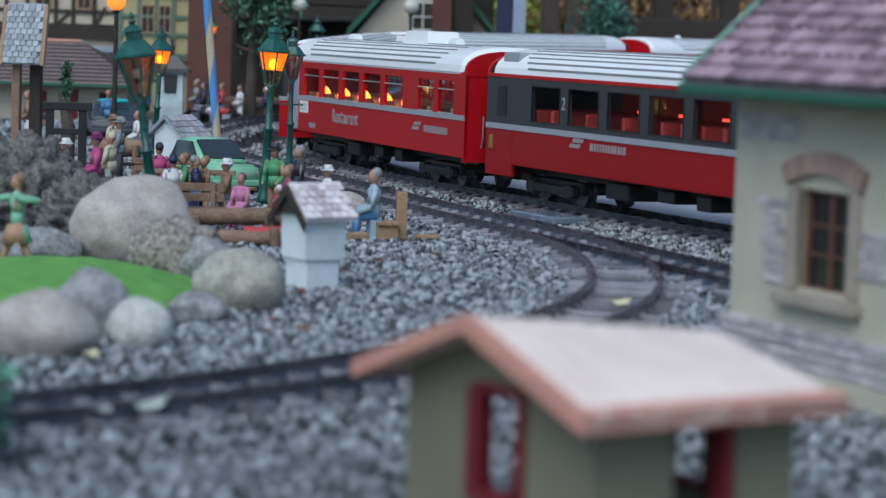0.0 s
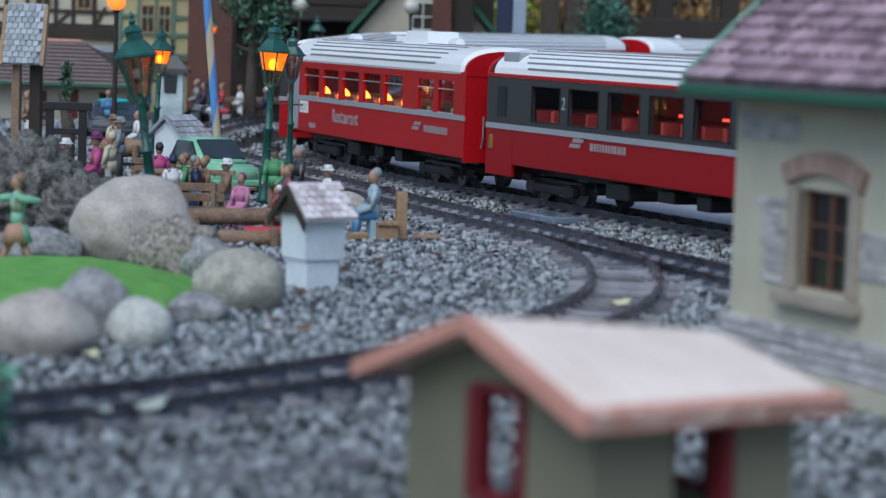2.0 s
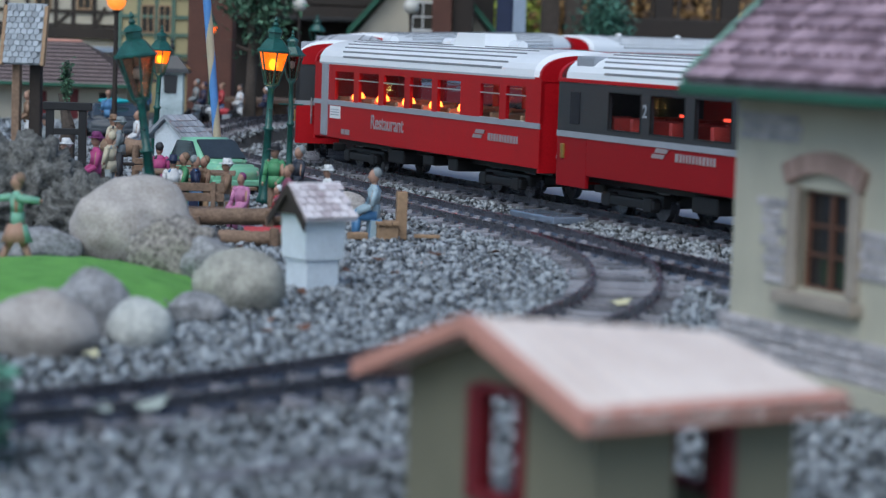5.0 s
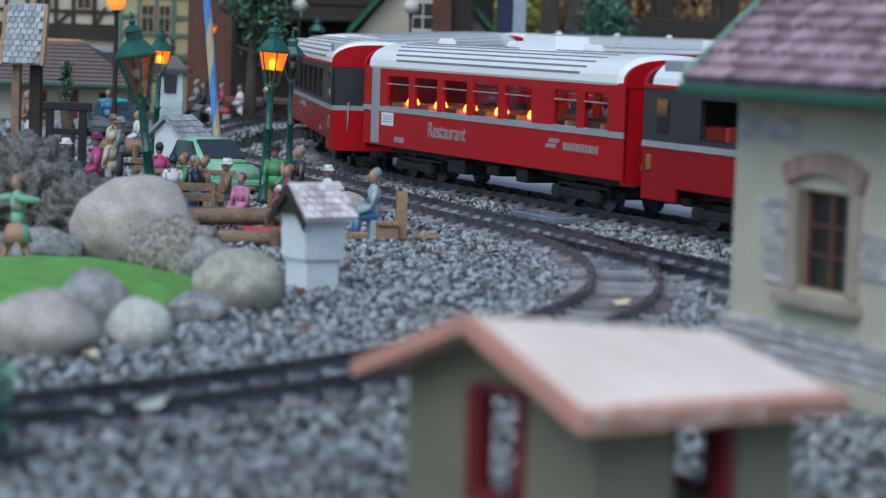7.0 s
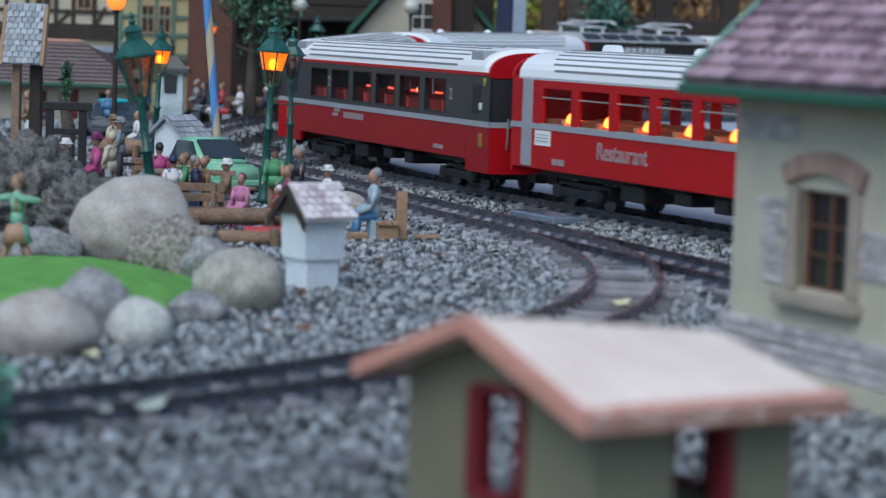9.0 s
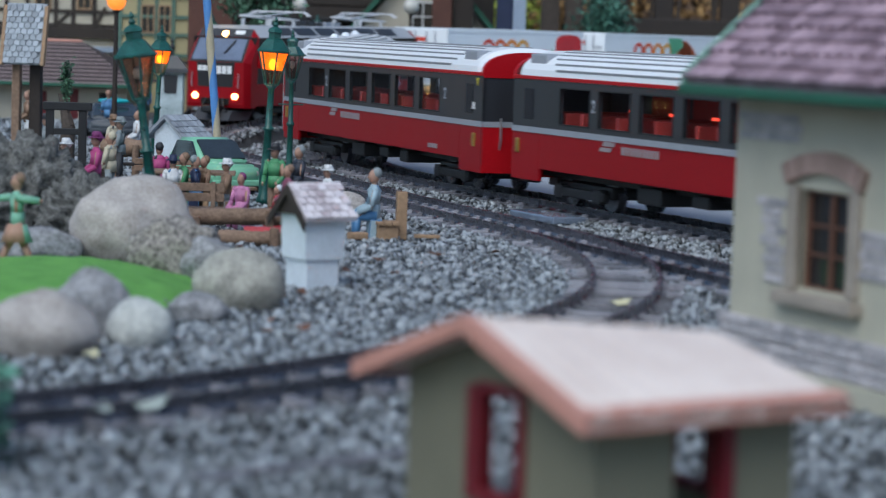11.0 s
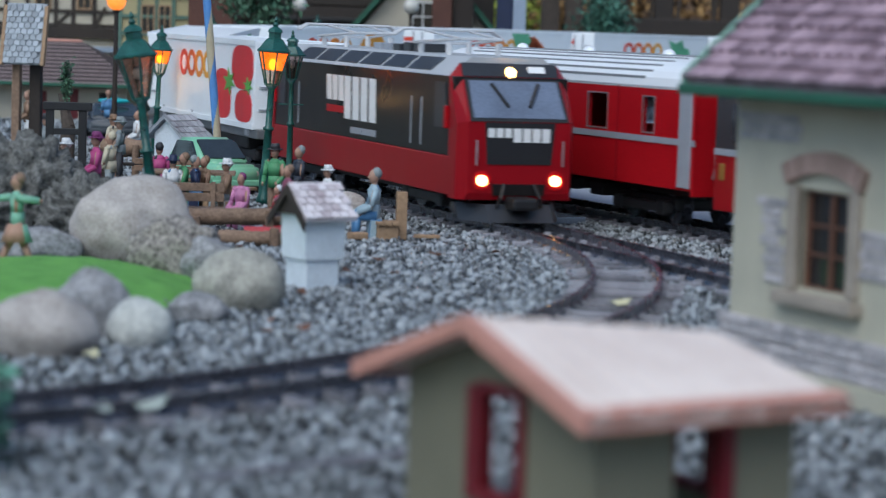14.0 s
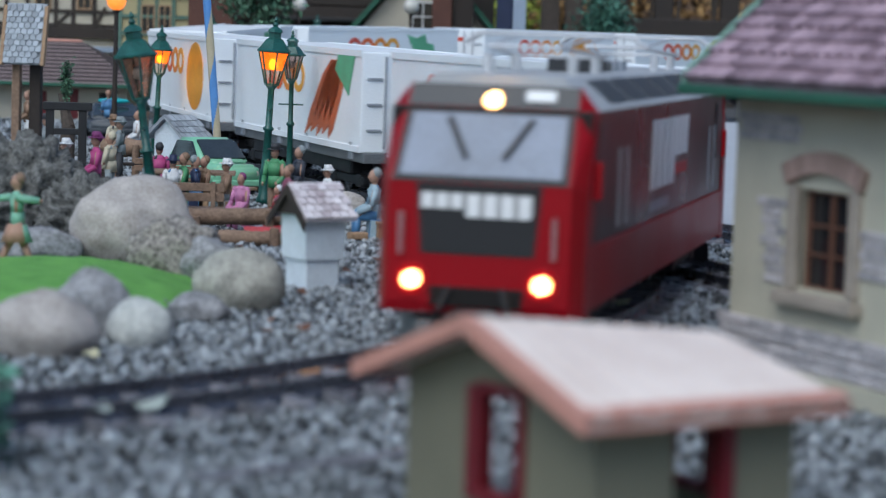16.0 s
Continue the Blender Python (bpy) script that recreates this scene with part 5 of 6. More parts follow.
# ---- street lamps ----
def lantern_lamp(label, x, y, height, lit, size=1.0, lean=(0.0, 0.0), hang=False):
    top = height
    up = Vector((lean[0], lean[1], 1)).normalized()
    m = Matrix.Translation((x, y, 0)) @ up.to_track_quat("Z", "Y").to_matrix().to_4x4()
    t = thing("street_lamp", label, "street lamp", m, "street lamps")
    s = size
    L = top - 0.068 * s  # foot of the lantern
    part("post", lathe([(0.0075 * s, 0), (0.0075 * s, 0.006), (0.0055 * s, 0.009), (0.0055 * s, 0.030), (0.0064 * s, 0.032), (0.0045 * s, 0.036), (0.0038 * s, L * 0.62), (0.0056 * s, L * 0.63), (0.0056 * s, L * 0.645), (0.0034 * s, L * 0.66), (0.0032 * s, L - 0.004), (0.006 * s, L)], 14), LAMP_GREEN, t, "dark green fluted post", True)
    bar = rod((-0.017 * s, 0, L * 0.80), (0.017 * s, 0, L * 0.80), 0.001 * s, seg=6)
    part("ladder_bar", bar, LAMP_GREEN, t)
    n = 6
    ring = lambda r, z: [(r * math.cos(2 * math.pi * k / n + 0.3), r * math.sin(2 * math.pi * k / n + 0.3), z) for k in range(n)]
    r0, r1, z0, z1 = 0.0068 * s, 0.0155 * s, L + 0.001, L + 0.0335 * s
    zm = z0 + 0.45 * (z1 - z0)
    rm = r0 + 0.45 * (r1 - r0)
    bm = bmesh.new()
    for a, b in zip(ring(r0, z0), ring(r1, z1)):
        add_rod(bm, a, b, 0.0009 * s, seg=6)
    for r, z in ((r0, z0), (r1, z1)):
        q = ring(r, z)
        for a, b in zip(q, q[1:] + q[:1]):
            add_rod(bm, a, b, 0.0009 * s, seg=6)
    part("lantern_frame", bm, LAMP_GREEN, t)
    for k in range(n):
        a0, b0 = ring(r0 * 0.97, z0)[k], ring(r0 * 0.97, z0)[(k + 1) % n]
        am, bm_ = ring(rm * 0.97, zm)[k], ring(rm * 0.97, zm)[(k + 1) % n]
        a1, b1 = ring(r1 * 0.97, z1)[k], ring(r1 * 0.97, z1)[(k + 1) % n]
        inner = 0.96
        low = hull([Vector(q) for q in (a0, b0, am, bm_)] + [Vector((q[0] * inner, q[1] * inner, q[2])) for q in (a0, b0, am, bm_)])
        high = hull([Vector(q) for q in (am, bm_, a1, b1)] + [Vector((q[0] * inner, q[1] * inner, q[2])) for q in (am, bm_, a1, b1)])
        part("pane", low, LANTERN_LOW if lit else LANTERN_OFF, t)
        part("pane", high, LANTERN_LIT if lit else LANTERN_OFF, t, "glowing amber pane" if lit else "smoky pane")
    part("bulb", ball((0, 0, z0 + 0.62 * (z1 - z0)), 0.0042 * s, 2, (1, 1, 1.3)), LANTERN_BULB if lit else GLOBE_WHITE, t, "bright bulb" if lit else "")
    part("cap", lathe([(0.0185 * s, z1), (0.0185 * s, z1 + 0.0015 * s), (0.0165 * s, z1 + 0.003 * s), (0.0095 * s, z1 + 0.012 * s), (0.0068 * s, z1 + 0.0135 * s), (0.0068 * s, z1 + 0.019 * s), (0.0085 * s, z1 + 0.0195 * s), (0.0070 * s, z1 + 0.0225 * s), (0.0025 * s, z1 + 0.025 * s)], n), LAMP_GREEN, t, "dark green lantern roof")
    part("finial", lathe([(0.0018 * s, z1 + 0.0245 * s), (0.0032 * s, z1 + 0.027 * s), (0.0012 * s, z1 + 0.0295 * s), (0.0022 * s, z1 + 0.0315 * s), (0.0004 * s, z1 + 0.035 * s)], 10), LAMP_GREEN, t)
    if lit:
        li = bpy.data.lights.new("lamp_glow", "POINT")
        li.energy, li.color, li.shadow_soft_size = 0.02, (1.0, 0.5, 0.15), 0.006
        ob = new("lamp_glow", li)
        ob.matrix_world = m @ Matrix.Translation((0, 0, z0 - 0.012))
    return t


leaning = lantern_lamp("unlit dark green lantern street lamp, leaning", -0.2335, 2.0, 0.187, False, 1.05, (-0.14, 0.0))
part("bracket", rod((-0.034, 0, 0.107), (-0.003, 0, 0.121), 0.0024, seg=8), LAMP_GREEN, leaning, "dark green side bracket")
lantern_lamp("lit dark green lantern street lamp behind the tables", -0.362, 3.04, 0.1735, True, 0.9, (0.04, 0.0))
lantern_lamp("brightly lit dark green lantern street lamp by the beer garden", -0.181, 2.443, 0.1865, True, 1.0, (0.045, 0.0))
lantern_lamp("unlit dark green lantern street lamp beside the track", -0.1595, 2.5, 0.1735, False, 0.74)
lantern_lamp("lit green lantern street lamp before a brown post", -0.4245, 4.38, 0.196, True, 0.72)
lantern_lamp("unlit teal lantern street lamp before a barn", -0.25, 4.62, 0.199, False, 0.9)


def globe_lamp(label, x, y, z, r, lit):
    t = thing("globe_lamp", label, "street lamp", pose(x, y, 0), "globe lamps")
    part("post", lathe([(0.006, 0), (0.004, 0.01), (0.003, z - r * 1.3), (0.006, z - r * 0.95)], 12), DARK_WOOD, t)
    part("globe", ball((0, 0, z), r, 3), GLOBE_LIT if lit else GLOBE_WHITE, t, "glowing orange globe" if lit else "white opal globe", True)


globe_lamp("unlit white globe lamp on a dark post", -0.292, 4.75, 0.217, 0.0145, False)
globe_lamp("unlit white globe lamp before the gabled house", -0.0835, 5.15, 0.2245, 0.0165, False)
globe_lamp("glowing orange globe lamp before the timbered house", -0.461, 3.4, 0.2035, 0.0135, True)


def striped_pole():
    bm = bmesh.new()
    seg, rows, r = 28, 180, 0.0046
    ring = []
    for i in range(rows + 1):
        z = 0.32 * i / rows
        ring.append([bm.verts.new((r * math.cos(2 * math.pi * k / seg), r * math.sin(2 * math.pi * k / seg), z)) for k in range(seg)])
    for i in range(rows):
        for k in range(seg):
            f = bm.faces.new((ring[i][k], ring[i][(k + 1) % seg], ring[i + 1][(k + 1) % seg], ring[i + 1][k]))
            f.material_index = int(((i / 57.0) - k / seg) % 1.0 < 0.5)
            f.smooth = True
    bm.faces.new(ring[-1])
    t = part("striped_pole", bm, material("pole_cream", (0.46, 0.40, 0.28), 0.6, vary=0.15, bump=0.1), None)
    t.data.materials.append(material("pole_blue", (0.10, 0.26, 0.58), 0.55, vary=0.15, bump=0.1))
    t.matrix_world = pose(-0.2520, 2.75, 0, 0, -5.7, 0)
    tagged(t, "tall festival pole with spiral blue and cream stripes", "pole")


striped_pole()


# ---- beer garden, cars and figurines ----
def cloth(name, c):
    return material(name, c, 0.6, vary=0.2, scale=120, bump=0.15)


PINK, ROSE, MAGENTA = cloth("pink_paint", (0.42, 0.06, 0.20)), cloth("rose_paint", (0.50, 0.20, 0.36)), cloth("purple_paint", (0.16, 0.03, 0.12))
CREAM_CLOTH, TAN_CLOTH, WHITE_CLOTH = cloth("cream_paint", (0.50, 0.45, 0.33)), cloth("tan_paint", (0.21, 0.13, 0.08)), cloth("white_paint", (0.66, 0.67, 0.68))
GREY_CLOTH, DARK_CLOTH, SUIT = cloth("grey_paint", (0.22, 0.25, 0.26)), cloth("dark_paint", (0.03, 0.03, 0.035)), cloth("suit_paint", (0.03, 0.035, 0.05))
BLUE_CLOTH, GREEN_CLOTH, RED_CLOTH = cloth("blue_paint", (0.08, 0.20, 0.38)), cloth("bright_green_paint", (0.08, 0.27, 0.12)), cloth("red_paint", (0.42, 0.04, 0.05))
PLUM, TEAL_DRESS, SKY_COAT = cloth("plum_paint", (0.20, 0.06, 0.10)), cloth("pale_green_paint", (0.20, 0.42, 0.30)), cloth("faded_sky_blue_paint", (0.30, 0.40, 0.46))
SKIN = cloth("skin_paint", (0.36, 0.21, 0.15))


def figurine(label, x, y, height, stance, coat, legs, hair, hat, turn, z=0.0, lean=0):
    """A painted model figure: one plain mesh, faces +x."""
    bm = bmesh.new()
    marks = []

    def mark(slot):
        done = sum(n for n, _ in marks)
        marks.append((len(bm.faces) - done, slot))

    k = height / 0.075 if stance == "stand" else 0.92 * height / 0.058
    if stance == "stride":
        hip = 0.034
        k = height / 0.075
        for d, s in ((0.016, -1), (-0.015, 1)):
            add_rod(bm, (d, s * 0.004, 0.003), (d * 0.45, s * 0.0042, 0.020), 0.0028, 0.0036, 8)
            add_rod(bm, (d * 0.45, s * 0.0042, 0.019), (0, s * 0.0042, hip + 0.003), 0.0036, 0.0048, 8)
            add_box(bm, (d - 0.004, s * 0.004 - 0.003, 0), (d + 0.008, s * 0.004 + 0.003, 0.004), 0.001)
    elif stance == "stand":
        hip = 0.034
        for s in (-1, 1):
            add_rod(bm, (0, s * 0.0045, 0.002), (0, s * 0.0042, hip + 0.003), 0.0036, 0.0048, 8)
            add_box(bm, (-0.004, s * 0.0045 - 0.003, 0), (0.008, s * 0.0045 + 0.003, 0.004), 0.001)
    else:
        hip = 0.018
        for s in (-1, 1):
            add_rod(bm, (0.018, s * 0.005, 0.001), (0.017, s * 0.005, hip + 0.002), 0.0034, 0.004, 8)
            add_rod(bm, (-0.002, s * 0.005, hip + 0.002), (0.018, s * 0.005, hip + 0.002), 0.005, 0.0042, 8)
        add_box(bm, (-0.008, -0.009, 0), (0.006, 0.009, hip - 0.001), 0.001)
    mark(1)
    for r, h0, h1, q in ((0.0088, 0, 0.012, 0.0080), (0.0080, 0.011, 0.024, 0.0098), (0.0098, 0.023, 0.028, 0.0045)):
        start = len(bm.verts)
        add_rod(bm, (0, 0, hip + h0), (0, 0, hip + h1), r, q, 12)
        bm.verts.ensure_lookup_table()
        for v in list(bm.verts)[start:]:
            v.co.x *= 0.72
    for s in (-1, 1):
        add_ball(bm, (0, s * 0.0095, hip + 0.0235), 0.0042, 1)
        bend = 0.006 if stance == "stand" else 0.010
        if stance == "stride":
            add_rod(bm, (0, s * 0.0095, hip + 0.023), (0.020 * -s, s * 0.013, hip + 0.021), 0.0034, 0.0026, 8)
            continue
        add_rod(bm, (0, s * 0.0105, hip + 0.023), (bend * 0.4, s * 0.0125, hip + 0.010), 0.0034, 0.003, 8)
        add_rod(bm, (bend * 0.4, s * 0.0125, hip + 0.010), (bend + 0.008, s * 0.009, hip + 0.004), 0.003, 0.0025, 8)
    if stance == "stride":
        add_rod(bm, (0, 0, hip - 0.012), (0, 0, hip + 0.002), 0.0150, 0.0088, 12)
    mark(0)
    for s in (-1, 1):
        add_ball(bm, (0.020 * -s, s * 0.013, hip + 0.021) if stance == "stride" else (0.015 if stance == "sit" else 0.014, s * 0.009, hip + 0.004), 0.0024, 1)
    add_rod(bm, (0, 0, hip + 0.026), (0, 0, hip + 0.031), 0.0028, 0.0028, 8)
    add_ball(bm, (0.0008, 0, hip + 0.0345), 0.0056, 2, (1.0, 0.88, 1.15))
    add_ball(bm, (0.0062, 0, hip + 0.0338), 0.0010, 1)
    mark(2)
    add_ball(bm, (-0.0022, 0, hip + 0.0374), 0.0059, 2, (0.92, 0.98, 0.86))
    if hat:
        start = len(bm.verts)
        add_rod(bm, (0, 0, hip + 0.0368), (0, 0, hip + 0.0378), 0.0098, 0.0092, 16)
        add_rod(bm, (0, 0, hip + 0.0375), (0, 0, hip + 0.043), 0.0060, 0.0050, 14)
    mark(3)
    bmesh.ops.scale(bm, vec=(k * 0.84, k * 0.80, k), verts=bm.verts)
    slot = [s for n, s in marks for _ in range(n)]
    for f, s in zip(bm.faces, slot):
        f.material_index = s
        f.smooth = True
    ob = part("figurine", bm, coat, None)
    for m in (legs, SKIN, hair):
        ob.data.materials.append(m)
    ob.matrix_world = pose(x, y, z, lean, 0, turn)
    return tagged(ob, label, "figurine", "figurines")


figurine('model figurine in pink coat and purple hat', -0.324, 2.274, 0.073, 'stand', PINK,DARK_CLOTH,MAGENTA,True,200)
figurine('model figurine in cream coat with headscarf', -0.324, 2.369, 0.070, 'stand', CREAM_CLOTH,GREY_CLOTH,CREAM_CLOTH,False,160)
figurine('model figurine with grey brimmed hat', -0.354, 2.663, 0.072, 'stand', GREY_CLOTH,DARK_CLOTH,GREY_CLOTH,True,180)
figurine('model figurine with straw hat', -0.385, 2.833, 0.068, 'stand', CREAM_CLOTH,DARK_CLOTH,TAN_CLOTH,True,150)
figurine('seated model figurine with red sleeves and blue trousers', -0.283, 2.331, 0.058, 'sit',GREY_CLOTH,BLUE_CLOTH,GREY_CLOTH,True,20)
figurine('seated model figurine in pink with dark hair', -0.289, 2.474, 0.060, 'sit',PINK,DARK_CLOTH,DARK_CLOTH,False,100)
figurine('seated model figurine in white with navy cap', -0.258, 2.322, 0.055, 'sit',WHITE_CLOTH,BLUE_CLOTH,NAVY,True,100)
figurine('seated model figurine in green jacket with blond hair', -0.249, 2.332, 0.058, 'sit',GREEN_CLOTH,DARK_CLOTH,TAN_CLOTH,False,200)
figurine('seated model figurine in dark jacket with blue scarf', -0.237, 2.327, 0.056, 'sit',NAVY,BLUE_CLOTH,GREY_CLOTH,False,0)
figurine('seated model figurine in tan coat', -0.230, 2.341, 0.055, 'sit',TAN_CLOTH,DARK_CLOTH,TAN_CLOTH,False,220)
figurine('seated model figurine with white cap', -0.203, 2.277, 0.056, 'sit',TAN_CLOTH,GREY_CLOTH,WHITE_CLOTH,True,200)
figurine('seated model girl figurine in rose dress', -0.178, 2.142, 0.052, 'sit',ROSE,ROSE,MAGENTA,False,240)
figurine('model figurine in bright green shirt and dark cap', -0.155, 2.226, 0.070, 'stand', GREEN_CLOTH,WOOD,DARK_CLOTH,True,250)
figurine('grey-haired model figurine in dark suit', -0.135, 2.261, 0.068, 'stand', SUIT,SUIT,GREY_CLOTH,False,210)
figurine('brown-haired model figurine in plum dress', -0.132, 2.060, 0.062, 'stand', PLUM,DARK_CLOTH,WOOD,False,200)
figurine('model figurine with white cap and red clothes', -0.146, 2.140, 0.042, 'sit',RED_CLOTH,RED_CLOTH,WHITE_CLOTH,False,200)
figurine('model figurine with wide white bonnet', -0.102, 2.130, 0.058, 'stand', WHITE_CLOTH,WHITE_CLOTH,WHITE_CLOTH,True,200)
figurine('model girl figurine in pale green dress running with arms out', -0.302, 1.733, 0.068, 'stride', TEAL_DRESS,SKIN,WOOD,False,192)
figurine('model figurine in brown and white costume', -0.569, 3.332, 0.078, 'stand', TAN_CLOTH,WHITE_CLOTH,TAN_CLOTH,False,200)
figurine('model figurine in white shirt', -0.427, 2.546, 0.072, 'stand', WHITE_CLOTH,DARK_CLOTH,TAN_CLOTH,False,220)
figurine('model figurine in grey coat', -0.438, 2.686, 0.072, 'stand', GREY_CLOTH,DARK_CLOTH,DARK_CLOTH,True,220)
figurine('model figurine in beige clothes and white hat', -0.353, 2.279, 0.066, 'stand', TAN_CLOTH,DARK_CLOTH,WHITE_CLOTH,True,200)
figurine('seated model figurine in blue', -0.327, 2.176, 0.055, 'sit',BLUE_CLOTH,TEAL_DRESS,BLUE_CLOTH,False,200)
figurine('model figurine in blue overalls', -0.505, 3.659, 0.072, 'stand', BLUE_CLOTH,DARK_CLOTH,SKIN,False,90)
figurine('model figurine in blue jacket with white cap', -0.497, 4.037, 0.074, 'stand', BLUE_CLOTH,WOOD,WHITE_CLOTH,True,120)
figurine('model motorcyclist figurine in blue and red', -0.398, 4.325, 0.072, 'stand', RED_CLOTH,BLUE_CLOTH,TAN_CLOTH,False,200)
figurine('model figurine in white shirt', -0.366, 4.329, 0.070, 'stand', WHITE_CLOTH,WHITE_CLOTH,DARK_CLOTH,False,210)
figurine('model figurine in grey jacket beside motorbikes', -0.449, 4.385, 0.075, 'stand', GREY_CLOTH,DARK_CLOTH,GREY_CLOTH,False,200)
figurine('model figurine in navy coat', -0.429, 4.323, 0.072, 'stand', NAVY,DARK_CLOTH,NAVY,False,200)
figurine('model figurine in navy coat behind the table', -0.320, 4.311, 0.068, 'stand', NAVY,DARK_CLOTH,WHITE_CLOTH,False,200)
figurine('model figurine in white and blue', -0.378, 3.0, 0.068, 'stand', WHITE_CLOTH,BLUE_CLOTH,SKIN,False,200)
figurine("seated model figurine in faded blue coat on a wooden bench", -0.060, 2.085, 0.064, "sit", SKY_COAT, BLUE_CLOTH, GREY_CLOTH, False, 190)


def plank_bench(label, x, y, length, seat, turn, back=0.0, mat=WOOD):
    t = thing("wooden_bench", label, "bench", pose(x, y, 0, 0, 0, turn), "wooden benches")
    h = length / 2
    for k in (-1, 0, 1):
        part("seat_board", box((-h, k * 0.0066 - 0.003, seat - 0.003), (h, k * 0.0066 + 0.003, seat), 0.0006), mat, t)
    for e in (-1, 1):
        part("leg", box((e * (h - 0.006) - 0.003, -0.009, 0), (e * (h - 0.006) + 0.003, 0.009, seat - 0.003), 0.0008), mat, t)
    if back:
        for z in (seat + 0.006, seat + 0.006 + back / 2):
            part("back_board", box((-h, 0.010, z), (h, 0.013, z + back * 0.42), 0.0008), mat, t)
        for e in (-1, 1):
            part("back_post", box((e * (h - 0.01) - 0.002, 0.013, 0), (e * (h - 0.01) + 0.002, 0.016, seat + back + 0.006), 0.0006), mat, t)
    return t


def plank_table(label, x, y, length, top, turn, wide=0.022, mat=WOOD):
    t = thing("wooden_table", label, "table", pose(x, y, 0, 0, 0, turn), "wooden tables")
    h = length / 2
    for k in range(4):
        a = -wide + k * wide / 2
        part("table_board", box((-h, a + 0.0005, top - 0.003), (h, a + wide / 2 - 0.0005, top), 0.0006), mat, t)
    for e in (-1, 1):
        for s in (-1, 1):
            part("leg", box((e * (h - 0.008) - 0.003, s * wide * 0.6 - 0.003, 0), (e * (h - 0.008) + 0.003, s * wide * 0.6 + 0.003, top - 0.003), 0.0008), mat, t)
    return t


plank_bench("brown wooden bench with a broad back board", -0.246, 2.22, 0.092, 0.012, 186, 0.018)
plank_table("brown wooden beer table with figurines round it", -0.248, 2.40, 0.085, 0.034, 4)
plank_table("brown wooden beer table beside the lamp", -0.205, 2.30, 0.040, 0.026, 60, mat=PALE_WOOD)
plank_bench("brown wooden bench behind the table", -0.285, 2.52, 0.07, 0.018, 5, 0.014)
plank_bench("pale wooden bench for one figurine", -0.049, 2.083, 0.026, 0.016, 100, 0.0, PALE_WOOD)
tagged(part("wooden_post", box((-0.0045, -0.004, 0), (0.0045, 0.004, 0.041), 0.0008), PALE_WOOD, None), "short pale wooden post beside the bench", "post").matrix_world = pose(-0.0365, 2.09, 0, 0, 0, 12)
tagged(part("wood_chip", box((-0.011, -0.003, 0), (0.011, 0.003, 0.003), 0.0008), PALE_WOOD, None), "flat pale piece of wood on the gravel", "wood piece").matrix_world = pose(-0.014, 2.078, 0.003, 0, 0, 4)
tagged(part("wood_chip", box((-0.008, -0.005, 0), (0.008, 0.005, 0.006), 0.0015), PALE_WOOD, None), "small tan wood block near the bench", "wood piece").matrix_world = pose(-0.072, 2.055, 0.002, 0, 0, 30)


def log_rail(label, a, b, r, posts):
    t = thing("log_rail", label, "fence")
    a, b = Vector(a), Vector(b)
    bm = bmesh.new()
    n, seg = 14, 12
    rings = []
    turn = (b - a).to_track_quat("Z", "Y").to_matrix()
    for i in range(n + 1):
        c = a.lerp(b, i / n)
        rings.append([bm.verts.new(c + turn @ Vector((r * (1 + 0.16 * noise.noise(Vector((i * 0.7, k * 0.9, a.x * 50)))) * math.cos(2 * math.pi * k / seg), r * (1 + 0.16 * noise.noise(Vector((i * 0.7, k * 0.9, a.y * 30)))) * math.sin(2 * math.pi * k / seg), 0))) for k in range(seg)])
    for p, q in zip(rings, rings[1:]):
        for k in range(seg):
            bm.faces.new((p[k], p[(k + 1) % seg], q[(k + 1) % seg], q[k]))
    bm.faces.new(rings[0][::-1])
    bm.faces.new(rings[-1])
    part("rail", bm, WOOD, t, smooth=True)
    for u, top in posts:
        c = a.lerp(b, u)
        part("post", rod((c.x, c.y - r - 0.003, -0.004), (c.x, c.y - r - 0.003, top), 0.004, 0.0038, 9), WOOD, t)
    return t


log_rail("weathered round log rail on posts", (-0.222, 2.10, 0.0125), (-0.132, 2.09, 0.0165), 0.0072, ((0.12, 0.014), (0.82, 0.022)))
log_rail("lower weathered round log rail", (-0.182, 1.99, 0.0055), (-0.128, 1.98, 0.0065), 0.0062, ((0.85, 0.016),))
log_rail("thick dark log lying on a plank rack", (-0.385, 2.75, 0.036), (-0.332, 2.74, 0.036), 0.010, ((0.3, 0.030), (0.75, 0.040)))
plank_bench("dark wooden rack below the thick log", -0.352, 2.70, 0.06, 0.022, 0, 0.0, DARK_WOOD)
tagged(part("cloth_roll", rod((-0.165, 2.03, 0.006), (-0.135, 2.03, 0.006), 0.006, 0.006, 12), RED_CLOTH, None), "rolled red cloth beneath the log rail", "cloth")


def black_gate():
    t = thing("gate_frame", "black wooden gate frame beside the tufa rock", "gate", pose(-0.372, 2.42, 0, 0, 0, 6))
    for x in (-0.019, 0.013):
        part("post", box((x - 0.004, -0.004, 0), (x + 0.004, 0.004, 0.096), 0.0008), BLACK, t)
    part("beam", box((-0.026, -0.0055, 0.088), (0.022, -0.0045 + 0.009, 0.096), 0.0008), BLACK, t)
    part("beam", box((-0.019, -0.0035, 0.064), (0.013, 0.0035, 0.070), 0.0006), BLACK, t)


black_gate()
MINT = material("mint_green_car_paint", (0.22, 0.50, 0.33), 0.35, vary=0.08, scale=20, bump=0.0, coat=0.4)
CAR_GLASS = material("tinted_car_glass", (0.035, 0.045, 0.055), 0.12, vary=0.3, scale=30, bump=0)


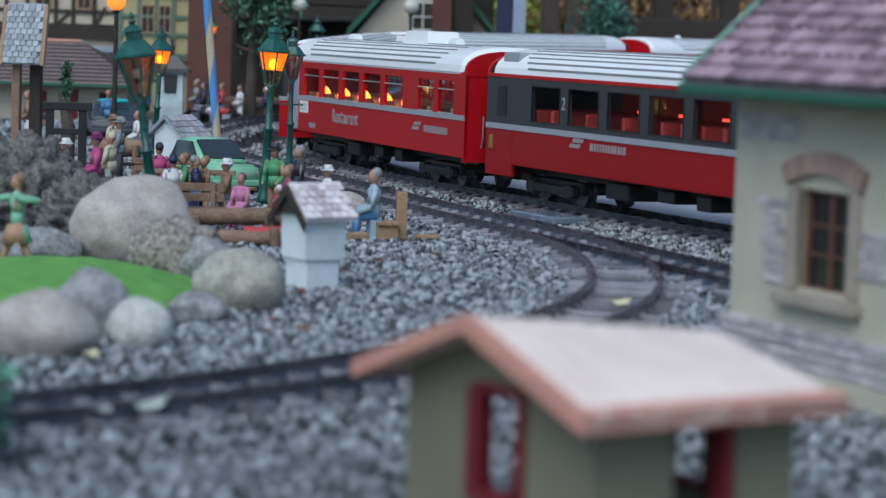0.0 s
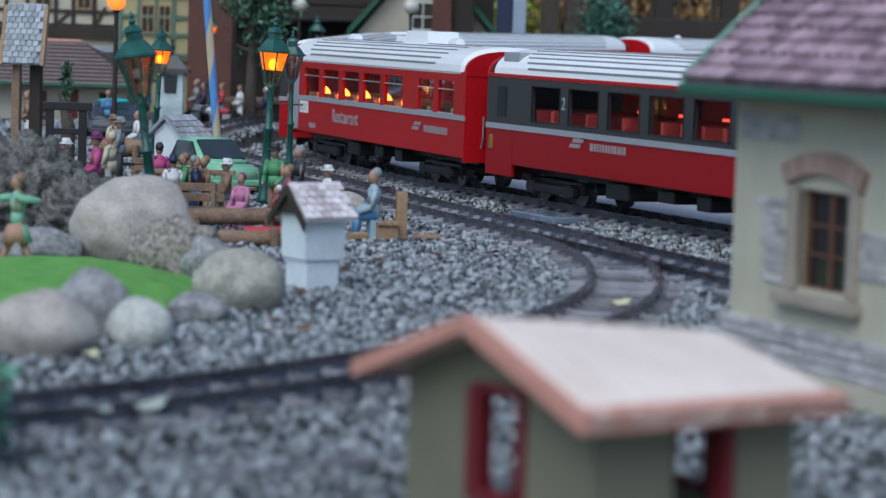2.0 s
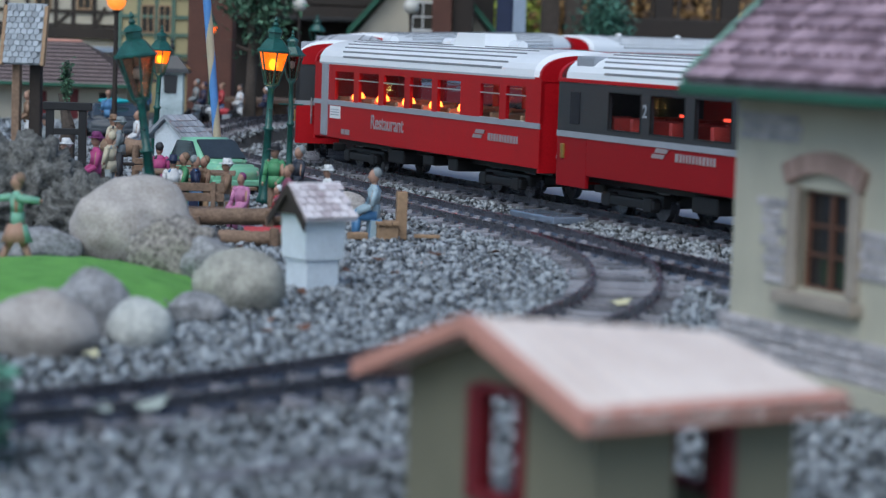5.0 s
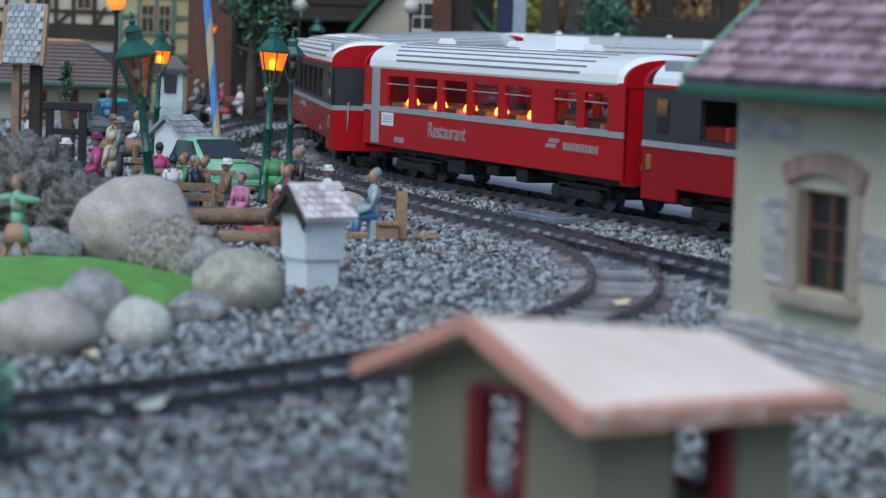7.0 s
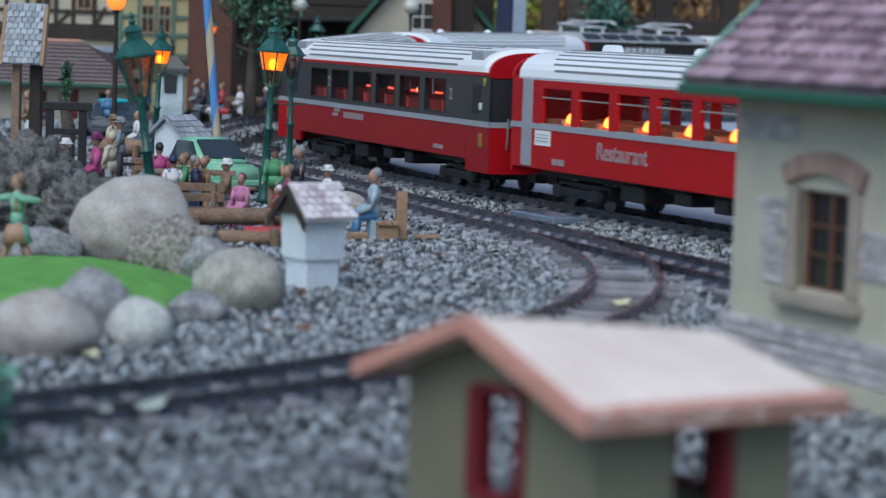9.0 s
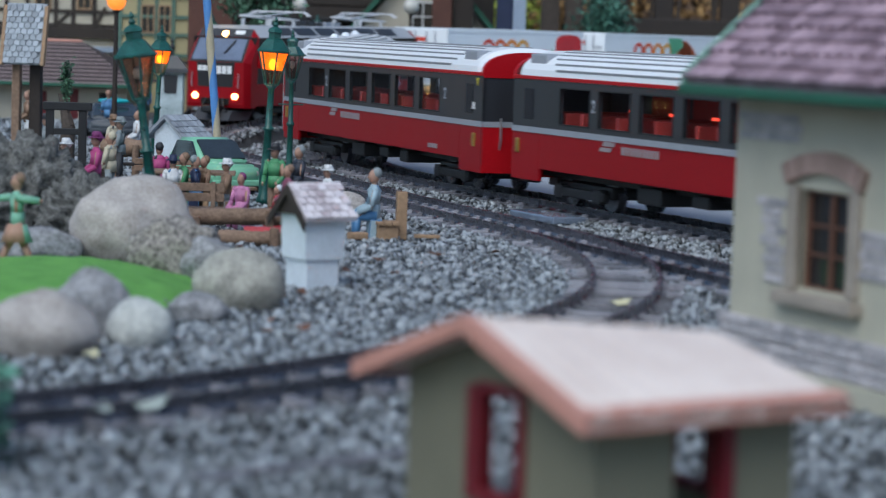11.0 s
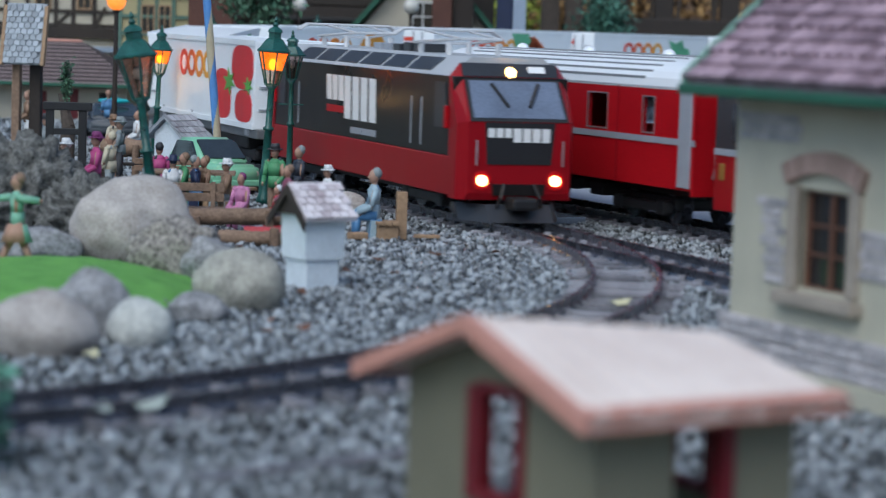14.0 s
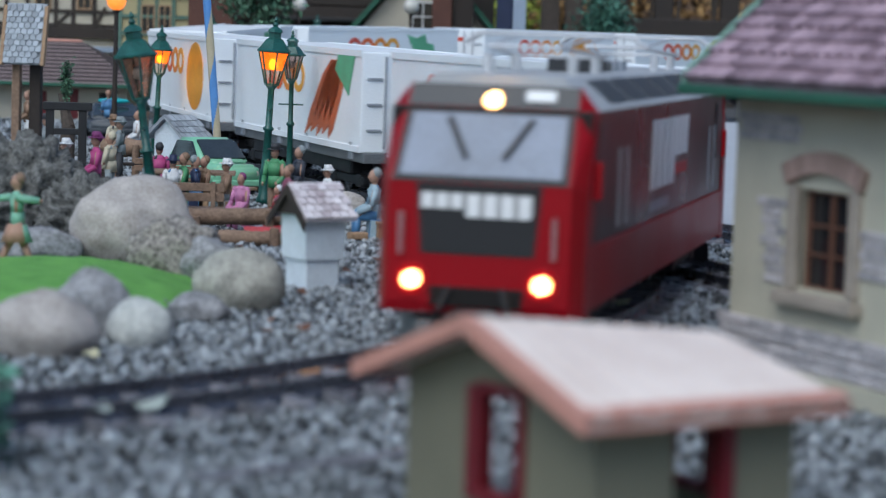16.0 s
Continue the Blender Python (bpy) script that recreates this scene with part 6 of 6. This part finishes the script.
def toy_car(name, label, m, mat, length, wide, tall, boxy=False):
    t = thing(name, label, "car", m)
    L, w = length / 2, wide / 2
    c = 0.30 if not boxy else 0.42
    body = [[(x, y * k, z) for y, z in ((-w, 0.010), (-w * 1.0, tall * 0.42), (-w * 0.86, tall * 0.56), (w * 0.86, tall * 0.56), (w, tall * 0.42), (w, 0.010))] for x, k in ((-L, 0.84), (-L * 0.9, 0.96), (0, 1.0), (L * 0.86, 0.96), (L, 0.82))]
    bm = loft(body)
    bmesh.ops.bevel(bm, geom=bm.edges[:], offset=0.0035, segments=3, affect="EDGES")
    part("body", bm, mat, t, smooth=True)
    a = [[(x, y, z) for y, z in ((-w * k, tall * 0.55), (-w * k * 0.82, zz), (w * k * 0.82, zz), (w * k, tall * 0.55))] for x, k, zz in ((-L * 0.78, 0.8, tall * 0.6), (-L * 0.5, 0.86, tall * 0.97), (L * c * 0.2, 0.88, tall), (L * (c + 0.32), 0.84, tall * 0.6))]
    bm = loft(a)
    bmesh.ops.bevel(bm, geom=bm.edges[:], offset=0.0035, segments=3, affect="EDGES")
    cabin = part("cabin", bm, mat, t, smooth=True)
    q = lambda f, y: (L * (c * 0.2 + (c * 0.8 + 0.32) * f), y, tall * (1 - 0.40 * f))
    rim(cabin, "windscreen", [q(0.14, -w * 0.64), q(0.9, -w * 0.72), q(0.9, w * 0.72), q(0.14, w * 0.64)], CAR_GLASS, "tinted windscreen", 0.0016)
    for s in (-1, 1):
        rim(cabin, "side_window", [(-L * 0.55, s * w * 0.85, tall * 0.62), (L * 0.40, s * w * 0.87, tall * 0.62), (L * 0.10, s * w * 0.765, tall * 0.93), (-L * 0.42, s * w * 0.755, tall * 0.92)], CAR_GLASS, "tinted side window", 0.0016)
        for x in (-L * 0.62, L * 0.62):
            wheel = part("wheel", rod((x, s * (w - 0.008), 0.011), (x, s * (w + 0.001), 0.011), 0.011, seg=18), BLACK, t)
            part("hub", rod((x, s * (w - 0.002), 0.011), (x, s * (w + 0.002), 0.011), 0.006, seg=12), SILVER, wheel)
        part("headlight", ball((L * 0.93, s * w * 0.66, tall * 0.40), 0.006, 2, (0.7, 1, 0.7)), GLOBE_WHITE, t)
    part("bumper", box((L * 0.9, -w * 0.86, 0.010), (L * 1.03, w * 0.86, 0.017), 0.002), mat, t)
    return t


toy_car("mint_car", "mint green toy car parked behind the tables", pose(-0.250, 2.60, 0, 0, 0, -58), MINT, 0.13, 0.064, 0.058)
toy_car("jeep", "dark toy van with white bonnet parked by the station", pose(-0.505, 3.72, 0, 0, 0, -80), material("slate_car_paint", (0.05, 0.06, 0.075), 0.4, vary=0.15, bump=0), 0.17, 0.09, 0.052, True)
tagged(part("surfboard", ball((0, 0, 0), 0.024, 3, (1, 0.22, 0.18)), material("turquoise_gloss", (0.03, 0.40, 0.45), 0.3, vary=0.1, bump=0), None, smooth=True), "turquoise surfboard strapped on the van's roof", "surfboard").matrix_world = pose(-0.503, 3.70, 0.0555, 0, 0, 6)


def motorbike(x, y, turn, mat):
    t = thing("motorbike", "small silver model motorbike parked by the rail bend", "motorbike", pose(x, y, 0, 0, 6, turn), "motorbikes")
    for dx in (-0.020, 0.020):
        part("wheel", lathe([(0.011, -0.002), (0.0125, 0), (0.011, 0.002), (0.008, 0.002), (0.008, -0.002)], 18), BLACK, t).matrix_basis = pose(dx, 0, 0.0125, 90, 0, 0)
    part("tank", ball((0.005, 0, 0.027), 0.009, 2, (1.3, 0.6, 0.7)), mat, t, smooth=True)
    part("seat", box((-0.020, -0.004, 0.024), (-0.003, 0.004, 0.028), 0.0015), BLACK, t)
    bm = rod((0.020, 0, 0.0125), (0.012, 0, 0.036), 0.0014, seg=6)
    add_rod(bm, (0.012, -0.011, 0.036), (0.012, 0.011, 0.036), 0.001, seg=6)
    part("fork", bm, SILVER, t)
    part("motor", box((-0.008, -0.005, 0.008), (0.008, 0.005, 0.022), 0.002), SILVER, t)


motorbike(-0.40, 4.24, 160, WHITE_CLOTH)
motorbike(-0.375, 4.20, 150, RED_CLOTH)
motorbike(-0.435, 4.22, 60, GREY_CLOTH)


# ---- the station and houses behind ----
def far_station():
    t = thing("far_station", "low model station with striped red-brown tiled hip roof", "house", pose(0, 0, 0))
    x0, x1, y0, y1 = -0.80, -0.556, 4.26, 4.52
    doors = [(-0.72, -0.695, 0.0, 0.05), (-0.665, -0.64, 0.0, 0.055), (-0.605, -0.575, 0.018, 0.05)]
    part("wall", pierced(x0, x1, 0, 0.066, y0, y0 + 0.006, doors), CHALK, t)
    for a, b, c, d in doors:
        part("door", box((a, y0 + 0.004, c), (b, y0 + 0.005, d)), MAROON if c == 0 else DARK_WINDOW, t)
    for x in (x0, x1 - 0.006):
        part("wall", box((x, y0 + 0.006, 0), (x + 0.006, y1, 0.066)), YELLOW_WALL, t)
    part("wall", box((x0, y1 - 0.006, 0), (x1, y1, 0.0659)), CHALK, t)
    e = 0.022
    ridge = [(-0.72, 4.39, 0.136), (-0.655, 4.39, 0.136)]
    roof = part("roof", hull([(x, y, 0.066) for x in (x0 - e, x1 + e) for y in (y0 - e * 2, y1 + e)] + ridge), material("red_brown_roof", (0.055, 0.035, 0.034), 0.7, vary=0.3, bump=0.3), t, "red-brown tiled hip roof")
    pale = material("pale_tile_edge", (0.30, 0.24, 0.235), 0.7, vary=0.3, scale=80, bump=0.2)
    rows = 11
    ya, yb = y0 - e * 2, 4.39
    for r in range(rows):
        f = (r + 0.15) / rows
        y, z = ya + (yb - ya) * f, 0.066 + 0.070 * f
        a, b = x0 - e + (ridge[0][0] - x0 + e) * f, x1 + e + (ridge[1][0] - x1 - e) * f
        part("tile_course", box((a, y - 0.001, z - 0.001), (b, y + 0.001, z + 0.0016), 0.0003), pale, roof)
    part("gutter", box((x0 - e, ya - 0.004, 0.060), (x1 + e, ya, 0.066), 0.001), GREEN_TRIM, roof, "green gutter")
    part("ridge_cap", rod(ridge[0], ridge[1], 0.003, seg=8), TILE_RED, roof)


far_station()
tagged(part("flat_roof", box((-0.80, 4.66, 0.114), (-0.635, 4.90, 0.122), 0.001), material("blue_grey_sheet", (0.26, 0.31, 0.38), 0.5, vary=0.15, bump=0.1), None), "blue-grey sheet metal roof behind the station", "roof", kind="structure")
tagged(part("shelter_wall", box((-0.79, 4.68, -0.01), (-0.645, 4.88, 0.114)), CHALK, None), "pale wall below the sheet roof", "wall", kind="structure")


def timber_house(label, x0, x1, y, z0, z1, panel, timber, posts, rails, braces, windows=()):
    t = thing("timbered_house", label, "house")
    part("wall", box((x0, y, -0.01), (x1, y + 0.25, z1)), panel, t)
    part("eave_band", box((x0 - 0.004, y - 0.012, z0 - 0.022), (x1 + 0.004, y + 0.002, z0), 0.001), DARK_WOOD, t, "dark jettied beam")
    for x in posts:
        part("timber", box((x - 0.004, y - 0.004, z0), (x + 0.004, y + 0.001, z1)), timber, t)
    for z in rails:
        part("timber", box((x0, y - 0.0045, z - 0.0035), (x1, y + 0.001, z + 0.0035)), timber, t)
    for (a, b), (c, d) in braces:
        v = Vector((c - a, 0, d - b))
        n = Vector((-v.z, 0, v.x)).normalized() * 0.003
        part("brace", hull([Vector((px, py, pz)) + n * s for px, pz in ((a, b), (c, d)) for py in (y - 0.0042, y + 0.001) for s in (-1, 1)]), timber, t)
    for a, b, c, d in windows:
        w = part("window", box((a, y - 0.003, c), (b, y + 0.001, d)), DARK_WINDOW, t)
        part("window_frame", pierced(a - 0.003, b + 0.003, c - 0.003, d + 0.003, y - 0.006, y - 0.003, [(a, (a + b) / 2 - 0.001, c, d), ((a + b) / 2 + 0.001, b, c, d)]), PALE_WOOD, w)
    return t


timber_house("half-timbered cream model house with dark beams", -0.98, -0.672, 5.0, 0.158, 0.42, CHALK, DARK_WOOD, [-0.97, -0.90, -0.858, -0.80, -0.765, -0.722, -0.676], [0.162, 0.190, 0.235], [((-0.795, 0.165), (-0.77, 0.19)), ((-0.718, 0.165), (-0.70, 0.20)), ((-0.85, 0.19), (-0.83, 0.165))], [(-0.84, -0.812, 0.197, 0.25), (-0.755, -0.73, 0.197, 0.25)])
timber_house("pale yellow model house with green timbers", -0.655, -0.503, 4.85, 0.10, 0.40, YELLOW_WALL, TIMBER_GREEN, [-0.65, -0.612, -0.578, -0.545, -0.508], [0.11, 0.15, 0.185, 0.225], [((-0.645, 0.115), (-0.616, 0.146))], [(-0.606, -0.584, 0.155, 0.205), (-0.572, -0.552, 0.155, 0.205)])


def shrine():
    t = thing("wayside_shrine", "wayside shrine with dark roof and pale blue painted column", "shrine", pose(-0.464, 4.12, 0))
    part("column", box((-0.021, -0.012, 0), (0.021, 0.012, 0.092), 0.001), material("faded_blue_mural", (0.34, 0.46, 0.50), 0.7, vary=0.45, scale=45, bump=0.1, tint=(0.50, 0.58, 0.60)), t, "pale blue painted column")
    part("niche", hull([(x, -0.0135, z) for x, z in ((-0.010, 0.058), (0.010, 0.058), (-0.012, 0.088), (0.012, 0.088))] + [(x, -0.011, z) for x, z in ((-0.010, 0.058), (0.010, 0.058), (-0.012, 0.088), (0.012, 0.088))]), CHARCOAL, t)
    part("roof", hull([(x, y, 0.092) for x in (-0.031, 0.031) for y in (-0.02, 0.02)] + [(x, y, 0.099) for x in (-0.029, 0.029) for y in (-0.019, 0.019)] + [(x, y, 0.120) for x in (-0.010, 0.010) for y in (-0.006, 0.006)]), CHARCOAL, t, "dark hipped roof")
    part("finial", lathe([(0.004, 0.119), (0.0025, 0.128), (0.0045, 0.134), (0.002, 0.140), (0.003, 0.145), (0.0005, 0.150)], 10), BLACK, t)


shrine()


def board_post(label, x0, x1, y, z1, mat, deep=0.08, name="timber_post"):
    return tagged(part(name, box((x0, y, -0.01), (x1, y + deep, z1), 0.003), mat, None), label, "post")


board_post("broad red-brown squared timber post", -0.492, -0.408, 4.62, 0.9, RED_BROWN)
board_post("tall red-brown squared timber post", -0.0415, 0.002, 5.42, 0.9, RED_BROWN)
board_post("tall dark brown timber post", 0.004, 0.050, 5.44, 0.9, DARK_WOOD)
board_post("navy blue painted post", 0.096, 0.130, 5.2, 0.9, NAVY, 0.03)
board_post("pale grey-blue painted post", 0.1305, 0.158, 5.195, 0.9, PALE_BLUE, 0.03)
tagged(part("stump_table", lathe([(0.055, 0.0), (0.045, 0.01), (0.040, 0.030), (0.065, 0.036), (0.075, 0.038), (0.075, 0.044)], 18), WOOD, None), "round wooden table on a stump", "table").matrix_world = pose(-0.335, 4.50, -0.002)


def barn():
    t = thing("barn", "dark brown wooden barn with a cream gabled porch and green bargeboards", "barn")
    part("wall", box((-0.52, 5.75, -0.01), (0.10, 6.1, 0.55)), DARK_WOOD, t)
    for k in range(7):
        part("board", box((-0.52, 5.735, 0.175 + k * 0.05), (-0.14, 5.75, 0.222 + k * 0.05), 0.002), RED_BROWN if k % 3 == 2 else DARK_WOOD, t)
    part("eave", box((-0.52, 5.60, 0.188), (-0.20, 5.76, 0.198), 0.002), BLACK, t)
    part("porch_wall", hull([(x, y, z) for y in (5.50, 5.70) for x, z in ((-0.205, -0.01), (0.085, -0.01), (-0.205, 0.17), (0.085, 0.17), (-0.06, 0.34))]), CHALK, t, "cream gabled porch")
    for s in (-1, 1):
        x = -0.06 + s * 0.17
        part("bargeboard", hull([(q, y, z + d) for y in (5.47, 5.70) for q, z in ((x, 0.155), (-0.06, 0.352)) for d in (0, 0.016)]), GREEN_TRIM, t, "green painted bargeboard")
    w = part("window", box((-0.085, 5.494, 0.178), (-0.040, 5.499, 0.235)), DARK_WINDOW, t)
    part("window_frame", pierced(-0.090, -0.035, 0.172, 0.240, 5.488, 5.4935, [(-0.084, -0.064, 0.178, 0.204), (-0.061, -0.041, 0.178, 0.204), (-0.084, -0.064, 0.207, 0.235), (-0.061, -0.041, 0.207, 0.235)]), WHITE_CLOTH, w)


barn()


def crown(name, label, c, size, count, leaf, mat, seed):
    """Leaves scattered through an uneven crown, each a small bent blade."""
    rng = np.random.default_rng(seed)
    bm = bmesh.new()
    verts, faces = [], []
    hubs = [Vector(c) + Vector([s * q for s, q in zip(size, rng.uniform(-0.8, 0.8, 3))]) for _ in range(14)]
    for _ in range(count):
        h = hubs[rng.integers(len(hubs))]
        p = h + Vector([s * 0.32 * q for s, q in zip(size, rng.standard_normal(3))])
        a, b = Vector(rng.standard_normal(3)).normalized(), Vector(rng.standard_normal(3)).normalized()
        b = (b - a * a.dot(b)).normalized()
        n = a.cross(b)
        L = leaf * rng.uniform(0.6, 1.4)
        k = len(verts)
        verts += [p, p + a * L * 0.5 + b * L * 0.28 + n * L * 0.1, p + a * L, p + a * L * 0.5 - b * L * 0.28 + n * L * 0.1]
        faces += [(k, k + 1, k + 2), (k, k + 2, k + 3)]
    bm.free()
    me = bpy.data.meshes.new(name)
    me.from_pydata(verts, [], faces)
    me.materials.append(mat)
    return me


def tree(label, x, y, height, size, base, mat, leaf, count, seed):
    t = thing("small_tree", label, "tree", pose(x, y, 0))
    bm = rod((0, 0, -0.01), (0.004, 0, height * 0.45), 0.012, 0.008, 10)
    add_rod(bm, (0.004, 0, height * 0.44), (-0.006, 0.004, height * 0.8), 0.008, 0.004, 8)
    rng = np.random.default_rng(seed)
    for _ in range(9):
        z = height * rng.uniform(0.4, 0.7)
        d = rng.uniform(-1, 1, 3)
        add_rod(bm, (0.002, 0, z), (0.002 + d[0] * size[0], d[1] * size[1], z + abs(d[2]) * size[2] * 0.8), 0.0045, 0.0012, 6)
    part("trunk", bm, BARK, t, "gnarled grey-brown trunk")
    ob = new("crown", crown("crown", label, (0, 0, base), size, count, leaf, mat, seed))
    ob.parent = t
    return t


tree("small gnarled tree with dusty green foliage", -0.352, 4.36, 0.30, (0.058, 0.05, 0.085), 0.235, LEAVES, 0.012, 2600, 3)
tree("small blue-green leafy shrub before the fence", 0.348, 5.75, 0.26, (0.055, 0.04, 0.05), 0.225, SHRUB_LEAVES, 0.014, 1300, 5)
tree("tiny dark conifer behind the gate", -0.4585, 2.95, 0.11, (0.005, 0.005, 0.022), 0.10, LEAVES, 0.005, 500, 6)


def rail_fence():
    t = thing("rail_fence", "dark weathered wooden fence with a broad rail", "fence")
    for x in (0.262, 0.325, 0.56, 0.735):
        part("post", box((x - 0.024, 6.5, -0.01), (x + 0.024, 6.56, 0.6), 0.004), DARK_WOOD if x > 0.4 else BARK, t)
    ob = part("rail", box((0.36, 6.47, 0.176), (1.15, 6.498, 0.226), 0.004), DARK_WOOD, t)
    part("rail", box((0.17, 6.48, 0.13), (1.15, 6.499, 0.168), 0.004), DARK_WOOD, t)


rail_fence()


def leaf_bank():
    bm = bmesh.new()
    cols, rows = 70, 14
    g = [[bm.verts.new((-4 + 8 * i / cols, 7.6 + 0.9 * j / rows + 0.25 * noise.noise(Vector((i * 0.3, j * 0.4, 0))), -0.02 + 2.4 * j / rows)) for j in range(rows + 1)] for i in range(cols + 1)]
    for i in range(cols):
        for j in range(rows):
            bm.faces.new((g[i][j], g[i + 1][j], g[i + 1][j + 1], g[i][j + 1]))
    tagged(part("backdrop", bm, EARTH_BANK, None), "brown bank of earth and dead leaves behind the fence", "bank", kind="structure")
    me = crown("hedge_leaves", "", (0.55, 7.3, 0.25), (0.75, 0.2, 0.22), 3800, 0.035, AUTUMN, 8)
    tagged(new("dry_hedge", me), "dry brown and yellow autumn leaves behind the fence", "leaves", kind="stuff")
    me = crown("hedge_leaves", "", (0.1, 7.0, 0.25), (0.16, 0.15, 0.14), 500, 0.035, material("yellow_green_leaves", (0.20, 0.24, 0.03), 0.7, vary=0.5, bump=0, island=1.0), 18)
    tagged(new("yellow_shrub", me), "yellow-green shrub between the posts", "shrub", kind="stuff")
    t = thing("bare_shrub", "bare brown stems behind the fence", "shrub")
    rng = np.random.default_rng(2)
    for _ in range(16):
        x = rng.uniform(0.2, 1.0)
        part("stem", rod((x, 6.9, -0.02), (x + rng.uniform(-0.08, 0.08), 6.9 + rng.uniform(-0.1, 0.1), 0.6), 0.006, 0.004, 6), BARK, t)


leaf_bank()

# ---- small things on the ground ----
plate = tagged(part("switch_plate", box((-0.048, -0.017, 0), (0.048, 0.017, 0.007), 0.0015), material("wet_blue_grey_metal", (0.24, 0.29, 0.38), 0.14, 0.4, vary=0.3, bump=0.05), None), "wet blue-grey metal plate between the tracks", "plate")
plate.matrix_world = pose(0.098, 2.335, 0.002, 0, 0, math.degrees(NEAR_HEADING))


def fallen_leaf(label, x, y, r, mat, z, turn):
    bm = bmesh.new()
    n = 14
    top = [bm.verts.new((r * (1 + 0.25 * math.sin(3 * u)) * math.cos(u), 0.7 * r * math.sin(u), 0.0012 * math.cos(2 * u))) for u in (2 * math.pi * k / n for k in range(n))]
    bm.faces.new(top)
    bmesh.ops.solidify(bm, geom=bm.faces[:], thickness=0.0005)
    ob = part("fallen_leaf", bm, mat, None)
    ob.matrix_world = pose(x, y, z, 8, -6, turn)
    return tagged(ob, label, "leaf", "fallen leaves")


YELLOW_LEAF = material("yellow_dead_leaf", (0.60, 0.56, 0.36), 0.6, vary=0.2, bump=0.1)
BROWN_LEAF = material("brown_dead_leaf", (0.16, 0.07, 0.04), 0.7, vary=0.3, bump=0.2)
PALE_LEAF = material("pale_dead_leaf", (0.36, 0.40, 0.36), 0.6, vary=0.2, bump=0.1)
fallen_leaf("pale yellow fallen leaf between the rails", 0.116, 1.585, 0.0085, YELLOW_LEAF, 0.0085, 10)
fallen_leaf("pale fallen leaf between the rails", -0.128, 1.070, 0.011, PALE_LEAF, 0.0125, 30)
fallen_leaf("pale fallen leaf between the rails", -0.146, 1.052, 0.007, PALE_LEAF, 0.0125, 70)
fallen_leaf("yellow fallen leaf by a boulder", -0.182, 1.27, 0.006, YELLOW_LEAF, 0.006, 60)
rng = np.random.default_rng(12)
for x, y in zip(rng.uniform(-0.2, 0.16, 16), rng.uniform(1.25, 2.0, 16)):
    fallen_leaf("small brown fallen leaf on the gravel", x * y / 1.9, y, rng.uniform(0.003, 0.006), BROWN_LEAF, 0.006, rng.uniform(0, 360))
for x, y, s in ((-0.180, 0.95, 4), (-0.186, 0.975, 5)):
    me = crown("plant_leaves", "", (x, y, 0.024), (0.008, 0.010, 0.016), 70, 0.011, SHRUB_LEAVES, s)
    tagged(new("low_plant", me), "low blue-green plant beside the front track", "plant")
tagged(part("batten", box((-0.0585, -0.0028, 0), (0.0585, 0.0028, 0.0042), 0.0008), SLEEPER, None), "weathered grey batten half sunk in the gravel", "batten").matrix_world = pose(-0.0500, 0.9836, 0.0, 0, 0, 41.88)
figurine("model figurine with fair hair before the shed", 0.0575, 0.765, 0.031, "sit", CREAM_CLOTH, TAN_CLOTH, TAN_CLOTH, False, 250)


motions()
